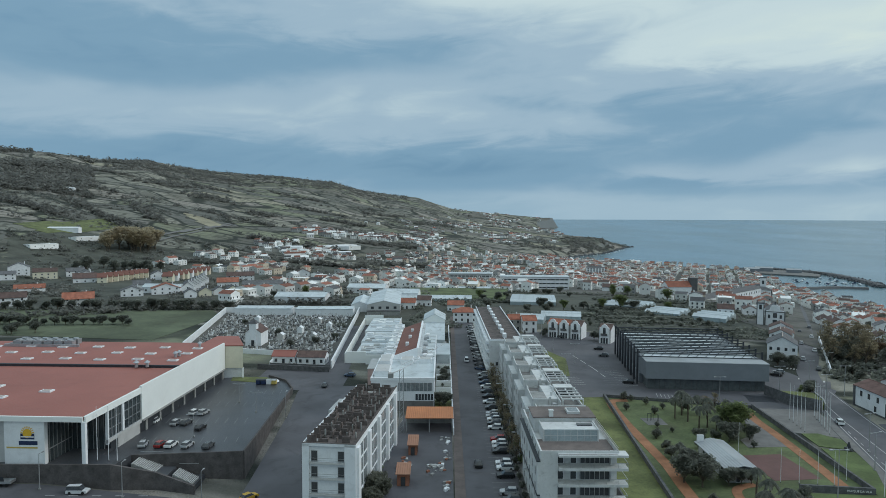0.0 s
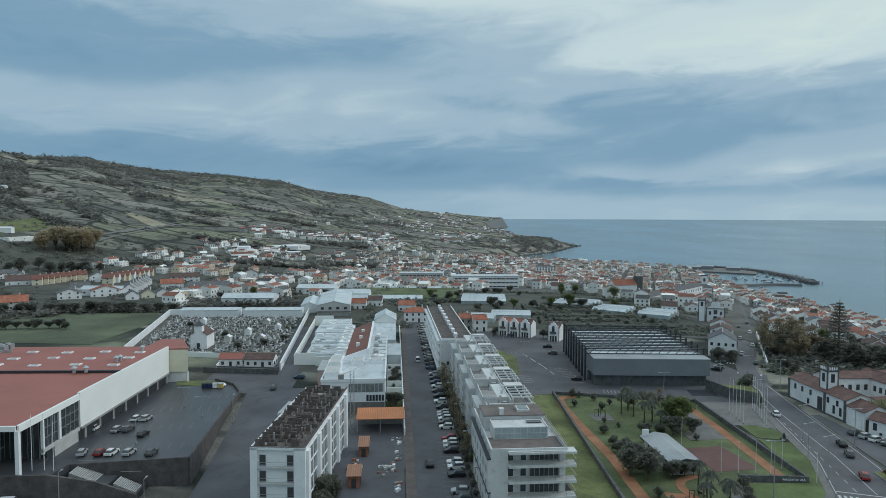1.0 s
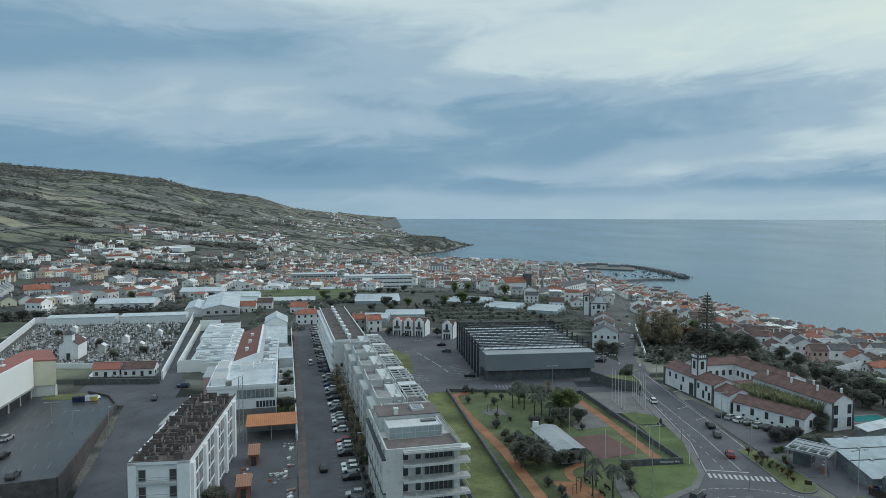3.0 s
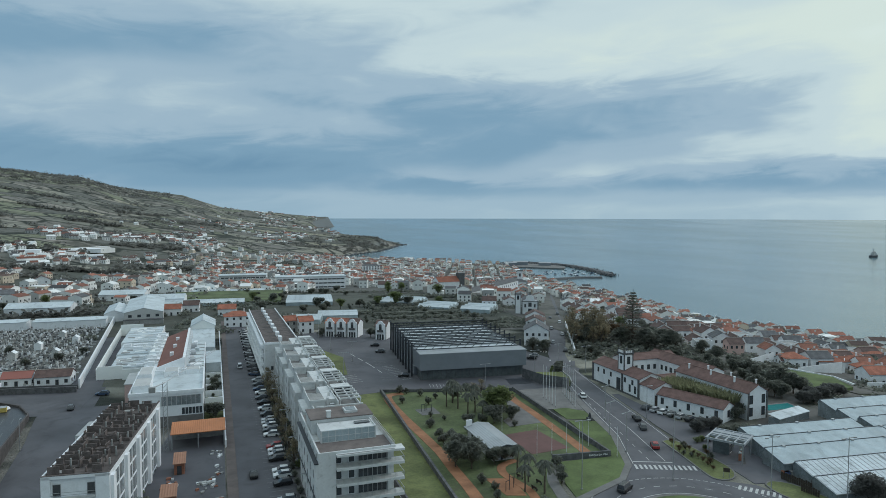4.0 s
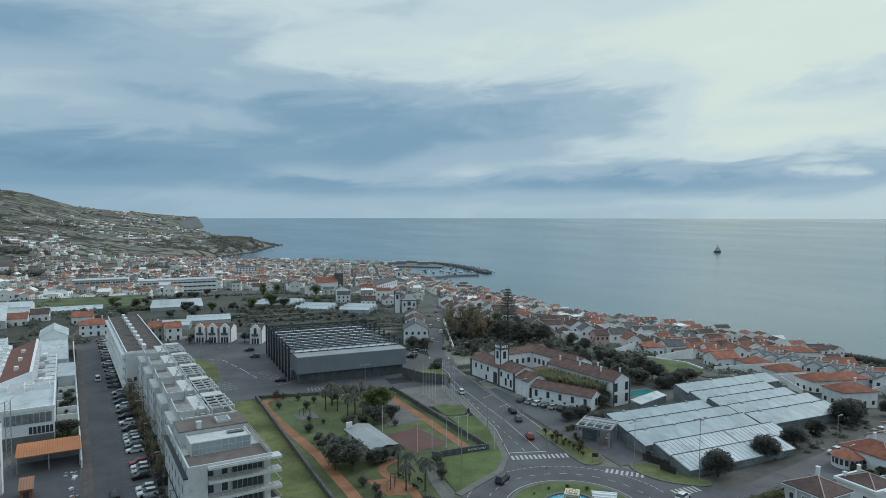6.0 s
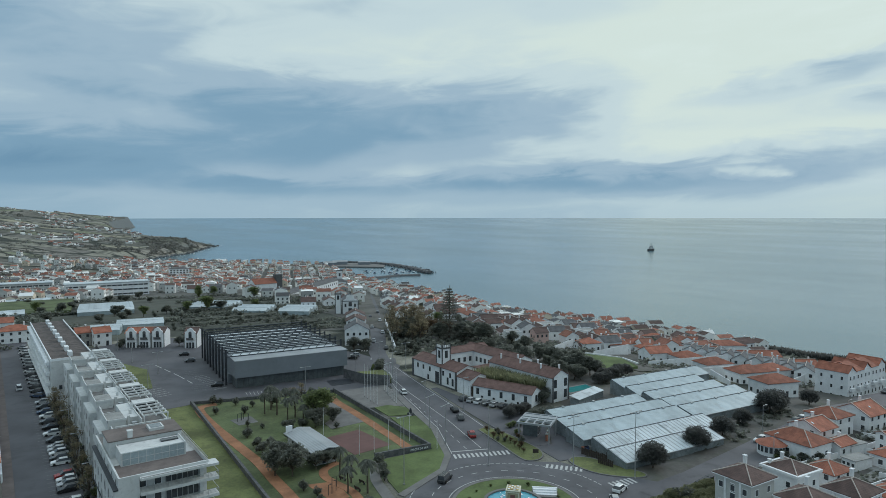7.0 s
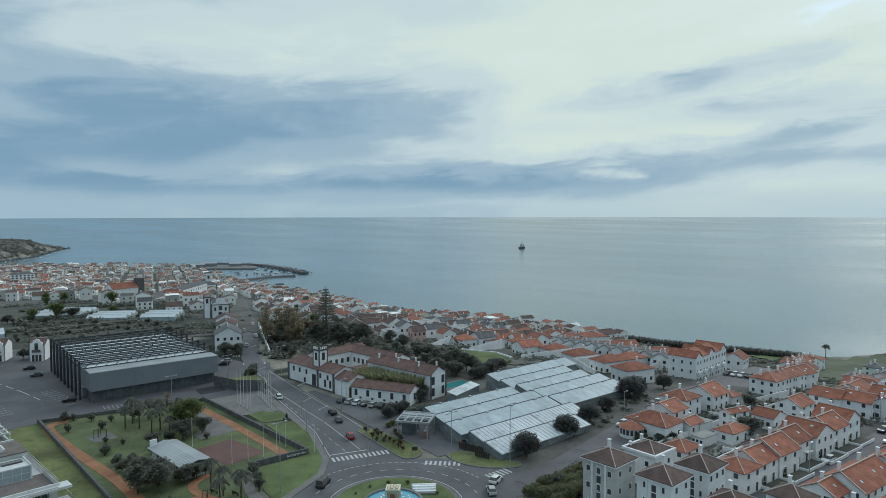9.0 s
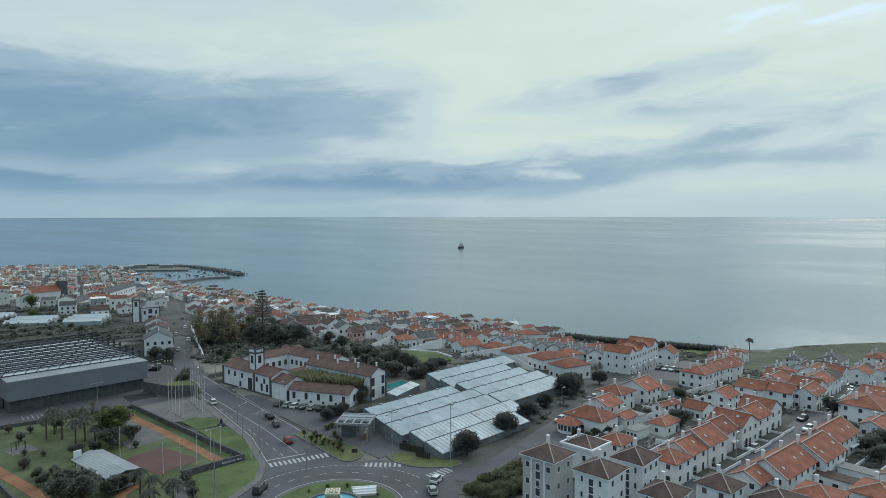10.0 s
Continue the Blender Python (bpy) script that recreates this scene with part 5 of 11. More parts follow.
part("chimney", MB().box(3.6, 12.4, 17.5, 4.4, 13.2, 18.7).box(3.5, 12.3, 18.7, 4.5, 13.3, 18.85), BLOCKW, Bt)
part("low_roof", MB().box(0.35, 19.6, 14.3, 14.05, 26, 14.4), PAVE, Bt)
for q in range(5):
    for k in range(6):
        win(Bt, -0.56 if q in (2, 3) else 0, 2.4 + k * 4.0, 1.0 + q * 2.9, 1.0, 1.7, -90, GREYW)
for k in range(5):
    y0 = 28.2 + k * 17.0
    x0, x1 = 3.4 + 0.12 * k, 14.5
    h = 13.7
    u = part("unit", MB().box(x0, y0, -1, x1, y0 + 16.9, h).box(x0 - 1.6, y0 + 6.2, -1, x0, y0 + 16.9, h - 1.2), BLOCKW, Bt, "white stepped unit with a small roof terrace")
    part("front_parapet", MB().box(x0 + (0.4 if k == 0 else 2.8), y0, h, x1, y0 + 0.3, h + 1.5), BLOCKW, u)
    part("terrace_floor", MB().box(x0 + 0.3, y0 + 0.35, h, x1 - 0.3, y0 + 16.6, h + 0.1), PAVE, u, "grey tiled terrace floor")
    part("edge_parapet", MB().box(x0, y0 + 0.3, h, x0 + 0.25, y0 + 16.9, h + 0.9).box(x1 - 0.25, y0 + 0.3, h, x1, y0 + 16.9, h + 0.7), BLOCKW, u)
    part("stair_head", MB().box(x0 - 0.4, y0 + 3.4, h, x0 + 3.0, y0 + 9.4, h + 1.9), BLOCKW, u)
    part("stair_roof", MB().box(x0 - 0.3, y0 + 3.5, h + 1.9, x0 + 2.9, y0 + 9.3, h + 2.0), CONCRETE, u, "dark flat roof")
    part("stair_coping", MB().box(x0 - 0.5, y0 + 3.2, h + 1.7, x0 + 3.1, y0 + 3.39, h + 2.15).box(x0 - 0.6, y0 + 3.2, h + 1.7, x0 - 0.41, y0 + 9.6, h + 2.1), BLOCKW, u)
    part("store_roof", MB().box(x0 + 3.1, y0 + 5.0, h + 0.1, x0 + 5.6, y0 + 16.6, h + 1.6), BLOCKW, u)
    part("party_wall", MB().box(x0 + 5.6, y0 + 1.5, h, x0 + 5.8, y0 + 16.8, h + 1.9), BLOCKW, u)
    for b in range(3):
        part("chimney", MB().box(x0 + 3.4 + b * 0.9, y0 + 4.0 + b * 3.6, h + 0.1, x0 + 3.9 + b * 0.9, y0 + 4.5 + b * 3.6, h + 2.3 + 0.2 * b), BLOCKW, u)
    part("terrace_glazing", MB().box(x0 + 6.4, y0 + 12.9, h + 0.3, x1 - 0.5, y0 + 12.98, h + 1.9), GLASS, u)
    part("terrace_room", MB().box(x0 + 6.2, y0 + 13.0, h + 0.1, x1 - 0.3, y0 + 16.6, h + 2.1), BLOCKW, u)
    for b in range(5):
        part("pergola_beam", MB().box(x1 - 4.9, y0 + 2.2 + b * 2.5, h + 2.1, x1, y0 + 2.45 + b * 2.5, h + 2.4), BLOCKW, u)
    for b in range(3):
        part("pergola_rail", MB().box(x1 - 4.9 + b * 2.33, y0 + 2.0, h + 1.85, x1 - 4.66 + b * 2.33, y0 + 12.6, h + 2.09), BLOCKW, u)
    for b in range(3):
        part("pergola_post", MB().box(x1 - 0.25, y0 + 2.2 + b * 5, h + 0.7, x1 - 0.02, y0 + 2.45 + b * 5, h + 1.84), BLOCKW, u)
        part("pergola_post", MB().box(x1 - 4.9, y0 + 2.2 + b * 5, h + 0.1, x1 - 4.67, y0 + 2.45 + b * 5, h + 1.84), BLOCKW, u)
    part("tank", MB().cyl(x0 + 4.4, y0 + 2.4, h + 0.1, h + 1.3, 0.55, 0.55, 10), METAL, u)
    for q in range(4):
        for j in range(4):
            win(Bt, x0 if j < 1 else x0 - 1.6, y0 + 2.4 + j * 4.2, 1.2 + q * 2.9, 1.0, 1.6, -90, GREYW)
C = thing("apartment_block", "long pale apartment block with a brown flat roof", "apartment block", pose(17.0, 232.5, 47, 0, 0, 0.6))
part("wall", MB().box(0, 0, -1, 12.0, 86, 13), BLOCKW, C)
part("roof", MB().box(0.3, 0.3, 13, 11.7, 85.7, 13.25), DARKROOF, C, "stained brown flat roof")
part("parapet", MB().box(0, 0, 13, 12.0, 0.28, 13.7).box(0, 0.3, 13, 0.28, 86, 13.7).box(11.7, 0.3, 13, 12.0, 86, 13.7), WHITE, C)
for k in range(9):
    part("roof_vent", MB().box(5.2, 4 + k * 9.3, 13.25, 6.4, 7.5 + k * 9.3, 14.7), WHITE, C)
for q in range(4):
    part("balcony_band", MB().box(-1.1, 3, q * 3.2 + 1.6, -0.01, 85, q * 3.2 + 2.7), WHITE, C, "white balcony band")
    for k in range(16):
        win(C, 0, 5 + k * 5.2, q * 3.2 + 2.75, 2.6, 1.2, -90, GREYW)
for k in range(3):
    win(C, 2.5 + k * 3.2, 0, 4 + k * 0, 1.0, 1.4, 0, GREYW)
struct("boundary_wall", MB().prism([(35.6, 100), (36.0, 100), (40.2, 318), (39.8, 318)], 46.5, 48.9), STONE, "low dark stone boundary wall", "wall")
struct("boundary_wall", MB().prism([(43.6, 90), (44.2, 90), (51.9, 206.3), (51.3, 206.3)], 46.5, 48.3), STONE, "low dark stone park wall", "wall")
struct("boundary_wall", MB().prism([(52, 205.7), (93, 193.7), (93.2, 194.3), (52.2, 206.3)], 46.5, 48.0), STONE, "low dark stone park wall", "wall")

# ---- sports hall ----
Hl = thing("sports_hall", "grey sports hall with black external roof trusses", "sports hall", pose(68, 215.5, 47, 0, 0, -6))
part("wall", MB().box(0.8, 1.5, -0.5, 38.5, 56, 3.9), GREENDARK, Hl, "dark glazed ground floor")
part("front_cladding", MB().box(0, 0, 3.7, 39.3, 7, 9.3), HALLGREY, Hl, "smooth grey cladding band")
part("side_cladding", MB().box(0, 7.01, 3.4, 0.6, 56, 9.3).box(38.7, 7.01, 3.4, 39.3, 56, 9.3).box(0.6, 55.4, 3.4, 38.7, 56, 9.3), HALLGREY, Hl)
part("front_roof", MB().box(-0.1, -0.1, 9.3, 39.4, 7.0, 9.5), HALLROOF, Hl, "pale sheet roof edge")
part("roof", MB().box(0.6, 7.01, 8.7, 38.7, 55.4, 9.1), HALLGREY, Hl, "pale ribbed roof sheets")
for k in range(22):
    part("glazing_bar", MB().box(1.2 + k * 1.72, 1.38, 0, 1.32 + k * 1.72, 1.49, 3.69), STONE, Hl)
for k in range(9):
    yy = 7.5 + k * 6
    t = part("truss", MB().box(-1.6, yy - 0.18, 11.2, 39.3, yy + 0.18, 11.55).box(-1.6, yy - 0.15, 9.5, 39.3, yy + 0.15, 9.75), DSTEEL, Hl, "black steel roof truss")
    for j in range(13):
        x0 = j * 3.0
        a = MB()
        a.add([(x0, yy - 0.08, 9.7), (x0 + 0.2, yy - 0.08, 9.7), (x0 + 1.6, yy - 0.08, 11.25), (x0 + 1.4, yy - 0.08, 11.25), (x0, yy + 0.08, 9.7), (x0 + 0.2, yy + 0.08, 9.7), (x0 + 1.6, yy + 0.08, 11.25), (x0 + 1.4, yy + 0.08, 11.25)],
              [(0, 1, 2, 3), (7, 6, 5, 4), (0, 4, 5, 1), (1, 5, 6, 2), (2, 6, 7, 3), (3, 7, 4, 0)])
        part("web", a, DSTEEL, t)
    part("post", MB().box(-1.8, yy - 0.3, -0.3, -1.2, yy + 0.3, 12.2), DSTEEL, t)
    part("post", MB().box(39.4, yy - 0.25, 8.5, 39.9, yy + 0.25, 12.0), DSTEEL, t)
    if k < 8:
        part("rooflight", MB().box(1.2, yy + 1.0, 9.1, 38.2, yy + 5.0, 9.3), WHITESHEET, Hl, "long pale roof sheet")
for k in range(8):
    part("bay_panel", MB().box(-0.5, 9 + k * 6, 0.3, 0.7, 12.5 + k * 6, 3.39), HALLGREY, Hl)
struct("ramp_wall", MB().prism([(104.6, 209.5), (106.0, 209.0), (107.6, 198.0), (113.0, 191.4), (112.0, 190.6), (106.2, 197.4)], 46.5, [50.6, 50.6, 50.2, 49.4, 49.4, 50.2]), STONE, "dark stone wall of an underground car park ramp", "wall")
# solid slab at ground level, dark colour in place of the shaded opening
struct("ramp_floor", MB().prism([(96, 201.2), (104.5, 200.2), (105.6, 206.5), (97.5, 208.5)], 46.2, 47.12), DSTEEL, "flat dark slab painted as the shaded mouth of an underground ramp", "ground")
slab("lawn", [(108.2, 208.8), (108.8, 199.0), (114.2, 192.4), (116.8, 198), (118.6, 206)], GRASS2, "rough grass bank above the ramp", 1.6, 47, "lawn", 2.0)
struct("kerb_wall", MB().prism([(114.3, 192.2), (116.9, 197.9), (118.8, 206.2), (119.2, 206.1), (117.3, 197.7), (114.6, 192.0)], 46.5, 48.9), CONCRETE, "pale edge wall of the grass bank", "wall")

# ---- old convent ----
Cv = thing("convent", "old white convent with weathered tiled roofs round a court", "convent", pose(126.5, 163, 47))


def moved(mb, m):
    return MB(m).add(mb.v, mb.f)


def wing(x, y, w, d, h, rise, ridge, ang=0, name="wing"):
    """A range with its middle at (x, y)."""
    m = pose(x, y, 0, 0, 0, ang)
    p = part(name, moved(gable_walls(w, d, h, rise, 1.0, ridge), m), WHITE2, Cv)
    part("roof", moved(gable_roof(w, d, h, rise, 0.4, 0.18, ridge), m), TERRAC, Cv, "weathered brown tiled roof")
    return p


wing(4.3, 21.5, 8.6, 26.5, 6.4, 1.6, "y", 0, "nave")
wing(4.0, 4.6, 8.0, 7.0, 5.2, 1.6, "y", 0, "sacristy")
wing(15.5, 12.3, 15.0, 6.4, 5.2, 0.7, "x")
wing(19.5, 32.2, 22.0, 6.6, 7.4, 1.4, "x")
wing(26.8, 20.5, 7.4, 30.0, 7.2, 1.7, "y", 1)
wing(19.1, -4.7, 7.2, 29.0, 7.8, 2.0, "y", 2.5, "long_range")
LW = pose(6.8, -8.6, 0, 0, 0, -69.3)
part("low_range", moved(gable_walls(20.4, 6.2, 4.0, 1.5, 1.0, "x"), LW), WHITE2, Cv)
part("roof", moved(gable_roof(20.4, 6.2, 4.0, 1.5, 0.4, 0.18, "x"), LW), TERRAC, Cv, "weathered brown tiled roof")
part("garden_porch", moved(MB().box(-12.4, -2.6, -0.5, -10.3, 2.4, 3.2), LW), WOODD, Cv)
tw = part("bell_tower", MB().box(1.0, 18.0, 0, 4.4, 21.4, 12.6), WHITE2, Cv, "square white bell tower with dark stone corners")
for (qx, qy) in ((0.9, 17.9), (4.16, 17.9), (0.9, 21.16), (4.16, 21.16)):
    part("quoin", MB().box(qx, qy, 0, qx + 0.34, qy + 0.34, 13.2).add([(qx - .05, qy - .05, 13.2), (qx + .39, qy - .05, 13.2), (qx + .39, qy + .39, 13.2), (qx - .05, qy + .39, 13.2), (qx + .17, qy + .17, 14.1)],
                                                                       [(0, 1, 4), (1, 2, 4), (2, 3, 4), (3, 0, 4)]), STONE, tw)
part("cornice", MB().box(0.75, 17.75, 12.2, 4.65, 21.65, 12.7), STONE, tw)
for k in range(4):
    part("merlon", MB().box(1.5 + k * 0.7, 17.8, 12.7, 1.8 + k * 0.7, 18.0, 13.5).box(0.8, 18.6 + k * 0.7, 12.7, 1.0, 18.9 + k * 0.7, 13.5), WHITE2, tw)
for (wx, wy, an) in ((2.7, 18.0, 0), (1.0, 19.7, -90), (4.4, 19.7, 90)):
    win(tw, wx, wy, 9.0, 1.2, 2.5, an, STONE, "door", "bell_opening")
for wy in (12.0, 16.0, 24.0, 28.0, 31.5):
    win(Cv, 0, wy, 3.7, 1.0, 1.6, -90, WOODD)
win(Cv, 0, 19.6, 0.0, 2.2, 4.4, -90, STONE, "door")
for wy in (10.6, 13.4):
    win(Cv, 0, wy, 1.2, 1.0, 2.4, -90, WOODD)
win(Cv, 0, 25.0, 0.4, 1.0, 2.0, -90, WOODD)
for py in (8.3, 17.0, 34.3):
    part("pilaster", MB().box(-0.25, py, -0.5, -0.02, py + 0.8, 6.4), STONE, Cv)
part("plinth", MB().box(-0.12, 8.0, -0.5, -0.03, 34.9, 0.5), STONE, Cv)
for k in range(5):
    q = LW @ pose(-8.6 + k * 4.2, -3.1, 1.2)
    win(Cv, q.translation.x, q.translation.y, 1.3, 1.0, 1.9, -69.3, WOODD)
    q = LW @ pose(-7.0 + k * 4.2, -3.1, 0.6)
    win(Cv, q.translation.x, q.translation.y, 0.4, 0.7, 0.6, -69.3, WOODD)
q = LW @ pose(10.2, 0, 1.0)
win(Cv, q.translation.x, q.translation.y, 1.2, 1.2, 2.0, 20.7, WOODD)
LR = pose(19.1, -4.7, 0, 0, 0, 2.5)
for qf in range(2):
    for kx in (-2.4, 2.2):
        q = LR @ pose(kx, -14.5, 0)
        win(Cv, q.translation.x, q.translation.y, 1.0 + qf * 3.5, 1.3, 2.5, 2.5, WOODD)
    for k in range(6):
        q = LR @ pose(3.6, -12 + k * 4.6, 0)
        win(Cv, q.translation.x, q.translation.y, 1.0 + qf * 3.5, 1.1, 1.9, 92.5, WOODD)
for kx in (-3.7, 3.3):
    q = LR @ pose(kx, -14.56, 0)
    part("quoin", moved(MB().box(-0.05, -0.1, -0.5, 0.5, 0.05, 7.8), pose(q.translation.x, q.translation.y, 0, 0, 0, 2.5)), STONE, Cv)
for k in range(5):
    win(Cv, 11.0 + k * 2.6, 28.85, 3.6, 1.1, 1.7, 0, WOODD)
    win(Cv, 23.0, 17.4 + k * 2.4, 3.6, 1.1, 1.7, -89, WOODD)
part("court", MB().box(8.7, 15.6, 0, 22.9, 28.8, 0.2), PAVE, Cv)
for k in range(6):
    q = LR @ pose(2.0 - (k % 2) * 3.4, -12 + k * 4.6, 0)
    chimney(Cv, q.translation.x, q.translation.y, 8.4, 10.6, 0.42)

# ---- greenhouses ----


def greenhouse(x, y, length, depth, eave=2.6, rise=1.5, ribs=False, ang=-6.5, group="greenhouses"):
    """One shed-roofed bay: low eave in front, ridge with small vents behind."""
    g = thing("greenhouse", "long pale greenhouse with a whitened ridged roof" if not ribs else "white ribbed glasshouse bay beside the road", "greenhouse", pose(x, y, 47, 0, 0, ang), group)
    L, Wd = length, depth
    yr = Wd * 0.9
    part("roof", MB().extr([(-0.1, eave), (yr, eave + rise), (Wd + 0.1, eave + 0.5), (Wd + 0.1, eave + 0.42), (yr, eave + rise - 0.09), (-0.1, eave - 0.08)][::-1], -0.2, L + 0.2), POLY if not ribs else WHITESHEET, g)
    part("wall", MB().extr([(0, -0.5), (Wd, -0.5), (Wd, eave + 0.4), (yr, eave + rise - 0.12), (0, eave - 0.1)], 0, L), GREENSIDE, g)
    n = int(L / (1.3 if ribs else 4.8))
    for k in range(n + 1):
        xx = L * k / n
        if ribs:
            part("rib", MB().extr([(0, eave + 0.02), (yr, eave + rise + 0.02), (yr, eave + rise + 0.10), (0, eave + 0.10)], xx - 0.05, xx + 0.05), METAL, g)
        elif k % 2:
            part("vent", MB().box(xx - 0.35, yr - 0.6, eave + rise - 0.12, xx + 0.35, yr + 0.1, eave + rise + 0.22), METAL, g)
    part("gutter", MB().box(-0.2, -0.24, eave - 0.2, L + 0.2, -0.11, eave + 0.0), METAL, g)
    # dark bar drawn as the shadow line where one bay meets the next
    part("ridge_rail", MB().box(-0.2, yr - 0.16, eave + rise - 0.04, L + 0.2, yr + 0.12, eave + rise + 0.07), DSTEEL, g, "dark line along the ridge painted as the shaded back face")
    return g


for x, y, l, d in ((120.3, 110.4, 38.5, 6.9), (123.0, 117.1, 38.0, 6.9), (126.2, 124.0, 33.5, 7.0)):
    greenhouse(x, y, l, d)
for x, y, l, d, e in ((159.6, 105.4, 31.0, 7.2, 2.5), (161.6, 112.8, 32.5, 7.0, 2.6), (162.8, 120.0, 31.0, 6.8, 2.7), (163.4, 127.2, 31.0, 6.6, 2.8), (164.8, 134.2, 39.0, 6.4, 3.4)):
    greenhouse(x, y, l, d, e)
greenhouse(121.2, 103.6, 21.6, 5.9, 2.1, 1.4, True)
greenhouse(143.2, 101.1, 17.0, 5.9, 2.1, 1.4, True)
greenhouse(118.6, 96.0, 22.0, 6.4, 1.8, 1.4, True)
greenhouse(140.8, 93.8, 11.0, 6.0, 1.8, 1.4, True)
GT = thing("glass_lean_to", "low white glass lean-to by the pool", "glasshouse", pose(146.5, 136.2, 47, 0, 0, 12))
part("roof", MB().extr([(0, 2.0), (3.6, 2.7), (3.6, 2.8), (0, 2.1)], 0, 15), WHITESHEET, GT)
part("wall", MB().box(0.2, 0.2, -0.3, 14.8, 3.4, 1.98), GREENSIDE, GT)

# ---- plants ----


def leaf_cloud(mb, rng, centres, n, size, flat=0.5, mi=0):
    """Small tilted leaves spread through soft clumps."""
    for (cx, cy, cz, rad) in centres:
        for _ in range(n):
            d = Vector((rng.gauss(0, 1), rng.gauss(0, 1), rng.gauss(0, 1))).normalized() * rad * (0.45 + 0.55 * rng.random())
            p = Vector((cx, cy, cz)) + Vector((d.x, d.y, d.z * 0.8))
            u = Vector((rng.uniform(-1, 1), rng.uniform(-1, 1), rng.uniform(-flat, flat))).normalized()
            v = Vector((-u.y, u.x, rng.uniform(-0.6, 0.6))).normalized()
            s = size * rng.uniform(0.6, 1.3)
            mb.add([tuple(p - u * s), tuple(p + v * s * 0.55), tuple(p + u * s), tuple(p - v * s * 0.55)], [(0, 1, 2, 3)], mi)


def limb(mb, a, b, r0, r1, n=6):
    a, b = Vector(a), Vector(b)
    q = (b - a).to_track_quat("Z", "Y").to_matrix()
    L = (b - a).length
    cs = [(math.cos(2 * math.pi * i / n), math.sin(2 * math.pi * i / n)) for i in range(n)]
    pts = [tuple(a + q @ Vector((c * r0, s * r0, 0))) for c, s in cs] + [tuple(a + q @ Vector((c * r1, s * r1, L))) for c, s in cs]
    mb.add(pts, [(i, (i + 1) % n, n + (i + 1) % n, n + i) for i in range(n)] + [tuple(range(n, 2 * n))])


def broad_tree(seed, h, spread, mat, label, dense=150, leaf=0.40, name="tree", fat=1.35, low=0.24):
    rng = random.Random(seed)
    t = thing(name, label, "tree", pose(0, 0, 0))
    tr, cr = MB(), MB()
    fork = h * low
    limb(tr, (0, 0, -0.6), (0.1, 0.05, fork), h * 0.035, h * 0.024, 8)
    cs = []
    for k in range(9):
        a = k * 2.4 + rng.uniform(-0.4, 0.4)
        rr = spread * (0.25 + 0.5 * rng.random())
        tip = (rr * math.cos(a), rr * math.sin(a), fork + (h - fork) * rng.uniform(0.22, 0.80))
        limb(tr, (0.1, 0.05, fork * rng.uniform(0.8, 1.0)), tip, h * 0.016, h * 0.005)
        cs.append((*tip, spread * fat * rng.uniform(0.28, 0.40)))
        cs.append((tip[0] * 0.55, tip[1] * 0.55, tip[2] + h * 0.08 * rng.random(), spread * fat * rng.uniform(0.24, 0.36)))
    cs.append((0, 0, h * 0.88, spread * 0.3))
    leaf_cloud(cr, rng, cs, dense, leaf)
    part("trunk", tr, BARK, t)
    part("crown", cr, mat, t)
    return t


def palm_tree(seed, h, label, mat):
    rng = random.Random(seed)
    t = thing("palm_tree", label, "palm", pose(0, 0, 0))
    tr, cr = MB(), MB()
    for k in range(6):
        limb(tr, (0.06 * math.sin(k), 0, h * k / 6 - (0.5 if k == 0 else 0)), (0.06 * math.sin(k + 1), 0, h * (k + 1) / 6), 0.22 - 0.012 * k, 0.21 - 0.012 * k, 7)
    for k in range(30):
        a = k * 2.399
        up = rng.uniform(-0.35, 1.0)
        L = rng.uniform(1.9, 2.7)
        prev = Vector((0, 0, h))
        d = Vector((math.cos(a), math.sin(a), 0))
        for j in range(1, 6):
            s = j / 5
            p = Vector((0, 0, h)) + d * L * s * (0.92 if up < 0.7 else 0.6) + Vector((0, 0, up * 1.2 * s - 1.7 * s * s))
            side = Vector((-d.y, d.x, 0)) * (0.42 * (1 - 0.6 * abs(s - 0.45)))
            drop = Vector((0, 0, -0.22))
            cr.add([tuple(prev), tuple(p), tuple(p + side + drop), tuple(prev + side * 0.9 + drop)], [(0, 1, 2, 3)])
            cr.add([tuple(prev), tuple(p), tuple(p - side + drop), tuple(prev - side * 0.9 + drop)], [(3, 2, 1, 0)])
            prev = p
    part("trunk", tr, BARK, t)
    part("crown", cr, mat, t)
    return t


def tiered_conifer(seed, h, label):
    rng = random.Random(seed)
    t = thing("conifer", label, "conifer", pose(0, 0, 0))
    tr, cr = MB(), MB()
    limb(tr, (0, 0, -0.6), (0, 0, h), h * 0.022, h * 0.004, 8)
    for k in range(17):
        z = h * (0.14 + 0.84 * k / 17)
        R = h * 0.27 * (1 - k / 17.5) + 0.4
        for j in range(7):
            a = j * 0.9 + k * 0.37 + rng.uniform(-0.15, 0.15)
            tip = (R * math.cos(a), R * math.sin(a), z + R * 0.12)
            limb(tr, (0, 0, z), tip, 0.09, 0.03, 4)
            leaf_cloud(cr, rng, [(tip[0] * q, tip[1] * q, z + R * 0.1 * q, 0.32 + 0.14 * R * 0.3) for q in (0.4, 0.65, 0.88, 1.0)], 11, 0.3)
    part("trunk", tr, BARK, t)
    part("crown", cr, LEAF, t)
    return t


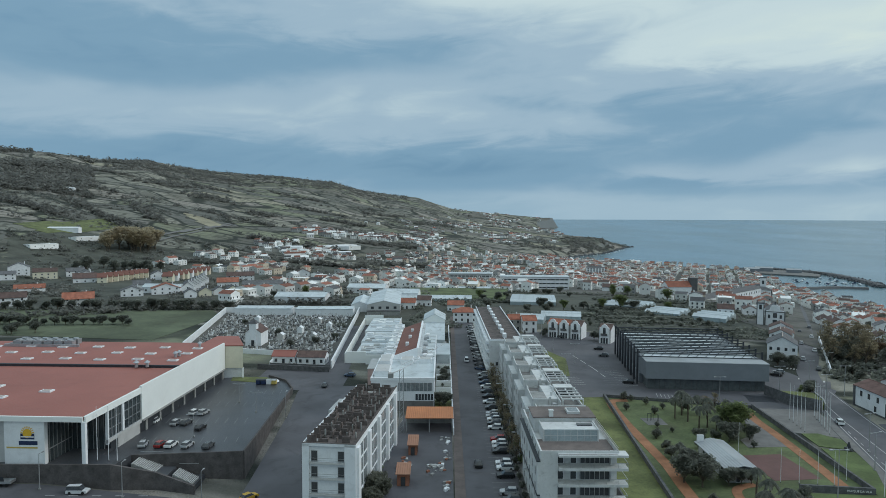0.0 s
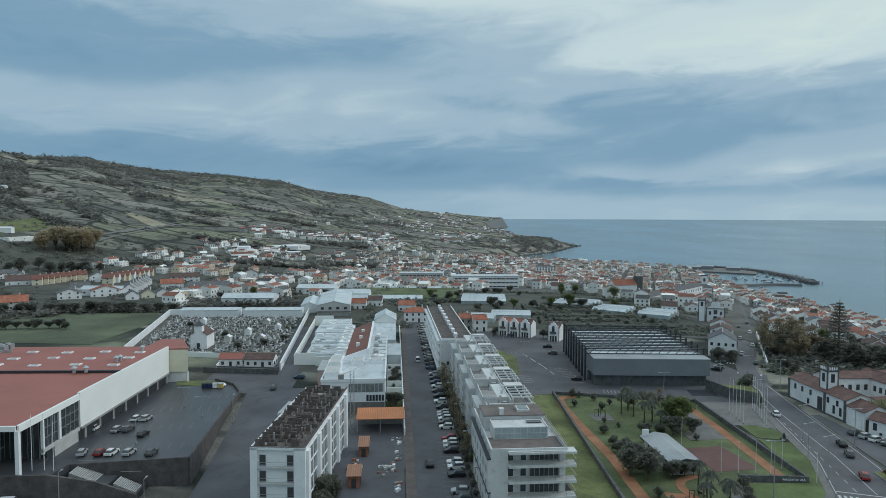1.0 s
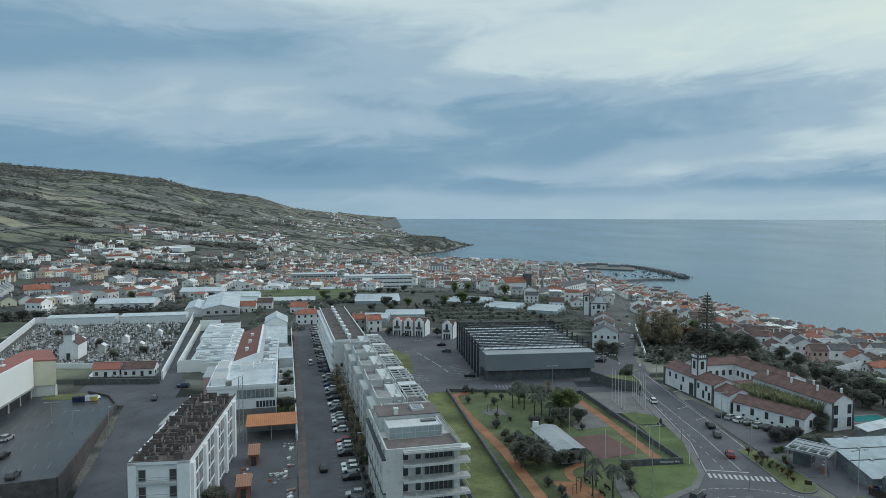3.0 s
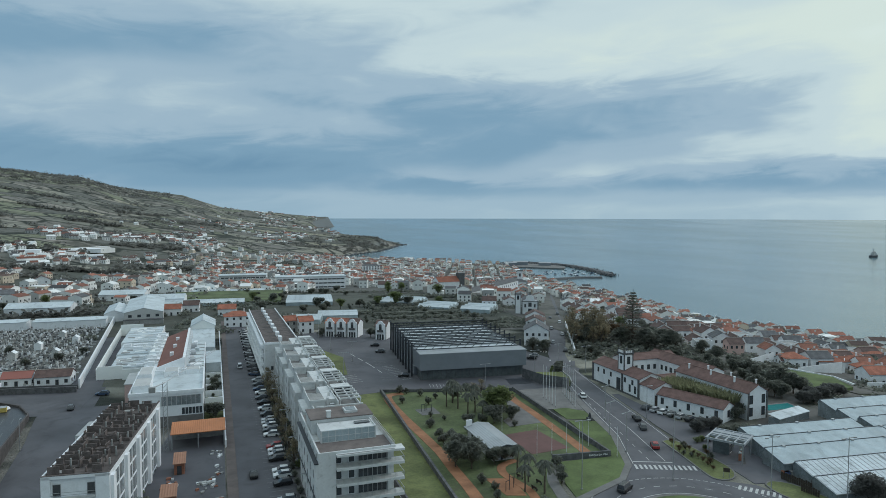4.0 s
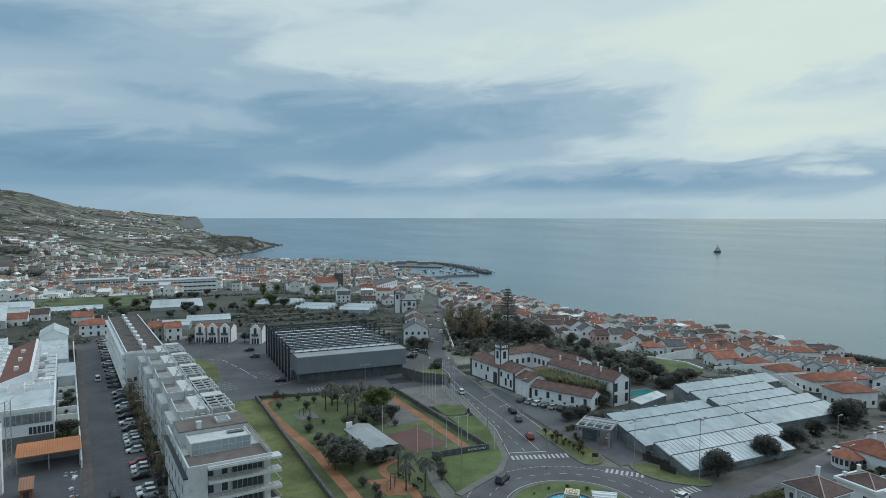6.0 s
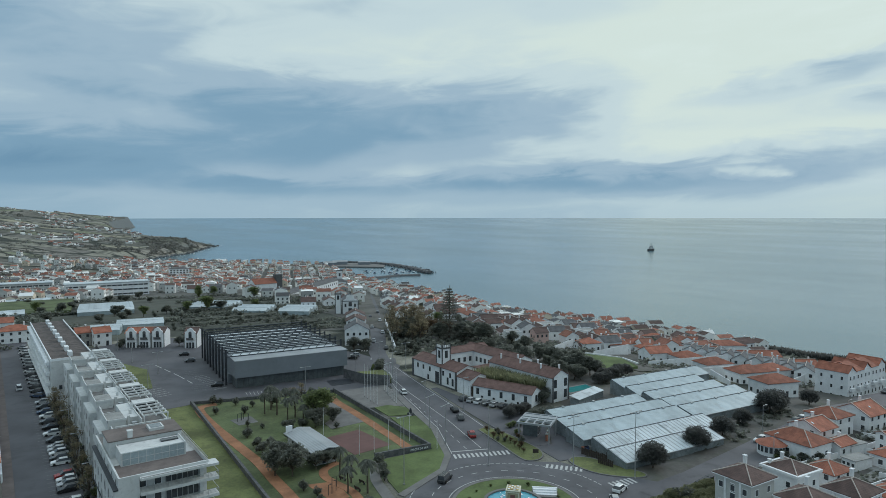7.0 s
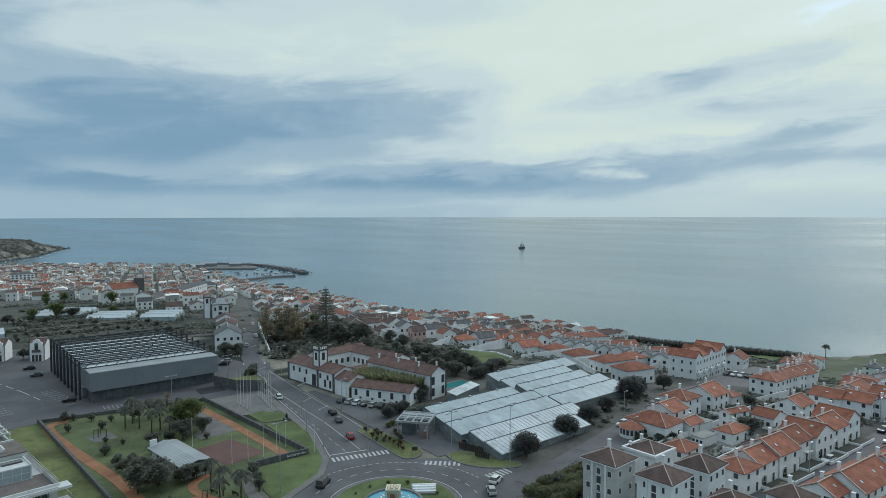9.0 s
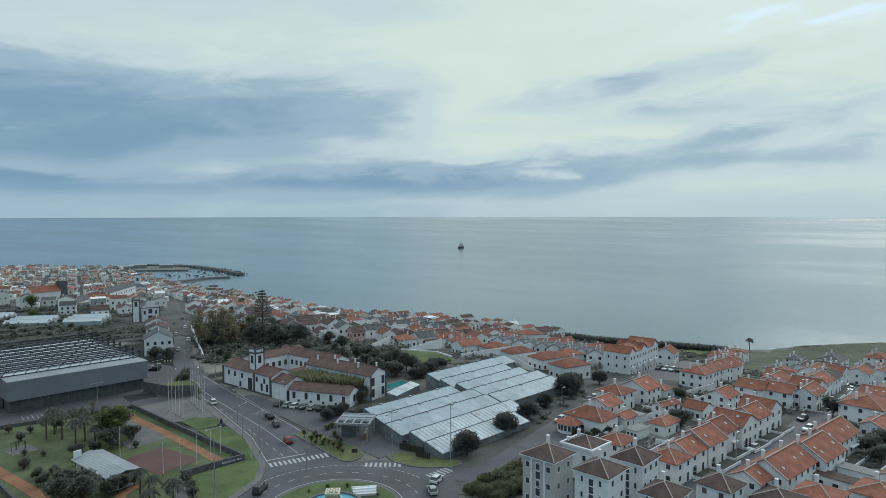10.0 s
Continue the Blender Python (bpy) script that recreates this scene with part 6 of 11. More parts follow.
def bush(seed, w, h, mat, label, name="shrub"):
    rng = random.Random(seed)
    t = thing(name, label, "shrub", pose(0, 0, 0))
    st, cr = MB(), MB()
    cs = []
    for k in range(7):
        a = k * 0.9
        p = (w * 0.3 * math.cos(a) * rng.random() * 1.3, w * 0.3 * math.sin(a) * rng.random() * 1.3, h * rng.uniform(0.4, 0.75))
        limb(st, (0, 0, -0.3), p, 0.06, 0.02, 5)
        cs.append((*p, h * rng.uniform(0.26, 0.4)))
    leaf_cloud(cr, rng, cs, 70, 0.2 * max(0.7, h / 2))
    part("stem", st, BARK, t)
    part("crown", cr, mat, t)
    return t


def round_tree(seed, h, spread, mat, label):
    """Clipped-looking evergreen whose crown hangs nearly to the ground."""
    rng = random.Random(seed)
    t = thing("tree", label, "tree", pose(0, 0, 0))
    tr, cr = MB(), MB()
    limb(tr, (0, 0, -0.6), (0.1, 0.0, h * 0.4), 0.26, 0.18, 8)
    cs = []
    for k in range(34):
        q = (k + 0.5) / 34
        zz = -0.75 + 1.7 * q
        a = k * 2.4 + rng.uniform(-0.2, 0.2)
        rr = math.sqrt(max(0.0, 1 - zz * zz)) * spread * rng.uniform(0.62, 0.80)
        c = (rr * math.cos(a), rr * math.sin(a), h * 0.57 + zz * h * 0.32 + rng.uniform(-0.2, 0.2))
        if k % 3 == 0:
            limb(tr, (0.1, 0.0, h * 0.35), c, 0.09, 0.03, 5)
        cs.append((*c, spread * rng.uniform(0.26, 0.38)))
    leaf_cloud(cr, rng, cs, 120, 0.30)
    leaf_cloud(cr, rng, [(0, 0, h * 0.6, spread * 0.6)], 700, 0.45)
    part("trunk", tr, BARK, t)
    part("crown", cr, mat, t)
    return t


FARAWAY = pose(-60, -160, 47)
TREE = {
    "dark": broad_tree(1, 8.0, 4.2, LEAF, "dense dark evergreen tree with a rounded crown"),
    "dark2": broad_tree(2, 6.0, 3.4, LEAF, "low spreading dark evergreen tree"),
    "green": broad_tree(3, 10.0, 4.6, LEAFM, "tall leafy tree with a green crown"),
    "russet": broad_tree(4, 9.0, 4.6, LEAFB, "russet-leaved tree thinning in autumn", 70, 0.34, "tree", 1.1, 0.3),
    "bare": broad_tree(5, 9.5, 4.2, OLIVE, "thin-leaved brownish tree with open branches", 34, 0.3, "tree", 1.0, 0.32),
    "olive": broad_tree(15, 14.0, 8.0, AUTUMN, "broad olive-brown tree with an autumn crown", 110, 0.7, "tree", 1.3, 0.2),
    "palm": palm_tree(6, 6.5, "slender palm with drooping fronds", LEAF),
    "tall_palm": palm_tree(9, 11.0, "tall lone palm at the cliff top", LEAF),
    "conifer": tiered_conifer(7, 24, "tall dark conifer with tiered branches"),
    "round": round_tree(17, 6.4, 3.9, NEARBLACK, "dense round-crowned dark evergreen tree by the road"),
    "yard": round_tree(18, 7.0, 3.6, LEAFG, "leafy grey-green tree in a builder's yard"),
    "verge": round_tree(19, 6.4, 3.9, REED, "overgrown grey-green roadside shrub"),
    "shrub": bush(8, 2.4, 2.0, LEAF, "rounded dark green shrub"),
    "shrub2": bush(9, 1.6, 1.3, LEAFM, "small rounded bright green shrub"),
    "topiary": bush(10, 1.5, 2.6, LEAF, "narrow clipped dark shrub"),
}
used = set()


def plant(kind, x, y, s=1.0, z=None, group=""):
    """First call moves the model itself, later ones copy it."""
    rng = random.Random(int(x * 31 + y * 17))
    m = pose(x, y, th(x, y) if z is None else z, 0, 0, rng.uniform(0, 360)) @ Matrix.Scale(s * rng.uniform(0.9, 1.1), 4)
    src = TREE[kind]
    if kind not in used:
        used.add(kind)
        src.matrix_basis = m
        ob = src
        PLANT_SCALE[kind] = m.to_scale().x
    else:
        ob = copy_thing(src, pose(0, 0, 0))
        ob.matrix_basis = m
    if group:
        ob["group"] = group
    return ob


PLANT_SCALE = {}
# park planting
for x, y, s in ((69, 181, 1.0), (69.5, 187, 1.05), (69.7, 174.5, 0.95), (72.5, 176, 1.0), (66.5, 184, 0.9), (75.5, 183.5, 0.85)):
    plant("palm", x, y, s, 47.1, "park palms")
for x, y, s in ((64.4, 131, 0.95), (64.5, 125.8, 1.0), (64.9, 119.2, 1.1), (61.5, 121.5, 0.8)):
    plant("palm", x, y, s, 47.1, "park palms")
plant("green", 76.5, 168, 1.0, 47.1)
plant("green", 78.5, 172, 0.7, 47.1)
plant("dark2", 80.5, 176, 0.9, 47.1)
plant("dark2", 73.5, 164.5, 0.8, 47.1)
plant("bare", 81, 192, 0.6, 47.1)
plant("bare", 77, 189, 0.55, 47.1)
for x, y, s in ((52.5, 139, 0.85), (55.5, 136.5, 0.8), (54.0, 142, 0.75), (57.5, 140.5, 0.7)):
    plant("dark", x, y, s, 47.1)
for x, y, s in ((61.5, 137.2, 0.75), (64.5, 137.8, 0.7), (66.8, 138.2, 0.65)):
    plant("dark2", x, y, s * 0.8, 47.1)
for x, y, s in ((54.5, 128, 1.1), (55.8, 124, 1.0), (54.5, 120, 1.1)):
    plant("shrub", x, y, s, 47.1)
for x, y in ((74, 130.2), (72.6, 126.5), (71, 122.7)):
    plant("topiary", x, y, 1.1, 47.1)
for x, y, s in ((55.6, 167, 1.3), (56.5, 168.5, 1.1), (57.1, 203, 1.4), (59, 201.5, 1.0), (62.4, 197.5, 1.2), (54.8, 191.8, 1.3), (66, 193, 1.0), (58.8, 176, 0.8), (61.5, 172, 0.8), (78, 160.5, 1.0)):
    plant("shrub", x, y, s, 47.1)
for x, y in ((55.5, 158.5), (54.8, 153.3), (57.6, 155.5), (56.2, 146.5)):
    plant("dark2", x, y, 0.42, 47.1)
for x, y, k, s in ((46.8, 104, "shrub", 1.5), (48, 112, "shrub", 1.2), (57, 112, "shrub", 1.5), (60, 108, "dark2", 0.7), (55, 106, "dark2", 0.7), (58.5, 146, "shrub", 1.4), (60, 150, "shrub", 1.2), (64, 160, "shrub", 1.3),
                   (66, 165, "dark2", 0.55), (62, 188, "shrub", 1.2), (71, 190, "dark2", 0.6), (74, 187, "palm", 0.85), (84, 190, "dark2", 0.6), (87, 188, "dark2", 0.5), (70, 165, "dark2", 0.5), (72, 169, "palm", 0.8), (77.5, 178, "palm", 0.8), (79.5, 166, "dark2", 0.6)):
    plant(k, x, y, s, 47.1)
# roadside trees by the greenhouses
for x, y, s in ((124.6, 93.4, 1.1), (143.5, 94.6, 0.95), (157.5, 96.4, 0.88), (170.5, 98.4, 0.85), (187, 99.6, 1.15), (193.5, 101.0, 1.0), (209, 99, 0.8)):
    plant("round", x, y, s * 0.88, None, "roadside trees")
# garden behind the convent
rng = random.Random(21)
for k in range(26):
    x, y = rng.uniform(165, 190), rng.uniform(158, 214)
    plant("dark" if k % 3 else "dark2", x, y, rng.uniform(0.65, 1.0))
for k in range(12):
    plant("round", 172 + k * 2.2, 152 + rng.uniform(-2, 2) + k * 0.5, 0.6)
plant("conifer", 176, 244, 1.05)
for x, y, s in ((163, 262, 1.15), (168, 256, 1.0), (164, 250, 0.95), (172, 270, 1.1), (176, 284, 0.85), (160, 256, 0.8), (181, 276, 0.9), (186, 292, 0.8), (192, 284, 0.8), (196, 300, 0.8), (170, 262, 1.2), (157, 246, 0.7), (160, 268, 1.1), (166, 280, 1.0), (156, 262, 0.9), (152, 252, 0.8)):
    plant("bare", x, y, s * 1.3)
for x, y, s in ((176, 262, 0.9), (181, 262, 0.95), (186, 258, 0.8), (182, 254, 0.8)):
    plant("russet", x, y, s)
for x, y, s in ((161, 264, 1.25), (166, 259, 1.3), (160, 257, 1.05), (169, 268, 1.2), (156, 255, 0.9), (172, 246, 1.0), (180, 238, 1.1), (186, 232, 1.15), (190, 240, 1.1), (184, 246, 1.0)):
    plant("dark", x, y, s)
for x, y, s in ((167, 254, 0.7), (173, 266, 0.6)):
    plant("olive", x, y, s)
for x, y, s in ((129, 249, 0.75), (133, 246, 0.7), (131, 252, 0.6), (136, 250, 0.55)):
    plant("dark", x, y, s)
for x, y, s in ((117.5, 212, 0.6), (119.5, 214.5, 0.5), (121, 217, 0.5)):
    plant("shrub2", x, y, s * 2.2)
for x, y, s in ((187, 262, 1.0), (192, 252, 0.95), (196, 240, 0.9), (185, 240, 0.9), (200, 228, 0.8), (150, 240, 0.6), (148, 233, 0.6), (146, 226, 0.5)):
    plant("dark", x, y, s)
for x, y, s in ((118.5, 208, 0.55), (121, 212, 0.6), (124, 217, 0.5)):
    plant("dark2", x, y, s)
plant("tall_palm", 400, 96, 1.0)
for x, y, s in ((340, 503, 1.6), (345, 508, 1.5), (330, 235, 1.0), (300, 225, 1.0), (310, 195, 1.0)):
    plant("palm", x, y, s)
# yard shrubs and street trees
for x, y, s in ((-13.5, 131, 0.75), (-14.3, 127.0, 0.6), (-12.6, 135, 0.45)):
    plant("yard", x, y, s * 1.1, 46.5)
for k in range(9):
    plant("bare", 17.2, 150 + k * 9.5, 0.7, 47.1, "street trees")
for k in range(7):
    plant("shrub2", 18.4, 150 + k * 11, 1.6, 47.1)
for k in range(22):
    plant("shrub", 16.9, 131 + k * 4.7, 0.8, 47.1, "hedge shrubs")
plant("dark2", 0.8, 196, 0.7, 47)
plant("topiary", -2.2, 181, 1.6, 47)
# estate gardens
rng = random.Random(33)
for x, y in ((133, 78), (139, 79.5), (124, 79), (206, 80), (212, 79), (203, 69), (208, 64), (222, 62), (226, 58), (246, 60), (188, 66), (176, 60), (201, 56), (198, 47), (215, 30), (150, 70), (162, 66), (245, 45), (238, 50)):
    plant("dark2" if rng.random() < 0.5 else "shrub", x, y, rng.uniform(0.5, 0.9))
for k in range(33):
    plant("verge", 108.0 + (k % 11) * 1.6 + rng.uniform(-0.6, 0.6), 80.0 - (k // 11) * 3.2 - (k % 11) * 0.1, rng.uniform(0.34, 0.5), 47, "overgrown verge shrubs")
for k in range(16):
    plant("shrub2" if k % 2 else "shrub", 113 + k * 1.15, 79.2 - k * 0.3 + rng.uniform(-2.5, 0.5), rng.uniform(1.0, 1.7), 47)
for k in range(7):
    plant("russet", 106.5 + k * 0.7, 117 + k * 2.4, 0.16, 47.2)
plant("dark", 141.2, 146.5, 0.62, 47)
plant("dark2", 139.5, 144.8, 0.6, 47)
for x, y in ((124.6, 141.5), (127.2, 141.0), (129.4, 141.6), (122.0, 140.2)):
    plant("round", x, y, 0.5, 47)
for k in range(9):
    plant("shrub2", 115 + k * 1.5 + rng.uniform(-0.5, 0.5), 131 + rng.uniform(-3, 4), 1.2, 47)
for k in range(6):
    plant("dark2", 126 + k * 1.3, 134 + rng.uniform(-1, 1), 0.5, 47)


def blades(name, label, spots, h, mat, rng, w=0.10):
    mb = MB()
    for (x, y, z) in spots:
        a = rng.uniform(0, 6.28)
        hh = h * rng.uniform(0.6, 1.2)
        dx, dy = math.cos(a) * w, math.sin(a) * w
        lx, ly = rng.uniform(-0.5, 0.5), rng.uniform(-0.5, 0.5)
        mb.add([(x - dx, y - dy, z), (x + dx, y + dy, z), (x + lx * hh * 0.4 + dx, y + ly * hh * 0.4 + dy, z + hh * 0.7), (x + lx * hh * 0.8, y + ly * hh * 0.8, z + hh)], [(0, 1, 2, 3)])
    ob = tagged(part(name, mb, mat), label, "plants", "", "stuff")
    return ob


rng = random.Random(8)
blades("reed_bed", "tall tan and green reeds filling a walled garden plot", [(lambda u, v: ((132.8 + (1 - v) * 6.8) * (1 - u) + 141.0 * u, 147.5 + v * 23.0, 47))(rng.random(), rng.random()) for _ in range(8000)], 6.3, REED, rng, 0.16)
sp = []
for _ in range(7000):
    q = rng.random()
    y = 70 + 150 * q
    x = float(np.interp(y, [c[0] for c in COAST], [c[1] for c in COAST])) - rng.uniform(14, 20)
    if 112 < y < 215:
        sp.append((x, y, th(x, y) - 0.2))
blades("reed_hedge", "dense dark reed hedge along the cliff top", sp, 3.8, NEARBLACK, rng, 0.4)

# ---- vehicles ----


def car_model(paint_name, col, label, kind="hatch"):
    paint = material(paint_name, col, 0.3, 0.1 if max(col) < 0.5 else 0.0, 0.04, 1.0, 6.0, 0, spec=0.6)
    c = thing("car" if kind != "van" else "van", label, "car", FARAWAY)
    L, Wd, H = (4.1, 1.72, 1.48) if kind == "hatch" else (4.6, 1.78, 1.8)
    l = L / 2
    body = [(-l, 0.32), (-l * 0.96, 0.24), (l * 0.96, 0.24), (l, 0.34), (l * 0.99, 0.62), (l * 0.93, 0.74), (l * 0.42, 0.90), (-l * 0.93, 0.93), (-l * 0.99, 0.75)]
    cab = [(l * 0.44, 0.885), (l * 0.10, H - 0.03), (-l * 0.72, H - 0.05), (-l * 0.93, 0.92)]
    if kind == "van":
        cab = [(l * 0.55, 0.885), (l * 0.30, H - 0.03), (-l * 0.93, H - 0.03), (-l * 0.95, 0.92)]
    mb = MB(pose(0, 0, 0, 0, 0, 90))
    w = Wd / 2
    n = len(body)
    pts = [(-w * 0.93, p[0], p[1]) for p in body] + [(-w, p[0] * 0.985, p[1]) for p in body] + [(w, p[0] * 0.985, p[1]) for p in body] + [(w * 0.93, p[0], p[1]) for p in body]
    f = [tuple(range(n - 1, -1, -1)), tuple(range(3 * n, 4 * n))]
    for k in range(3):
        f += [(k * n + i, k * n + (i + 1) % n, (k + 1) * n + (i + 1) % n, (k + 1) * n + i) for i in range(n)]
    part("body", MB().add(pts, f), paint, c)
    m = len(cab)
    pts = [(-(w * (0.93 if p[1] < 1 else 0.74)), p[0], p[1]) for p in cab] + [((w * (0.93 if p[1] < 1 else 0.74)), p[0], p[1]) for p in cab]
    part("cabin_glass", MB().add(pts, [tuple(range(m - 1, -1, -1)), tuple(range(m, 2 * m))] + [(i, (i + 1) % m, m + (i + 1) % m, m + i) for i in range(m)]), GLASS, c)
    part("roof", MB().add([(-w * 0.72, cab[1][0], H - 0.03), (w * 0.72, cab[1][0], H - 0.03), (w * 0.72, cab[2][0], H - 0.05), (-w * 0.72, cab[2][0], H - 0.05),
                           (-w * 0.62, cab[1][0] - 0.1, H + 0.03), (w * 0.62, cab[1][0] - 0.1, H + 0.03), (w * 0.62, cab[2][0] + 0.1, H + 0.01), (-w * 0.62, cab[2][0] + 0.1, H + 0.01)],
                          [(3, 2, 1, 0), (4, 5, 6, 7), (0, 1, 5, 4), (1, 2, 6, 5), (2, 3, 7, 6), (3, 0, 4, 7)]), paint, c)
    for sx in (-1, 1):
        for sy in (-0.62, 0.62):
            part("wheel", MB(pose(sx * (w - 0.19), l * sy, 0.31, 0, 90 * sx, 0)).cyl(0, 0, 0, 0.2, 0.31, 0.31, 12), TYRE, c)
    return c


CARS = {
    "white": car_model("white_paint", (0.72, 0.73, 0.73), "white hatchback car on dark asphalt"),
    "silver": car_model("silver_paint", (0.42, 0.43, 0.44), "silver-grey hatchback car on asphalt"),
    "black": car_model("black_paint", (0.02, 0.02, 0.022), "black hatchback car on dark asphalt"),
    "grey": car_model("dark_grey_paint", (0.09, 0.095, 0.10), "dark grey hatchback car on asphalt"),
    "blue": car_model("blue_paint", (0.05, 0.08, 0.14), "dark blue hatchback car on asphalt"),
    "red": car_model("red_paint", (0.30, 0.03, 0.028), "bright red hatchback car on asphalt"),
    "yellow": car_model("yellow_paint", (0.60, 0.36, 0.04), "yellow hatchback car on the road"),
    "van": car_model("van_paint", (0.62, 0.63, 0.64), "pale grey van on the road", "van"),
    "dvan": car_model("dark_van_paint", (0.035, 0.037, 0.04), "black tall estate car on asphalt", "van"),
}
used_cars = set()


def car(kind, x, y, ang=0, z=47.08, group="", tilt=0):
    m = pose(x, y, z, tilt, 0, ang)
    if kind not in used_cars:
        used_cars.add(kind)
        CARS[kind].matrix_basis = m
        ob = CARS[kind]
    else:
        ob = copy_thing(CARS[kind], m)
    if group:
        ob["group"] = group
    return ob


for kind, x, y, a in (("silver", -74, 158.5, 10), ("red", -69.5, 158.3, -12), ("white", -67, 158.2, -8), ("silver", -62.9, 158, -8), ("grey", -57.6, 157.5, -5), ("silver", -72.6, 175.3, -12),
                      ("grey", -70, 175.3, -12), ("black", -64.6, 171, -8), ("white", -71.1, 184.5, -14), ("silver", -68.6, 184.5, -12), ("white", -79.2, 177, 0), ("grey", -79.0, 192, 0)):
    car(kind, x, y, a, 48.07, "cars in the supermarket car park")
rng = random.Random(4)
ys = [112, 115, 118.5, 121.5, 126, 129.3, 133, 141.8, 146.2, 149, 156.5, 159.5, 162.4, 165.3, 174.5, 178, 181.7, 184.6, 187.2, 193, 199, 205, 211, 217, 222, 228, 234]
kinds = ["grey", "white", "black", "silver", "grey", "black", "silver", "black", "white", "white", "black", "silver", "white", "red", "white", "grey", "white", "silver", "silver", "grey", "white", "black", "grey", "white", "blue", "grey", "silver"]
for y, k in zip(ys, kinds):
    car(k, 13.9 + 0.006 * (y - 110) + rng.uniform(-0.25, 0.25), y, 90 + rng.uniform(-4, 4), 47.08, "cars parked along the street")
for k in range(15):
    car(rng.choice(["white", "grey", "silver", "black", "silver", "blue", "white"]), 14.0 - 0.002 * k + rng.uniform(-0.2, 0.2), 243 + k * 6.6, 55 + rng.uniform(-5, 5), 47.08, "cars parked along the street")
car("black", 8.3, 148.5, 0)
car("van", 9.5, 257, 0)
car("yellow", -43.4, 143.2, -40, th(-43.4, 143.2) + 0.3)
car("van", -79.5, 139.2, -88, th(-80, 139) + 0.2)
tk = thing("flatbed_truck", "small flatbed truck with a dark cab and pale bed", "truck", pose(-97.5, 140.6, th(-97, 140) + 0.2, 0, 0, 2))
part("bed", MB().box(-0.9, -1.0, 0.75, 3.0, 1.0, 0.9), METAL, tk, "pale metal bed")
for a in ((-0.9, -1.0, 3.0, -0.94), (-0.9, 0.94, 3.0, 1.0), (2.94, -0.94, 3.0, 0.94), (-0.9, -0.94, -0.84, 0.94)):
    part("dropside", MB().box(a[0], a[1], 0.901, a[2], a[3], 1.3), METAL, tk)
cab = part("cab", MB(pose(0, 0, 0, 0, 0, 90)).extr([(-0.95, 0.45), (0.95, 0.45), (0.95, 1.25), (0.75, 2.0), (-0.75, 2.0), (-0.95, 1.25)], 0, 0.01).box(-0.95, 1.0, 0.45, 0.95, 2.7, 1.25).box(-0.85, 1.0, 1.25, 0.85, 2.2, 2.0), DSTEEL, tk, "dark painted cab")
part("windscreen", MB(pose(0, 0, 0, 0, 0, 90)).add([(-0.8, 2.62, 1.27), (0.8, 2.62, 1.27), (0.75, 2.22, 1.95), (-0.75, 2.22, 1.95)], [(3, 2, 1, 0)]), GLASS, cab)
for wx in (-1.9, 2.0):
    for wy in (-0.9, 0.72):
        part("wheel", MB(pose(wx, wy, 0.38, -90)).cyl(0, 0, 0, 0.2, 0.38, 0.38, 14), TYRE, tk)
car("black", -102, 140.4, 90, th(-102, 140) + 0.2)
car("grey", -40, 218, 5, th(-40, 218) + 0.2)
car("blue", -33.5, 232, 80, 47.15)
for k, x, y, a in (("black", 67.5, 280, 70), ("grey", 66.4, 266.5, 70), ("black", 64.3, 223.2, 75), ("grey", 56, 308, 40), ("silver", 124, 238, 60), ("black", 121, 234, 50)):
    car(k, x, y, a, 47.12)
car("white", 110.9, 179.4, -18, 47.1)
car("grey", 110.1, 147.4, -28, 47.1)
car("black", 113.0, 154.2, -20, 47.14)
car("red", 104.0, 134.3, -28, 47.1)
for k, x, y in (("silver", 124.8, 159.0), ("white", 125.6, 156.4), ("grey", 126.6, 153.8), ("silver", 127.6, 151.2), ("black", 128.6, 148.6), ("white", 129.5, 146.0), ("grey", 123.8, 161.8)):
    car(k, x - 1.6, y, -72, 47.14, "cars before the convent")
car("dvan", 81.7, 115.1, -58, 47.1)
car("silver", 103.6, 86.8, -40, 47.1)
car("white", 108.6, 89.6, -75, 47.1)
car("white", 161.5, 88.4, 88, th(161.5, 88.4) + 0.15)
car("white", 187.5, 91.0, 88, th(187, 91) + 0.15)
car("grey", 183.5, 90.8, 88, th(183, 91) + 0.15)
for k in range(6):
    car(["grey", "white", "white", "black", "silver", "white"][k], 254.0 + k * 0.35, 94.6 - k * 2.5, 82, th(240, 92) + 0.37, "cars parked beside the flats")
for k in range(7):
    u = k / 7
    x, y = 139 + 62 * u + 2.6, 243 + 118 * u
    car(rng.choice(["white", "grey", "silver", "black"]), x + (-5.4 if k % 2 else 0), y, -28, th(x, y) + 0.16, "cars along the town street")

# planting in the small plots beside the works, and weeds along the yard
rng = random.Random(58)
for k in range(14):
    plant(rng.choice(["shrub", "shrub2", "dark2"]), rng.uniform(-1.6, 1.8), 196 + k * 3.6, rng.uniform(0.4, 0.8), 47.3)
for k in range(10):
    plant("shrub2", -15.2 + 0.12 * k + rng.uniform(-0.4, 0.4), 138 + k * 2.6, rng.uniform(0.8, 1.5), 47)

import collections

# ---- housing estate ----
ORL = "white rendered house with a faded orange tiled roof"
BRL = "pale rendered block of flats with a brown hipped roof"


def at(x, y, ang, dx, dy):
    a = radians(ang)
    return x + dx * math.cos(a) - dy * math.sin(a), y + dx * math.sin(a) + dy * math.cos(a)


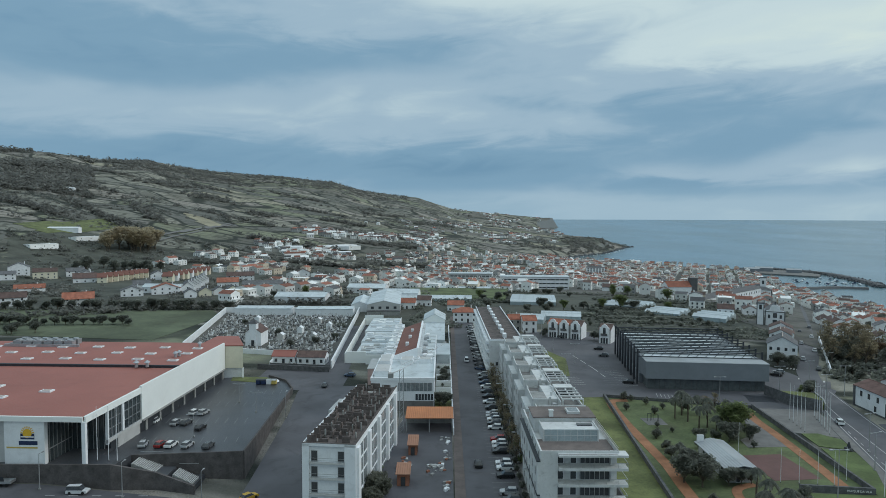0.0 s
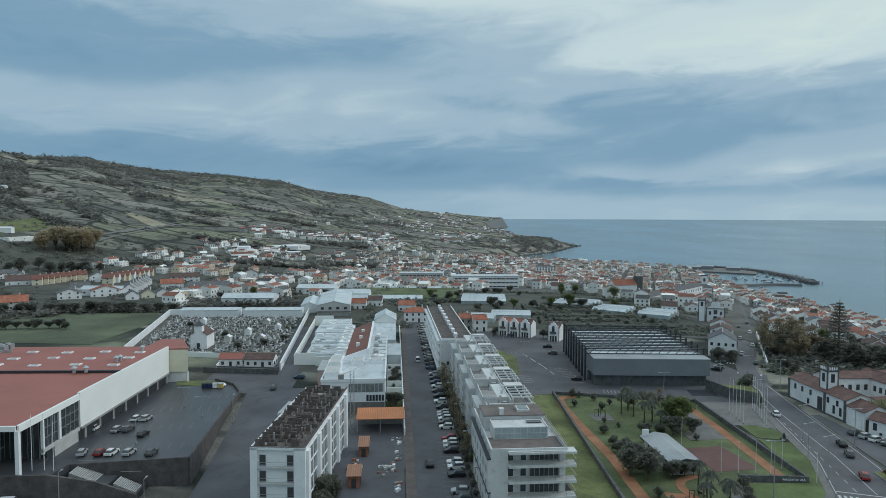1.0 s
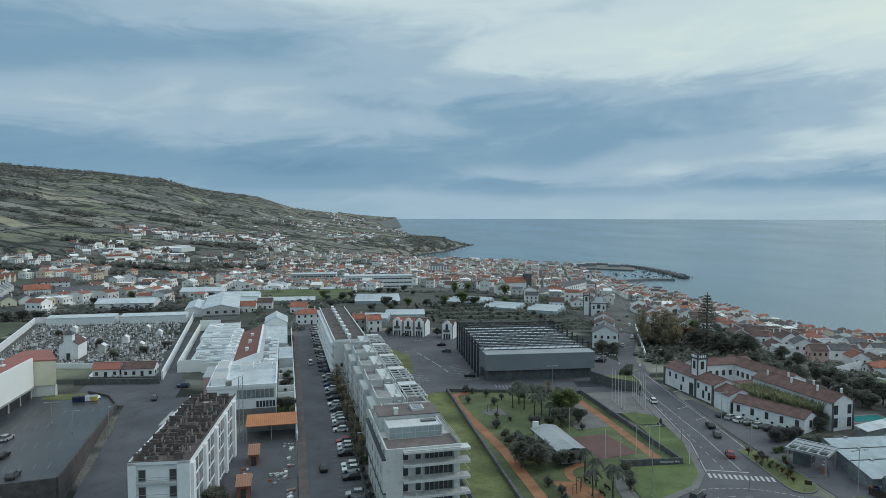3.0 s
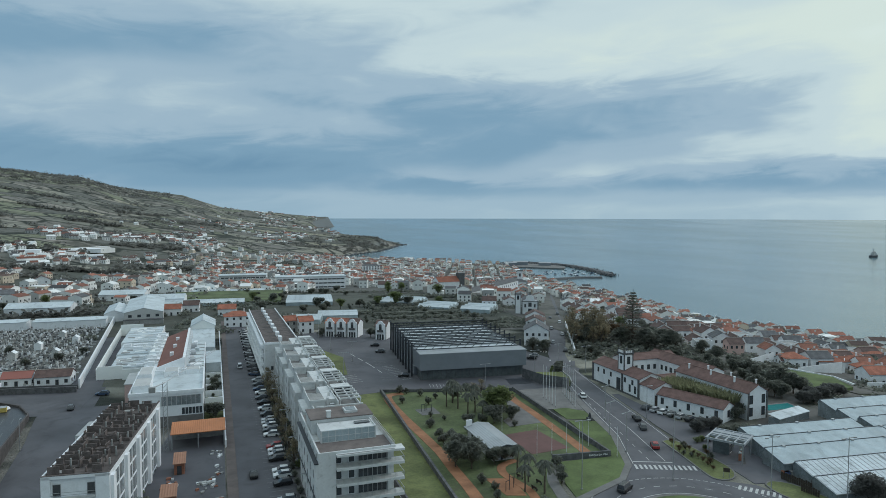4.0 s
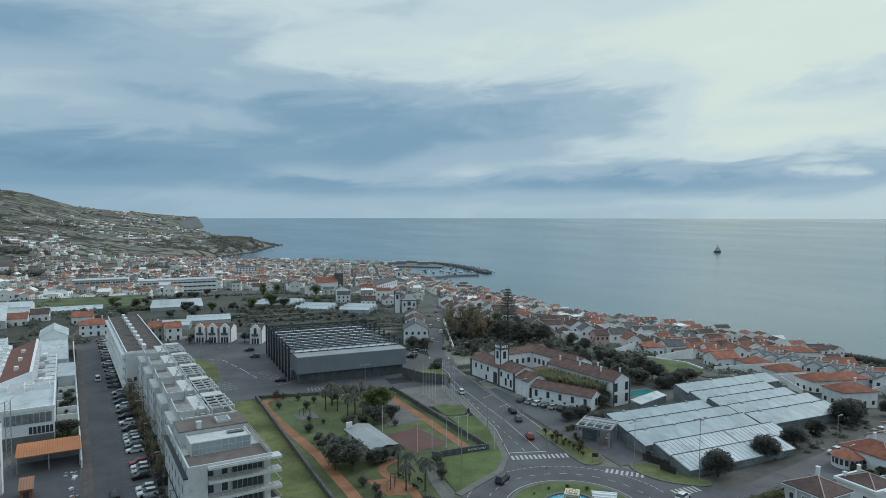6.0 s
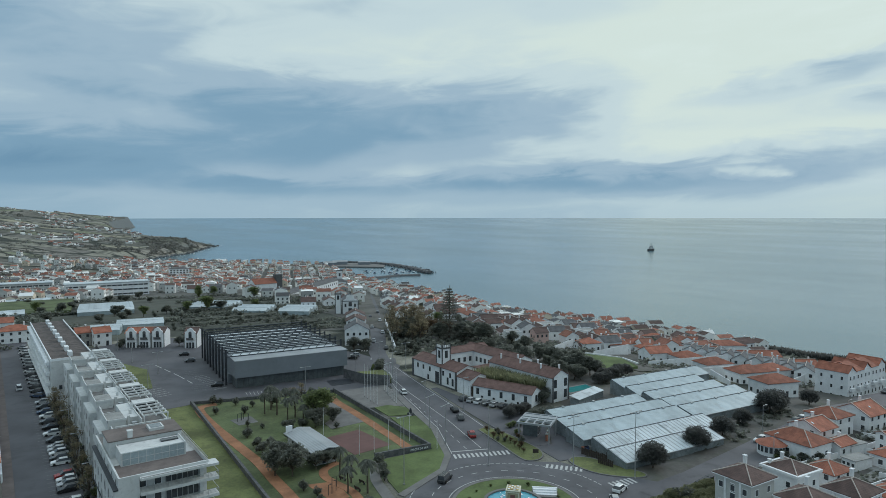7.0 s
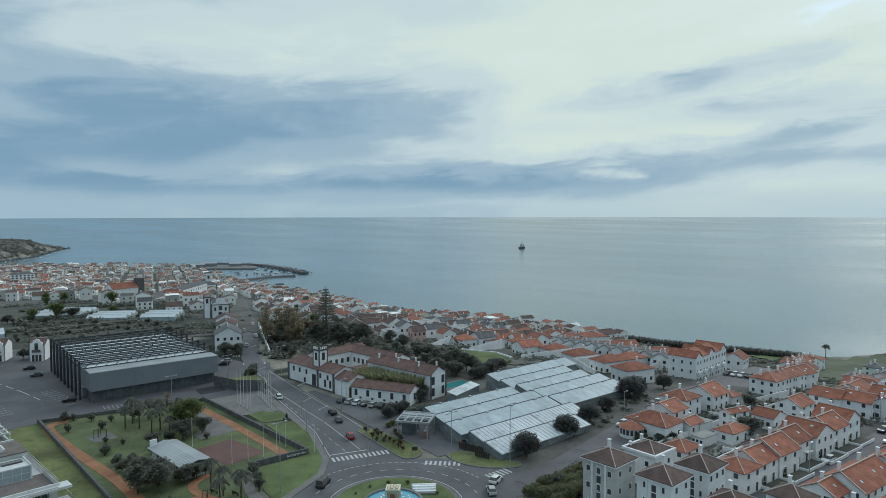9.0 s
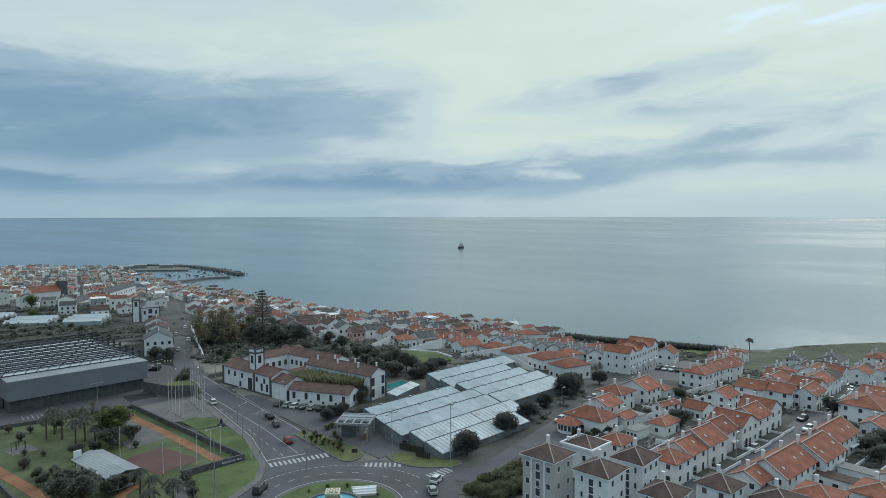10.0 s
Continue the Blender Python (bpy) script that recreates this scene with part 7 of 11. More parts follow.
for (x, y, w, d, h, wm, lab) in ((114.6, 65.9, 7.0, 7.2, 10.0, GREYW, "grey rendered three-storey flats with a brown hipped roof"), (116.2, 55.4, 7.0, 7.0, 9.0, WHITE, "pale blue-white three-storey flats with a brown hipped roof"),
                                 (126.5, 52.6, 7.2, 6.4, 9.0, WHITE2, BRL), (120.5, 44.5, 7.0, 6.5, 6.0, WHITE2, BRL)):
    house(x, y, -4, w, d, h, "hip", 2.0, TERRAD, wm, lab, 3, chim=1, name="apartment_house", group="blocks of flats", step=2.4, faces="flr", frame_mat=WHITE, verge=True)
for ob in [o for o in bpy.data.objects if o.get("group") == "blocks of flats"]:
    hh = max(v[2] for c in ob.children if c.name.startswith("wall") for v in c.bound_box)
    ww = max(v[0] for c in ob.children if c.name.startswith("wall") for v in c.bound_box)
    dd = max(v[1] for c in ob.children if c.name.startswith("wall") for v in c.bound_box)
    sg = part("stair_glazing", MB().box(-ww - 0.05, -0.45, 0.4, -ww + 0.02, 0.45, hh - 0.9), GLASS, ob, "tall narrow stair window")
    for q in range(6):
        part("glazing_bar", MB().box(-ww - 0.1, -0.5, 0.6 + q * (hh - 1.6) / 5, -ww - 0.051, 0.5, 0.78 + q * (hh - 1.6) / 5), WHITE, sg)
    for yy in (-dd * 0.42, dd * 0.42):
        part("pilaster", MB().box(-ww - 0.12, yy - 0.2, -2, -ww - 0.005, yy + 0.2, hh - 0.1), WHITE2, ob)
    part("eave", MB().box(-ww - 0.5, -dd - 0.5, hh - 0.12, ww + 0.5, dd + 0.5, hh - 0.01), WHITE, ob)
h3 = house(132.2, 66.3, -6, 7.2, 7.4, 7.0, "hip", 1.9, TERRAD, WHITE, "white house with a white rim round its brown hipped roof", 2, chim=0, name="house", frame_mat=WHITE, verge=True)
rim = MB()
for a in ((-4.05, -4.15, 4.05, -3.65), (-4.05, 3.65, 4.05, 4.15), (-4.05, -3.65, -3.55, 3.65), (3.55, -3.65, 4.05, 3.65)):
    rim.box(a[0], a[1], 6.9, a[2], a[3], 7.42)
part("roof_rim", rim, WHITE, h3, "wide white rendered rim")
chimney(h3, 1.2, 2.6, 7.2, 9.2)
chimney(h3, -2.6, 2.8, 7.0, 8.4)
# each house: x, y, turn, width, depth, wall height, roof, ridge, rise, tiles
LANE_HOUSES = (
    (144.6, 64.6, -6, 6.6, 6.0, 5.2, "hip", "x", 1.7, TERRA), (161.2, 79.0, -6, 8.4, 11.4, 3.9, "hip", "x", 2.3, TERRA), (170.6, 80.0, -6, 7.4, 8.0, 5.0, "gable", "x", 1.7, TERRA),
    (184.0, 82.2, -6, 8.0, 8.4, 5.4, "hip", "x", 2.0, TERRA), (168.8, 73.2, -6, 6.5, 4.6, 2.9, "gable", "x", 1.0, TERRA), (195.6, 79.2, -6, 9.0, 9.2, 5.2, "gable", "x", 2.4, TERRA),
    (204.0, 75.6, -6, 5.6, 5.0, 3.2, "hip", "x", 1.2, TERRA),
)
CLIFF_ROW = (
    (234.0, 73.5, -8, 9.6, 9.0, 6.0, "hip", "x", 2.0, TERRA), (243.5, 73.5, -8, 9.0, 8.0, 5.8, "hip", "x", 2.0, TERRA), (254, 73.5, -10, 9, 8, 6.0, "gable", "x", 2.0, TERRA),
    (265.5, 73.5, -14, 10, 9, 6.2, "gable", "x", 2.2, TERRA), (277, 77, -14, 10, 9, 6.2, "hip", "x", 2.2, TERRA), (290, 79, -14, 10, 9, 6.0, "gable", "x", 2.0, TERRA),
    (303, 82, -14, 10, 9, 6.0, "gable", "y", 2.0, TERRA), (318, 89, -10, 10, 9, 6.0, "gable", "x", 2.0, TERRA), (333, 93, -10, 10, 9, 6.0, "gable", "y", 2.0, TERRA), (348, 95, -10, 11, 9, 6.0, "gable", "x", 2.2, TERRA), (363, 96, -10, 11, 9, 6.0, "gable", "y", 2.2, TERRA), (379, 98, -10, 11, 10, 6.0, "hip", "x", 2.2, TERRA),
)
CORNER_ROW = (
    (220.6, 52.5, -6, 8.0, 8.4, 5.4, "gable", "y", 1.8, TERRA), (221.4, 44.4, -6, 8.4, 7.6, 5.4, "gable", "y", 1.8, TERRA), (224.0, 37.8, -6, 10.0, 6.8, 5.4, "gable", "x", 2.0, TERRA),
    (231, 50, -6, 8.0, 8.0, 4.6, "hip", "x", 1.8, TERRA), (236.5, 40.2, -6, 9.0, 8.2, 5.8, "gable", "y", 2.0, TERRA), (242, 50.5, -6, 9.0, 8.0, 5.0, "gable", "x", 1.8, TERRA),
    (250.5, 39.6, -6, 9, 8, 6.0, "gable", "x", 2.0, TERRA), (256, 52, -8, 9, 8, 5.4, "gable", "y", 2.0, TERRA),
)
LOWER_ROW = (
    (264, 39.0, -6, 9, 8, 6.0, "hip", "x", 2.0, TERRAD), (277, 40.5, -6, 9, 8, 6, "hip", "x", 2.0, TERRAD), (288, 46, -8, 10, 9, 6, "gable", "x", 2.2, TERRA),
    (302, 41, -8, 10, 8, 6, "gable", "y", 2.0, TERRA), (271, 54, -8, 9, 8, 5.0, "hip", "x", 2.0, TERRA), (289, 59, -8, 9, 8, 5, "hip", "x", 1.6, GREYTILE),
    (312, 54, -8, 10, 9, 5.0, "gable", "x", 2.0, TERRAD),
)
STREET_ROW = (
    (141.2, 51.0, -9, 7.0, 7.0, 5.4, "hip", "x", 1.9, TERRA), (148.8, 50.4, -10, 7.6, 7.4, 5.4, "gable", "x", 2.0, TERRA), (157.0, 49.2, -10, 8.6, 8.6, 5.8, "gable", "x", 2.4, TERRA),
    (165.8, 48.6, -10, 8.6, 7.6, 5.8, "gable", "x", 2.2, TERRA), (174.8, 46.6, -10, 9.0, 8.6, 6.0, "gable", "y", 2.2, TERRA), (183.6, 45.0, -10, 8.6, 7.8, 5.8, "gable", "x", 2.2, TERRA),
    (192.0, 44.2, -10, 7.6, 8.4, 6.0, "gable", "y", 2.2, TERRA),
)
YARD_HOUSES = (
    (204.0, 57.4, -8, 8.4, 7.0, 4.2, "gable", "x", 1.9, TERRA), (181.4, 66.0, -20, 7.5, 3.4, 4.6, "gable", "x", 0.6, TERRA), (188.6, 59.6, -8, 6.5, 6.0, 3.4, "gable", "y", 1.4, TERRA),
    (170.5, 62.6, -8, 8.0, 5.0, 3.0, "hip", "x", 1.4, TERRA), (132.4, 37.9, -10, 6.0, 6.6, 5.8, "hip", "x", 2.0, TERRAD), (141.2, 34.6, -10, 5.6, 6.4, 4.8, "gable", "x", 1.7, TERRA),
)
SOUTH_ROW = (
    (151.6, 31.2, -11, 15.0, 8.8, 5.4, "gable", "x", 2.7, TERRA), (165.2, 27.4, -11, 11.6, 9.6, 5.4, "gable", "x", 2.8, TERRA), (179.4, 26.2, -11, 15.0, 8.0, 5.4, "gable", "x", 2.6, TERRA),
    (218.6, 21.6, -12, 14.0, 11.0, 5.8, "hip", "x", 2.4, TERRA), (203.0, 18.5, -12, 9, 6, 3.2, "gable", "x", 1.4, TERRA), (233.5, 20, -10, 11, 10, 6.0, "gable", "y", 2.2, TERRA),
    (247, 18, -10, 11, 10, 6.0, "gable", "x", 2.2, TERRA),
)
SOUTH_YARDS = (
    (136.4, 28.4, -11, 7.6, 7.0, 3.8, "hip", "x", 1.7, TERRAD), (143.6, 22.6, -11, 7.4, 7.4, 3.8, "hip", "x", 1.7, TERRA), (151.6, 13.4, -11, 9, 8, 3.9, "hip", "x", 1.8, TERRA),
    (164, 9.5, -11, 9, 8, 4.2, "gable", "x", 1.8, TERRA),
)
CLIFF_EDGE = (
    (330, 47, -10, 11, 9, 5.6, "gable", "y", 2.2, TERRAD), (346, 36, -10, 12, 9, 5.4, "gable", "x", 2.2, TERRAD), (362, 50, -12, 12, 9, 4.8, "hip", "x", 2.0, GREYTILE),
    (331, 27, -10, 11, 9, 6.0, "gable", "x", 2.2, TERRA), (352, 18, -8, 12, 9, 5.6, "gable", "x", 2.2, TERRAD), (376, 30, -12, 14, 10, 5.6, "gable", "x", 2.4, TERRA),
    (318, 34, -8, 9, 8, 6, "gable", "x", 2.0, TERRA), (188, 6, -11, 10, 8, 4.4, "gable", "x", 1.8, TERRA), (404, 55, -8, 15, 11, 5.0, "hip", "x", 2.6, GREYTILE),
    (432, 37, -8, 14, 11, 5.4, "hip", "x", 2.6, TERRA), (386, 70, -8, 10, 9, 4.6, "hip", "x", 2.0, GREYTILE),
)
for (x, y, ang, w, d, h, rf, ridge, rise, rm) in LANE_HOUSES + CLIFF_ROW + CORNER_ROW + LOWER_ROW + STREET_ROW + YARD_HOUSES + SOUTH_ROW + SOUTH_YARDS + CLIFF_EDGE:
    lab = ORL if rm is TERRA else ("white house with a grey tiled roof" if rm is GREYTILE else "white rendered house with a weathered brown tiled roof")
    h = h * 0.92 if h > 5 else h
    hs = house(x, y, ang, w, d, h, rf, rise, rm, WHITE2, lab, 2 if h > 4.0 else 1, ridge, 1 + (w > 9), group="estate houses", step=2.9 if x < 250 else 4.4, faces="fl", verge=True, frame_mat=WHITE, winw=1.1)
    if x > 300:
        continue
    hr = random.Random(int(x * 7 + y * 3))
    if rf == "gable" and h > 4.3:
        k, e = (rise / (d / 2), d) if ridge == "x" else (rise / (w / 2), w)
        for j in range(1 if w < 10 else 3):
            u, f = hr.uniform(-0.36, 0.36), hr.uniform(0.16, 0.34)
            lift_z = h + rise - k * e * f + 0.16
            a = math.degrees(math.atan(k))
            m = pose(w * u, -d * f, lift_z, a) if ridge == "x" else pose(-w * f, d * u, lift_z, 0, -a)
            part("rooflight", MB(m).box(-0.24, -0.34, 0.0, 0.24, 0.34, 0.1), WHITESHEET, hs)
    if h > 4.7 and y < 56 and not 140 < x < 146:
        # dark timber colour on the back stands in for shade inside the porch
        part("porch_arch", arch_opening(1.9, 2.5), [WHITE2, WOODD], hs, "white arch round a dark panel painted as porch shade", pose(-w * 0.27, -d / 2, 0))
        part("front_wall", MB().box(-w / 2, -d / 2 - 3.4, -1, w / 2, -d / 2 - 3.2, 0.8).box(-w / 2, -d / 2 - 3.2, -1, -w / 2 + 0.2, -d / 2 - 0.01, 0.8), WHITE2, hs)
        part("front_garden", MB().box(-w / 2 + 0.25, -d / 2 - 3.15, -1, w / 2, -d / 2 - 0.05, 0.32), BEDS, hs, "small planted front garden")
        if w > 8.4 and hr.random() < 0.6:
            b = part("balcony", MB().box(w * 0.12, -d / 2 - 0.9, h * 0.48, w * 0.40, -d / 2 - 0.01, h * 0.48 + 0.14), WHITE2, hs)
            part("rail", MB().box(w * 0.12, -d / 2 - 0.9, h * 0.48 + 0.85, w * 0.40, -d / 2 - 0.85, h * 0.48 + 0.93), METAL, b)
# rounded bay room with its window band
bay = thing("bay_room", "curved white bay room with a low orange tiled roof", "house", pose(155.8, 82.6, 47))
part("wall", MB().cyl(0, 0, -1, 2.6, 3.2, n=20), WHITE, bay)
part("roof", MB().cyl(0, 0, 2.62, 4.0, 3.6, 0.3, n=20), TERRA, bay)
for k in range(9):
    a = radians(150 + k * 19)
    part("window", MB(pose(3.2 * math.cos(a), 3.2 * math.sin(a), 1.0, 0, 0, math.degrees(a))).box(-0.05, -0.34, 0, 0.05, 0.34, 1.3), GLASS, bay)
# back-yard sheds
for (x, y, w, d, h, mat, lab) in ((157.6, 21.2, 3.6, 8.6, 2.7, TERRAD, "long low shed with a brown tiled roof"), (164.2, 18.2, 3.4, 7.4, 3.0, CONCRETE, "long low shed with a grey sheet roof"), (172.6, 71.6, 5.4, 3.6, 2.5, CONCRETE, "low white outbuilding with a flat roof"), (163.0, 66.6, 6.0, 3.2, 2.4, CONCRETE, "low white outbuilding with a flat roof")):
    o = thing("shed", lab, "shed", pose(x, y, th(x, y), 0, 0, -11), "back-yard sheds")
    part("wall", MB().box(-w / 2, -d / 2, -1, w / 2, d / 2, h), WHITE2, o)
    part("roof", MB().extr([(-d / 2 - 0.2, h), (d / 2 + 0.2, h + 0.02), (d / 2 + 0.2, h + 0.16), (-d / 2 - 0.2, h + 0.14)], -w / 2 - 0.25, w / 2 + 0.25), mat, o)
    for k in range(3):
        win(o, -w / 2, -d / 2 + d * (k + 0.5) / 3, 0.9, min(1.3, d * 0.26), 0.9, -90, WHITE)
for kind, x, y, a in (("white", 170.6, 40.8, 78), ("white", 195.6, 33.0, 76), ("white", 224.5, 31.6, 84), ("grey", 239.5, 33.9, 84), ("white", 280.0, 32.8, 86), ("black", 205.0, 36.0, 78)):
    car(kind, x, y, a, th(x, y) + 0.2, "cars in the estate street")
for k in range(9):
    plant("topiary" if k % 3 else "shrub2", 153.2 + 0.75 * k, 80.0 - 0.95 * k + 0.8 * math.sin(k), 1.0, 47)
for (x, y, sc) in ((186, 18, 0.8), (192, 16, 0.9), (180, 15.5, 0.7), (199, 24.5, 0.6), (198.5, 41.5, 0.55), (206, 70.5, 0.6), (191, 70, 0.6), (226, 60, 0.55)):
    plant("dark2", x, y, sc, th(x, y) - 0.3)
# garden walls of the estate
random.seed(3)
for (x0, y0, x1, y1) in ((150, 74, 166, 71.6), (140, 60.5, 174, 56.5), (176, 56, 200, 52.5), (172, 70.5, 200, 68), (199, 66, 200.5, 50), (174, 70, 174.8, 57), (206, 72, 228, 66), (186, 75, 187, 68), (160, 61, 160.6, 56), (168, 15.5, 204, 9), (170, 20, 171, 12), (205, 65, 216, 63)):
    d = Vector((x1 - x0, y1 - y0)).normalized()
    n = Vector((-d.y, d.x)) * 0.2
    zz = min(th(x0, y0), th(x1, y1))
    zm = max(th(x0, y0), th(x1, y1))
    struct("garden_wall", MB().prism([(x0, y0), (x1, y1), (x1 + n.x, y1 + n.y), (x0 + n.x, y0 + n.y)], zz - 1, zm + 1.5), WHITE2, "low white rendered garden wall", "wall")
for (px, py, w, d) in ((172, 64, 16, 8), (190, 53, 14, 7), (160, 60, 8, 7), (208, 57, 14, 9), (205, 25, 14, 8)):
    slab("yard", [(px - w / 2, py - d / 2), (px + w / 2, py - d / 2), (px + w / 2, py + d / 2), (px - w / 2, py + d / 2)], CONCRETE, "grey concrete back yard", 0.25, th(px, py), "yard", 2.0)
# flats near the cliff
F = thing("apartment_house", "tall white block of flats with orange gabled roofs", "flats", pose(240, 101, th(250, 105) - 0.5, 0, 0, -2))
part("wall", MB().box(0, 0, -2, 27, 11, 10), WHITE2, F)
for k in range(5):
    part("roof", MB(pose(2.7 + k * 5.4, 5.5, 10)).add(*(lambda q: (q.v, q.f))(gable_roof(5.2, 11, 0, 2.0, 0.3, 0.16, "x" if k % 2 else "y"))), TERRA, F)
    part("gable", MB(pose(2.7 + k * 5.4, 5.5, 10)).add(*(lambda q: (q.v, q.f))(gable_walls(5.0, 10.6, 0, 1.9, 0.5, "x" if k % 2 else "y"))), WHITE2, F)
    for q in range(3):
        win(F, 1.6 + k * 5.4, 0, 0.8 + q * 3.2, 1.0, 1.4, 0, WHITE)
        win(F, 4.0 + k * 5.4, 0, 0.8 + q * 3.2, 1.0, 1.4, 0, WHITE)
    part("balcony", MB().box(0.8 + k * 5.4, -1.0, 3.6, 3.6 + k * 5.4, -0.01, 4.6), WHITE2, F)
for q in range(3):
    for k in range(3):
        win(F, 0, 2 + k * 3.4, 0.8 + q * 3.2, 0.9, 1.3, -90, WHITE)
slab("road", [(212, 84), (236, 83), (275, 78), (275, 92), (240, 98.5), (214, 96)], ASPHALT2, "asphalt parking court before the flats", 0.35, th(240, 92), "car park", 3.0)
hs = house(298, 107, 5, 9, 8, 7.0, "gable", 2.4, TERRA, WHITE, "modern white cliff-top house with an orange roof", 2, "x", 1, group="estate houses")
house(305, 118, 5, 8, 7, 4, "flat", 0, CONCRETE, WHITE, "white flat-roofed house in the town", 1, "x", 0, group="estate houses")
# hedges and shrubs in the estate gardens
taken = [(o.matrix_basis.translation.x, o.matrix_basis.translation.y) for o in bpy.data.objects if o.get("group") in ("estate houses", "blocks of flats")]
grng = random.Random(44)
gspots = []
for k in range(2600):
    x, y = grng.uniform(138, 330), grng.uniform(2, 100)
    if min(math.hypot(x - a, y - b) for a, b in taken) < 6.6 or noise.noise((x / 14, y / 14, 5.0)) < -0.05:
        continue
    if abs(y - np.interp(x, [134, 148, 170, 197, 225, 262, 320], [46.5, 43.8, 40, 35.2, 31.8, 31.5, 28])) < 5 or abs(y - np.interp(x, [112, 145, 180, 215, 255, 300], [82, 84.3, 87, 90.5, 89, 84])) < 7 or (210 < x < 278 and 78 < y < 100):
        continue
    gspots.append((x, y, th(x, y) - 0.2, grng.uniform(0.8, 2.2)))
# rows behind the greenhouses
for k in range(9):
    u = k / 8
    x, y = 283 - 26 * u, 189 - 66 * u
    hs = house(x, y, -68, 7.4, 9.5, 5.6, "gable", 2.2, GREYTILE, WHITE2, "white terraced house with a grey gabled roof", 2, "y", 1, group="grey-roofed terrace", step=2.6, winw=1.1)
    part("dormer", MB(pose(-1.6, -1.0, 6.4)).box(-1.3, -1.4, 0, 1.1, 1.2, 1.7), WHITE2, hs)
    part("dormer_roof", MB(pose(-1.6, -1.0, 8.1)).box(-1.5, -1.6, 0, 1.3, 1.3, 0.16), GREYTILE, hs)
    win(hs, -2.9, -1.0, 6.7, 1.2, 1.1, -90, WOODD)
for (x, y, w, d, h) in ((268, 228, 13, 9, 4.5), (278, 219, 11, 9, 4.2), (262, 200, 9, 7, 4.0), (298, 214, 12, 9, 4.4), (306, 196, 12, 9, 4.4), (247, 206, 11, 8, 4.4), (243, 181, 11, 9, 4.6), (248, 169, 11, 9, 4.4), (238, 150, 12, 9, 4.4), (250, 133, 11, 9, 4.6), (229, 131, 12, 9, 4.5), (214, 113, 12, 9, 5.0), (318, 176, 20, 11, 5.5), (296, 158, 10, 8, 5), (312, 150, 10, 8, 4.6),
                        (345, 235, 14, 9, 5), (352, 215, 20, 12, 6), (335, 250, 12, 8, 5), (232, 210, 9, 8, 4), (246, 212, 9, 8, 4.2)):
    house(x, y, -20 if x < 300 else -35, w, d, h, "hip" if (int(x) % 3) else "gable", 2.2, TERRA, WHITE2, ORL, 1, "x", 1, group="estate houses", step=3.0, faces="flr")
slab("lawn", [(186, 160), (208, 163), (214, 176), (208, 190), (190, 180)], GRASS, "green lawn behind a white wall", 0.5, 45.5, "lawn", 4.0)
strip([(208, 162.5), (215, 176), (209, 191)], 0.5, WHITE2, "garden_wall", "white rendered garden wall", 2.6, "wall")
P = thing("swimming_pool", "turquoise swimming pool beside the old convent", "pool", pose(155.5, 148.5, 47))
part("water", MB().prism([(0, 0), (10.5, -0.5), (11.5, 4), (1, 4.5)], -0.5, 0.22), POOLW, P)
part("surround", MB().prism([(-1, -1), (11.5, -1.5), (12.6, 5), (0, 5.5)], -0.6, 0.15), PAVE, P)

# ---- the town: street blocks of small houses ----
rng = random.Random(77)


def town_house(seed, w, d, h, roof, rise, rmat, wmat, label, ridge="x", floors=2):
    ob = house(-60, -160, 0, w, d, h, roof, rise, rmat, wmat, label, floors, ridge, seed % 2, group="town houses", z=47, faces="", frame_mat=WOODD)
    n = 3
    for c, y, a in (("f", -d / 2, 0),):
        for k in range(n):
            win(ob, -w / 2 + w * (k + 0.5) / n, y, h * 0.58 if floors == 2 else 1.0, 1.0, 1.3, a, WOODD)
    for yy in (-d * 0.22, d * 0.22):
        win(ob, -w / 2, yy, h * 0.5, 1.0, 1.3, -90, WOODD)
    return ob


TOWN = []
for k, (w, d, h, roof, rise, rm, wm, ridge, lab) in enumerate((
        (8, 8, 5.2, "gable", 2.2, TERRAT, WHITE2, "x", "white town house with an orange tiled roof"), (9.5, 8, 5.6, "gable", 2.3, TERRAD, WHITE2, "x", "white town house with a weathered brown roof"),
        (7, 9, 5.4, "gable", 2.0, TERRAD, WHITE2, "y", "white gable-fronted town house with a brown roof"), (8, 9, 6.0, "gable", 2.2, GREYTILE, WHITE2, "y", "white gable-fronted town house with a grey roof"),
        (9, 7.5, 3.4, "gable", 2.0, TERRAD, WHITE2, "x", "low white cottage with a brown roof"), (10, 8, 5.6, "hip", 2.2, TERRAT, WHITE2, "x", "white town house with an orange hipped roof"),
        (8, 8, 5.8, "flat", 0, CONCRETE, WHITE2, "x", "white flat-roofed town house"), (8.5, 8, 5.2, "gable", 2.2, GREYTILE, GREYW, "x", "grey rendered town house with a grey roof"),
        (8, 7.5, 5.0, "gable", 2.2, TERRAD, CREAM, "x", "cream town house with a brown roof"), (11, 8, 3.6, "gable", 2.0, TERRAD, WHITE2, "x", "long low white house with a brown roof"),
        (7.5, 7.5, 5.6, "gable", 2.0, TERRAD, PINKW, "x", "rose-painted town house with a brown roof"), (8, 7.5, 5.4, "gable", 2.0, TERRAT, WHITE2, "y", "white gable-fronted house with an orange roof"))):
    TOWN.append(town_house(k, w, d, h, roof, rise, rm, wm, lab, ridge, 1 if h < 4 else 2))
WEIGHT = [2, 5, 5, 4, 3, 1, 3, 2, 1, 2, 1, 2]
town_used = set()
farmb = MB()


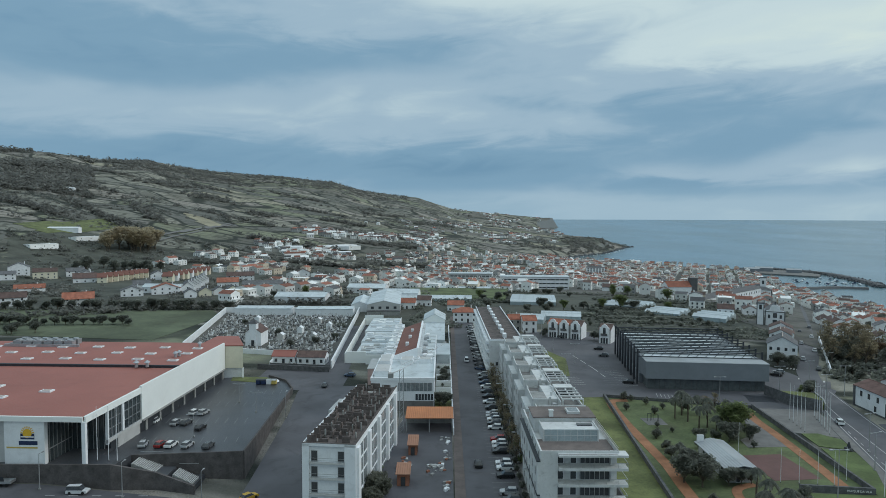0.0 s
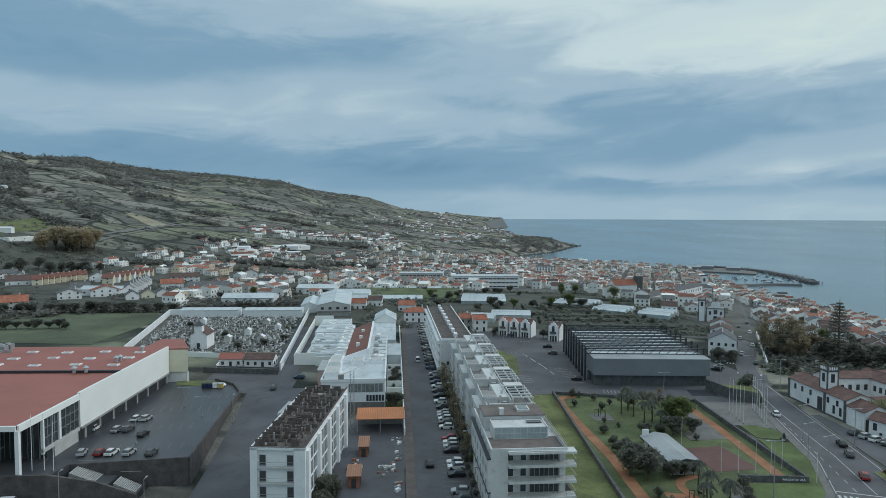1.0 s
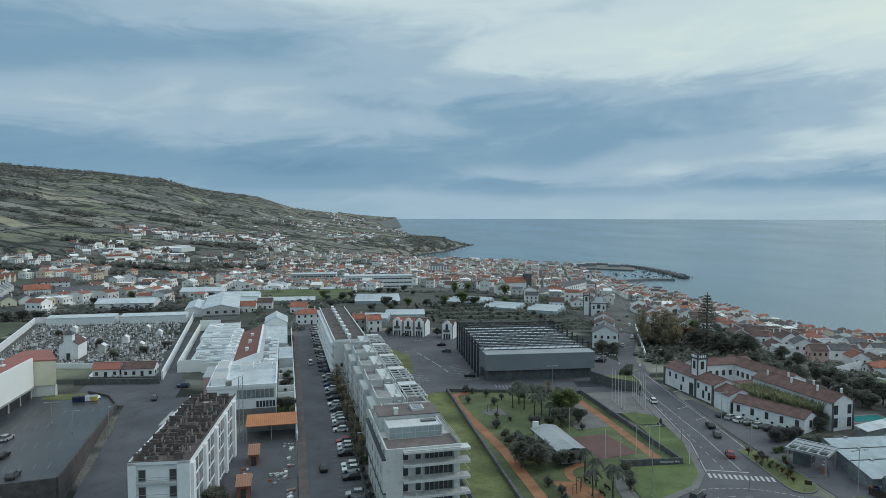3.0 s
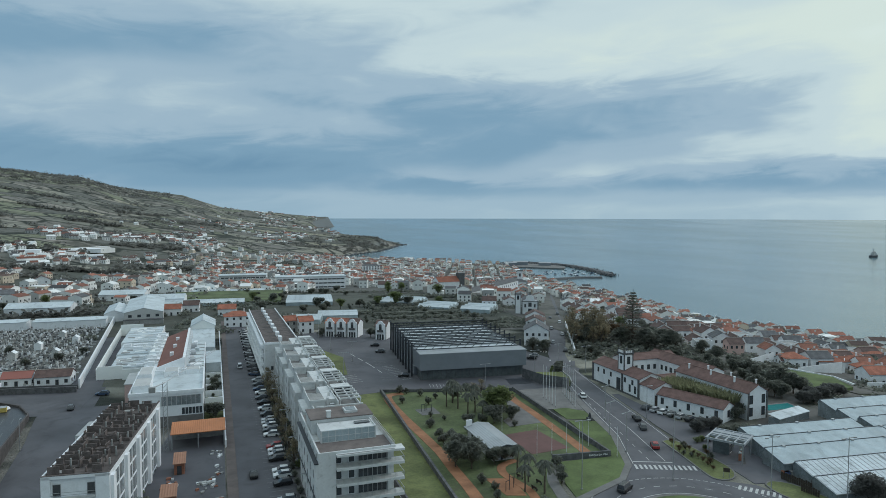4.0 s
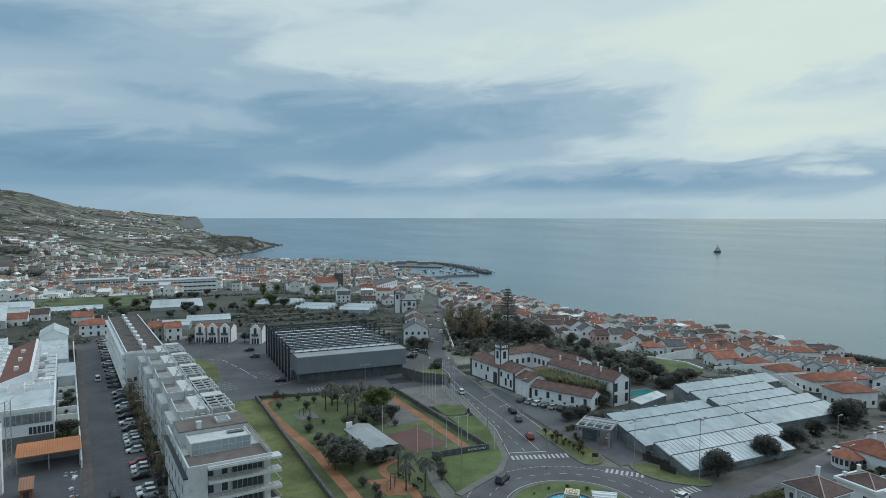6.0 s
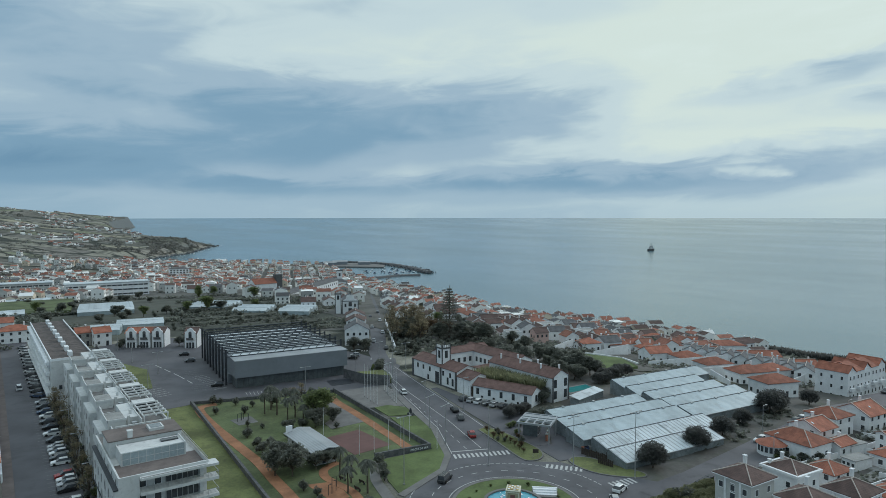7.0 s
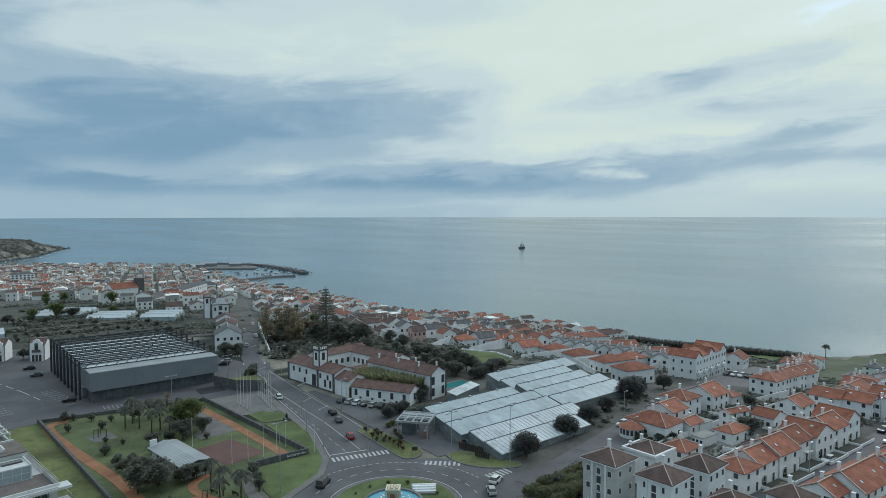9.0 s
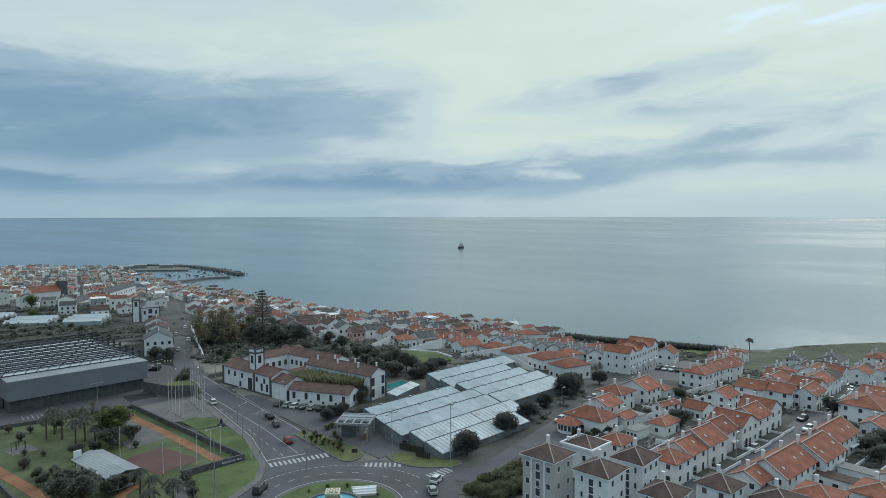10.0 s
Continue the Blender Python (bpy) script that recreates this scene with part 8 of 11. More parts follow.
def far_house(mb, x, y, z, ang, w, d, h, rise, wm, rm):
    mb.m = pose(x, y, z, 0, 0, ang)
    flat = rm == 7 and rise < 1.5
    r2 = 0.05 if flat else rise
    mb.add([(-w / 2, -d / 2, -3), (w / 2, -d / 2, -3), (w / 2, d / 2, -3), (-w / 2, d / 2, -3), (-w / 2, -d / 2, h), (w / 2, -d / 2, h), (w / 2, d / 2, h), (-w / 2, d / 2, h), (-w / 2, 0, h + r2), (w / 2, 0, h + r2)],
           [(0, 1, 5, 4), (2, 3, 7, 6), (1, 2, 6, 9, 5), (3, 0, 4, 8, 7)], wm)
    e, o = d / 2 + 0.3, w / 2 + 0.15
    k = r2 / (d / 2) * 0.3
    mb.add([(-o, -e, h - k), (o, -e, h - k), (o, 0, h + r2 + 0.12), (-o, 0, h + r2 + 0.12), (o, e, h - k), (-o, e, h - k)], [(0, 1, 2, 3), (3, 2, 4, 5)], rm)
    two = h > 5
    n = 3 if w > 8.5 else 2
    for q in range(n):
        cx = -w / 2 + w * (q + 0.5) / n
        for sy in (-1, 1):
            for zz, hh in (((0.9, 1.2), (h * 0.56, 1.3)) if two else ((1.0, 1.3),)):
                yy = sy * (d / 2 + 0.05)
                mb.add([(cx - 0.5, yy, zz), (cx + 0.5, yy, zz), (cx + 0.5, yy, zz + hh), (cx - 0.5, yy, zz + hh)], [(0, 1, 2, 3)], 6)
    for sx in (-1, 1):
        for cy in (-d * 0.22, d * 0.22):
            xx = sx * (w / 2 + 0.05)
            zz = h * 0.55
            mb.add([(xx, cy - 0.45, zz), (xx, cy + 0.45, zz), (xx, cy + 0.45, zz + 1.2), (xx, cy - 0.45, zz + 1.2)], [(0, 1, 2, 3)], 6)
    mb.box(w * 0.3, d * 0.1, h, w * 0.3 + 0.7, d * 0.1 + 0.7, h + r2 + 0.9, 0)
    if int(x * 7) % 3 == 0:
        mb.box(w / 2 + 0.05, -d * 0.4, -3, w / 2 + 3.2, d * 0.3, h * 0.5, wm)
    if int(x * 5) % 4 == 0:
        mb.box(-w * 0.25, -d / 2 - 3.0, -3, w * 0.3, -d / 2 - 0.05, 2.9, 0)


STREET = [(122, 209), (135, 239), (151, 266), (170, 302), (200, 359), (272, 492), (346, 632)]


def near_street(x, y):
    sx = np.interp(y, [p[1] for p in STREET], [p[0] for p in STREET])
    return 215 < y < 660 and abs(x - sx) < 9.5


KEEP_OUT = [(20, 160, 296, 470), (-45, 60, 440, 535), (110, 216, 120, 236), (150, 200, 236, 292), (150, 190, 322, 372), (170, 300, 462, 590), (283, 345, 615, 675), (45, 130, 588, 622), (5, 55, 640, 680), (85, 150, 545, 590),
            (-140, -30, 230, 470), (100, 150, 200, 300), (60, 160, 470, 545), (-130, -60, 390, 430)]
count = 0
tilt = -22.0
for i in range(-60, 90):
    for j in range(-20, 110):
        u, v = i * 12.0 + (i // 3) * 5.0, j * 13.0 + (j // 2) * 5.5
        x = 150 + u * math.cos(radians(tilt)) - v * math.sin(radians(tilt)) + rng.uniform(-1.6, 1.6)
        y = 230 + u * math.sin(radians(tilt)) + v * math.cos(radians(tilt)) + rng.uniform(-1.6, 1.6)
        pick, spin, keep = rng.random(), rng.random(), rng.random()
        xc = float(np.interp(y, [c[0] for c in COAST], [c[1] for c in COAST]))
        r = math.hypot(x, y)
        if y < 206 or y > 1390 or x > xc - 13 or near_street(x, y):
            continue
        if any(a < x < b and c < y < d for a, b, c, d in KEEP_OUT):
            continue
        if x < 130 and y < 470 and x > -60:
            continue
        patch = noise.noise((x / 90, y / 90, 3.0))
        if x < -60:
            if x < -520 or y < 425 or y > 900 or patch < 0.0 or x < -330 or (y < 660 and x < -150) or (y < 720 and -330 < x < -150):
                continue
            p_keep = 0.72
        elif x < 130:
            p_keep = 0.88 if patch > -0.25 else 0.35
        else:
            p_keep = 0.93
        if r > 640 and x < 150:
            p_keep *= 0.55 if patch > -0.05 else 0.12
        if y > 1000:
            p_keep *= 0.85 if x > -100 else 0.3
        if keep > p_keep:
            if keep > 0.97 or r < 500:
                if r < 520 and count < 900:
                    plant(rng.choice(["dark", "dark2", "dark2", "green", "shrub"]), x, y, rng.uniform(0.55, 0.95))
            continue
        a = tilt + (90 if spin < 0.7 else 0) + rng.uniform(-5, 5)
        z = th(x, y)
        if r < 440:
            kk = rng.choices(range(len(TOWN)), WEIGHT)[0]
            if x > 230 and y < 420 and rng.random() < 0.2:
                kk = rng.choice((0, 5, 11))
            if x < -60 and rng.random() < 0.4:
                kk = rng.choice((0, 5, 8, 11))
            s = rng.uniform(0.88, 1.12) * (1.25 if x < -60 else 1.0)
            m = pose(x, y, z - 0.2, 0, 0, a) @ Matrix.Diagonal((s * rng.uniform(0.9, 1.15), s, s * rng.uniform(0.85, 1.1), 1))
            if kk not in town_used:
                town_used.add(kk)
                TOWN[kk].matrix_basis = m
            else:
                ob = copy_thing(TOWN[kk], pose(0, 0, 0))
                ob.matrix_basis = m
            count += 1
        else:
            big = 1.3 if x < -60 else 1.0
            far_house(farmb, x, y, z, a, rng.uniform(7, 10.5) * big, rng.uniform(6, 8.5) * big, rng.uniform(4.6, 8.4), rng.uniform(1.0, 1.9), rng.choice((0, 0, 0, 0, 0, 1, 2)), rng.choice((3, 3, 3, 4, 4, 5, 7)))
# far village and the long sheds below it
for k in range(100):
    u = rng.random()
    x, y = -285 + 185 * u + rng.gauss(0, 10), 1262 + 105 * u + rng.gauss(0, 30)
    far_house(farmb, x, y, th(x, y), rng.uniform(-25, 25), rng.uniform(9, 14), rng.uniform(7, 9), rng.uniform(4.5, 7), 1.8, rng.choice((0, 0, 1)), rng.choice((7, 4, 4, 5, 3)))
for (x0, y0, x1, y1) in ((-236, 1052, -150, 1150), (-218, 1088, -160, 1168), (-244, 1020, -190, 1065), (-470, 826, -456, 868), (-478, 748, -462, 776)):
    L = math.hypot(x1 - x0, y1 - y0)
    far_house(farmb, (x0 + x1) / 2, (y0 + y1) / 2, th((x0 + x1) / 2, (y0 + y1) / 2), math.degrees(math.atan2(y1 - y0, x1 - x0)), L, 14, 4.0, 1.4, 0, 7)
# scattered farmhouses and villages on the slopes
for k in range(5200):
    az = radians(rng.uniform(-36, 10.5))
    r = rng.uniform(820, 3700)
    x, y = r * math.sin(az), r * math.cos(az)
    if float(np.interp(y, [c[0] for c in COAST], [c[1] for c in COAST])) - x < 45:
        continue
    deg = math.degrees(az)
    dens = noise.noise((x / 170, y / 230, 8.0)) + 0.4 * noise.noise((x / 60, y / 80, 4.0))
    lim = float(np.interp(deg, [-36, -20, -12, 0, 9], [0.50, 0.42, 0.16, 0.02, -0.05])) + max(0, r - 1900) / 3800 * (1.0 if deg < 2 else 0.25)
    if deg < -12 and r > 1150:
        lim += 0.6
    if deg < 1 and math.degrees(math.atan2(th(x, y) - 105, r)) > (-0.6 if deg < -4 else -0.2):
        continue
    if r < 1150 and deg < -12:
        lim -= 0.18
    if dens < lim + 0.10:
        continue
    big = rng.random() < 0.03
    far_house(farmb, x, y, th(x, y), rng.uniform(-30, 30), rng.uniform(7, 11) * (3 if big else 1), rng.uniform(6, 8.5) * (1.5 if big else 1), rng.uniform(3.0, 5.4), 2.0, rng.choice((0, 0, 0, 0, 1)), rng.choice((3, 4, 4, 5, 7)))
FARWALL = material("far_white_walls", (0.80, 0.80, 0.78), 0.9, 0, 0.05, 0.2, 1.0, 0, obj_var=0.35, island=True)
FARGREY = material("far_grey_walls", (0.42, 0.42, 0.41), 0.9, 0, 0.05, 0.2, 1.0, 0, obj_var=0.5, island=True)
FARPINK = material("far_cream_walls", (0.58, 0.50, 0.40), 0.9, 0, 0.05, 0.2, 1.0, 0, obj_var=0.4, island=True)
FARBROWN = tiles("far_brown_tiles", (0.112, 0.074, 0.064), 0.5, 0.6, True)
FARSLATE = tiles("far_grey_tiles", (0.095, 0.095, 0.10), 0.5, 0.6, True)
farmb.m = None
tagged(part("far_houses", farmb, [FARWALL, FARGREY, FARPINK, TERRAF, FARBROWN, FARSLATE, GLASS, FARWALL]), "crowded small white houses with red and brown roofs down to the harbour", "houses", "", "stuff")


def clump_field(name, label, spots, mat, rng):
    mb = MB()
    for (x, y, z, s) in spots:
        for _ in range(16):
            p = Vector((x + rng.gauss(0, 0.42) * s, y + rng.gauss(0, 0.42) * s, z + abs(rng.gauss(0.3, 0.3)) * s))
            u = Vector((rng.uniform(-1, 1), rng.uniform(-1, 1), rng.uniform(-0.5, 0.5))).normalized() * s * 0.34
            v = Vector((-u.y, u.x, rng.uniform(-0.8, 0.8) * s * 0.34)) * 0.8
            mb.add([tuple(p - u), tuple(p + v), tuple(p + u), tuple(p - v)], [(0, 1, 2, 3)])
    return tagged(part(name, mb, mat), label, "trees", "", "stuff")


spots = []
for k in range(13000):
    az = radians(rng.uniform(-37, 12))
    r = 430 + 2700 * rng.random() ** 1.3
    x, y = r * math.sin(az), r * math.cos(az)
    xc = float(np.interp(y, [c[0] for c in COAST], [c[1] for c in COAST]))
    if x > xc - 10 or (x > -45 and y < 475):
        continue
    q = noise.noise((x / 150, y / 110, 1.0)) + 0.5 * noise.noise((x / 40, y / 30, 2.0))
    if az < radians(-28.3) and 1080 < r < 2300:
        q += 0.6
    elif az < radians(-23) and r > 1300:
        q += 0.1
    if q < (0.34 if r > 1500 else 0.14 if r > 640 else 0.06):
        continue
    spots.append((x, y, th(x, y) - 0.5, rng.uniform(3.5, 7) * (1.1 if r > 1500 else 0.8)))
for k in range(700):
    y = rng.uniform(1640, 2140)
    x = float(np.interp(y, [c[0] for c in COAST], [c[1] for c in COAST])) - rng.uniform(6, 190)
    if noise.noise((x / 60, y / 90, 21.0)) > -0.05:
        spots.append((x, y, th(x, y) - 1.0, rng.uniform(4, 8)))
for k in range(3000):
    a = rng.uniform(-27.5, -3.0)
    r = float(np.interp(a, [q[0] for q in RIDGE], [q[1] for q in RIDGE])) * rng.uniform(0.83 + 0.05 * noise.noise((a * 0.6, 0, 3)), 1.0)
    x, y = r * math.sin(radians(a)), r * math.cos(radians(a))
    if noise.noise((x / 190, y / 90, 12.0)) > -0.22:
        spots.append((x, y, th(x, y) - 1.5, rng.uniform(5, 8.5)))
for k in range(2600):
    az, r = radians(rng.uniform(-36, -28.2)), rng.uniform(1150, 2350)
    x, y = r * math.sin(az), r * math.cos(az)
    if noise.noise((x / 260, y / 200, 6.0)) > (-0.1 if r > 1450 else 0.22):
        spots.append((x, y, th(x, y) - 0.5, rng.uniform(7, 13)))
# wooded gullies, hedge lines and the ridge wood: from, to, width, number
for (xa, ya, xb, yb, wd, n) in ((-692, 1196, -480, 1009, 14, 120), (-760, 1665, -695, 1792, 60, 150), (-610, 1606, -528, 1611, 40, 90), (-1119, 2114, -985, 2139, 60, 130), (-985, 2139, -950, 2425, 50, 130), (-950, 2425, -748, 2378, 50, 130),
                                (-609, 1282, -476, 1090, 16, 100), (-715, 1055, -596, 1006, 22, 90), (-440, 1476, -376, 1429, 24, 60), (-283, 1526, -197, 1577, 22, 70), (-155, 1243, -27, 1318, 16, 80), (-132, 1818, 29, 2106, 30, 90),
                                (-900, 1500, -700, 1400, 12, 60), (-820, 1900, -600, 1850, 14, 70), (-500, 1350, -330, 1290, 12, 60), (-420, 1750, -250, 1720, 14, 60), (-330, 1080, -180, 1090, 12, 60), (-260, 1380, -90, 1400, 12, 60),
                                (-1000, 1760, -820, 1720, 14, 60), (-560, 2100, -380, 2050, 18, 60), (-250, 2000, -120, 2150, 16, 60), (-330, 800, -180, 820, 10, 60), (-230, 900, -60, 905, 10, 60), (-120, 960, 40, 985, 10, 60)):
    for k in range(n):
        u = rng.random()
        x, y = xa + (xb - xa) * u + rng.gauss(0, wd * 0.5), ya + (yb - ya) * u + rng.gauss(0, wd * 0.5)
        spots.append((x, y, th(x, y) - 0.5, rng.uniform(5, 10)))
wild = random.Random(17)
for k in range(2600):
    x, y = wild.uniform(-480, -110), wild.uniform(404, 800)
    if x < -0.9 * y + 30 or (y > 660 and x > -300):
        continue
    if noise.noise((x / 30, y / 40, 9.0)) + 0.5 * noise.noise((x / 9, y / 12, 3.0)) > 0.06:
        spots.append((x, y, th(x, y) - 0.2, wild.uniform(1.6, 3.6)))
clump_field("far_woods", "dark woods and hedgerows on the slopes and between houses", spots, FARWOOD, rng)
clump_field("garden_hedges", "dark hedges and shrubs in the gardens between houses", gspots, LEAF, grng)

# shrubs, hedges and back gardens between the houses of the town
taken = [(o.matrix_basis.translation.x, o.matrix_basis.translation.y) for o in bpy.data.objects if o.get("group") in ("estate houses", "grey-roofed terrace", "town houses")]
grid = collections.defaultdict(list)
for a, b in taken:
    grid[(int(a // 12), int(b // 12))].append((a, b))
yard_spots = []
for k in range(9000):
    x, y = grng.uniform(150, 410), grng.uniform(100, 460)
    if noise.noise((x / 26, y / 26, 9.0)) < 0.0 or x > float(np.interp(y, [c[0] for c in COAST], [c[1] for c in COAST])) - 8 or near_street(x, y):
        continue
    if (118 < x < 214 and 95 < y < 143) or (120 < x < 160 and 140 < y < 202) or (184 < x < 216 and 158 < y < 192) or (205 < x < 300 and 78 < y < 116) or (150 < x < 170 and 144 < y < 156):
        continue
    i, j = int(x // 12), int(y // 12)
    if min((math.hypot(x - a, y - b) for p in (-1, 0, 1) for q in (-1, 0, 1) for a, b in grid[(i + p, j + q)]), default=99) < 6.4:
        continue
    yard_spots.append((x, y, th(x, y) - 0.2, grng.uniform(0.9, 2.6)))
clump_field("garden_shrubs", "dark shrubs and hedges in the gardens of the town", yard_spots, LEAF, grng)
for (x0, y0, x1, y1) in ((216, 150, 246, 139), (224, 170, 262, 158), (248, 188, 276, 178), (220, 196, 246, 198), (262, 150, 282, 160), (214, 128, 224, 142), (236, 120, 262, 122), (284, 172, 300, 190), (256, 205, 290, 232), (200, 205, 226, 214)):
    d = Vector((x1 - x0, y1 - y0)).normalized()
    n = Vector((-d.y, d.x)) * 0.22
    zz = min(th(x0, y0), th(x1, y1))
    zm = max(th(x0, y0), th(x1, y1))
    struct("garden_wall", MB().prism([(x0, y0), (x1, y1), (x1 + n.x, y1 + n.y), (x0 + n.x, y0 + n.y)], zz - 1, zm + 1.8), WHITE2, "white rendered garden wall between plots", "wall")

# ---- park ----
PK = thing("park_pavilion", "small park pavilion with a pale metal roof", "pavilion", pose(61.7, 138.8, 47, 0, 0, 0))
part("wall", MB().box(0.3, 0.3, -0.2, 5.7, 16.5, 3.2), GREYW, PK)
part("roof", MB().add(*(lambda q: ([(p[1] + 3.0, p[0], p[2]) for p in q.v], [f[::-1] for f in q.f]))(MB().extr([(-3.5, 3.2), (0.4, 4.1), (3.6, 3.5), (3.6, 3.36), (0.4, 3.94), (-3.5, 3.06)][::-1], -0.6, 17.4))), HALLROOF, PK, "pale ribbed metal roof")
part("gable_fin", MB().box(0.0, 16.6, 3.2, 1.6, 17.0, 5.0), WHITE, PK)
win(PK, 2.6, 0.3, 0.1, 1.0, 2.1, 0, WHITE, "door")
for k in range(4):
    win(PK, 0.3, 3 + k * 3.4, 1.2, 1.4, 1.2, -90, GREYW)


def path(pts, w, mat, name, label, lift, z=47.0):
    mb = MB()
    L = []
    for k, (x, y) in enumerate(pts):
        a, b = pts[max(0, k - 1)], pts[min(len(pts) - 1, k + 1)]
        d = Vector((b[0] - a[0], b[1] - a[1])).normalized()
        n = Vector((-d.y, d.x)) * w / 2
        L.append(((x + n.x, y + n.y, z + lift), (x - n.x, y - n.y, z + lift), (x - n.x, y - n.y, z + lift - 0.4), (x + n.x, y + n.y, z + lift - 0.4)))
    for p, q in zip(L[:-1], L[1:]):
        mb.add([*p, *q], [(1, 5, 4, 0), (2, 6, 5, 1), (0, 4, 7, 3)])
    mb.add([*L[0], *L[-1]], [(0, 3, 2, 1), (4, 5, 6, 7)])
    return struct(name, mb, mat, label, "path")


def smooth(pts, n=6):
    out = []
    for i in range(len(pts) - 1):
        p0, p1, p2, p3 = (Vector(pts[max(0, min(len(pts) - 1, k))]) for k in (i - 1, i, i + 1, i + 2))
        for k in range(n):
            t = k / n
            v = 0.5 * (2 * p1 + (p2 - p0) * t + (2 * p0 - 5 * p1 + 4 * p2 - p3) * t * t + (3 * p1 - p0 - 3 * p2 + p3) * t ** 3)
            out.append((v.x, v.y))
    return out + [pts[-1]]


path(smooth([(58, 202), (53.2, 201.5), (51.6, 195), (51.3, 180), (51.6, 169), (52.0, 157), (52.2, 148), (51.6, 138), (51.2, 128), (50.5, 118), (49.5, 104)]), 2.7, CLAY, "path", "orange clay park path", 0.14)
path(smooth([(90.2, 190), (88.9, 182.5), (88.4, 170), (87.6, 158), (86.8, 147), (85.9, 136.5)]), 2.6, CLAY, "path", "orange clay park path", 0.13)
path(smooth([(67.5, 138), (63.0, 136), (61.3, 132), (61.8, 127), (62.6, 122), (61.6, 116), (58, 106)]), 2.0, CLAY, "path", "orange clay park path", 0.15)
slab("play_ground", [(56.2, 130.5), (62.0, 128.5), (61.0, 119.5), (57.0, 121)], CLAY, "orange clay playground", 0.12, 47, "playground")
slab("sports_court", [(71.6, 155), (82.2, 156), (83.6, 141), (72.8, 140)], COURT, "dark red sports court", 0.12, 47, "court")
slab("pavement", [(76.5, 160.5), (86.6, 161), (89.5, 184), (84.5, 186), (82, 170), (77, 166)], PAVE, "pale concrete square in the park", 0.12, 47, "pavement")
slab("pavement", [(56.5, 184), (62.5, 184.5), (62.5, 178), (57, 178)], PAVE, "small paved exercise spot", 0.13, 47, "pavement")
path(smooth([(75.5, 133), (70.5, 126), (68.0, 118), (66, 108), (63, 98)]), 2.4, PAVE, "path", "grey paved park path", 0.14)
struct("sign_wall", MB().prism([(75.4, 134.6), (90.0, 132.6), (90.1, 133.1), (75.4, 135.1)], 46.5, 48.5), STONE, "low dark stone park wall with a name", "wall")
struct("boundary_wall", MB().prism([(89.7, 133.2), (90.2, 133.1), (93.6, 194), (93.1, 194)], 46.5, 48.4), STONE, "low dark stone park wall", "wall")
fc = bpy.data.curves.new("wall_lettering", "FONT")
fc.body = "PARQUE DA VILA"
fc.size, fc.extrude = 0.62, 0.03
fc.materials.append(WHITE)
tx = new("lettering", fc)
tx.matrix_basis = pose(84.4, 133.28, 47.55, 90, 0, -7.8)
tagged(tx, "white letters on a dark stone park wall", "lettering")
for k, (x, y) in enumerate(((58.3, 181.5), (59.5, 182.5), (60.5, 180.5), (59.8, 124.5), (60.6, 126), (58.2, 123))):
    e = thing("exercise_frame", "small steel exercise frame in the park", "play equipment", pose(x, y, 47.1, 0, 0, k * 40), "exercise frames")
    part("post", MB().cyl(-0.5, 0, 0, 2.2, 0.06, 0.06, 6), DSTEEL, e)
    part("post", MB().cyl(0.5, 0, 0, 2.2, 0.06, 0.06, 6), DSTEEL, e)
    part("bar", MB().box(-0.5, -0.04, 2.1, 0.5, 0.04, 2.2), DSTEEL, e)
for x, y, a in ((63.6, 128, 110), (63.8, 121.5, 100), (66.2, 124, 100)):
    e = thing("bench", "dark slatted park bench", "bench", pose(x, y, 47.12, 0, 0, a), "park benches")
    part("seat", MB().box(-0.9, -0.22, 0.42, 0.9, 0.22, 0.48), WOODD, e)
    part("backrest", MB().box(-0.9, 0.2, 0.5, 0.9, 0.25, 0.9), WOODD, e)
    for s in (-0.7, 0.7):
        part("leg", MB().box(s - 0.05, -0.2, 0, s + 0.05, 0.2, 0.42), DSTEEL, e)
for x, y in ((95.6, 167.5),):
    e = thing("monument", "small dark monument on a plinth in a lawn", "monument", pose(100.5, 158.6, 47.2))
    part("plinth", MB().box(-0.7, -0.7, 0, 0.7, 0.7, 0.6), STONE, e)
    part("figure", MB().cyl(0, 0, 0.6, 1.4, 0.5, 0.35, 8).cyl(0, 0, 1.4, 2.0, 0.35, 0.15, 8), DSTEEL, e)

# ---- poles and lamps ----


def pole(x, y, z, h, label, name="flagpole", r=0.06, group="flagpoles"):
    p = thing(name, label, "pole", pose(x, y, z), group)
    part("mast", MB().cyl(0, 0, -0.2, h, r, r * 0.6, 8), WHITE, p)
    part("base", MB().cyl(0, 0, -0.2, 0.25, r * 2.6, r * 2.2, 8), PAVE, p)
    part("finial", MB().cyl(0, 0, h, h + 0.18, r * 1.1, r * 0.4, 6), METAL, p)
    return p


for k in range(5):
    pole(97.4 + 0.35 * k, 172.6 + 2.6 * k, 47.1, 10.5, "tall bare white flagpole")
for k in range(7):
    pole(102.8 + 0.75 * k, 170.4 + 2.5 * k, 47.1, 10.5, "tall bare white flagpole")
for x, y in ((-79.0, 146.5), (-76.4, 146.5), (-74.2, 146.0)):
    pole(x, y, 48.9, 12.5, "tall bare white flagpole", r=0.08)
for x, y in ((73.5, 139.0), (77.2, 138.4), (81.0, 138.0), (84.2, 137.4), (88.4, 140), (91.0, 131.5), (72.5, 157)):
    pole(x, y, 47.1, 7.5, "slim pale sports court pole", "court_pole", 0.05, "court poles")


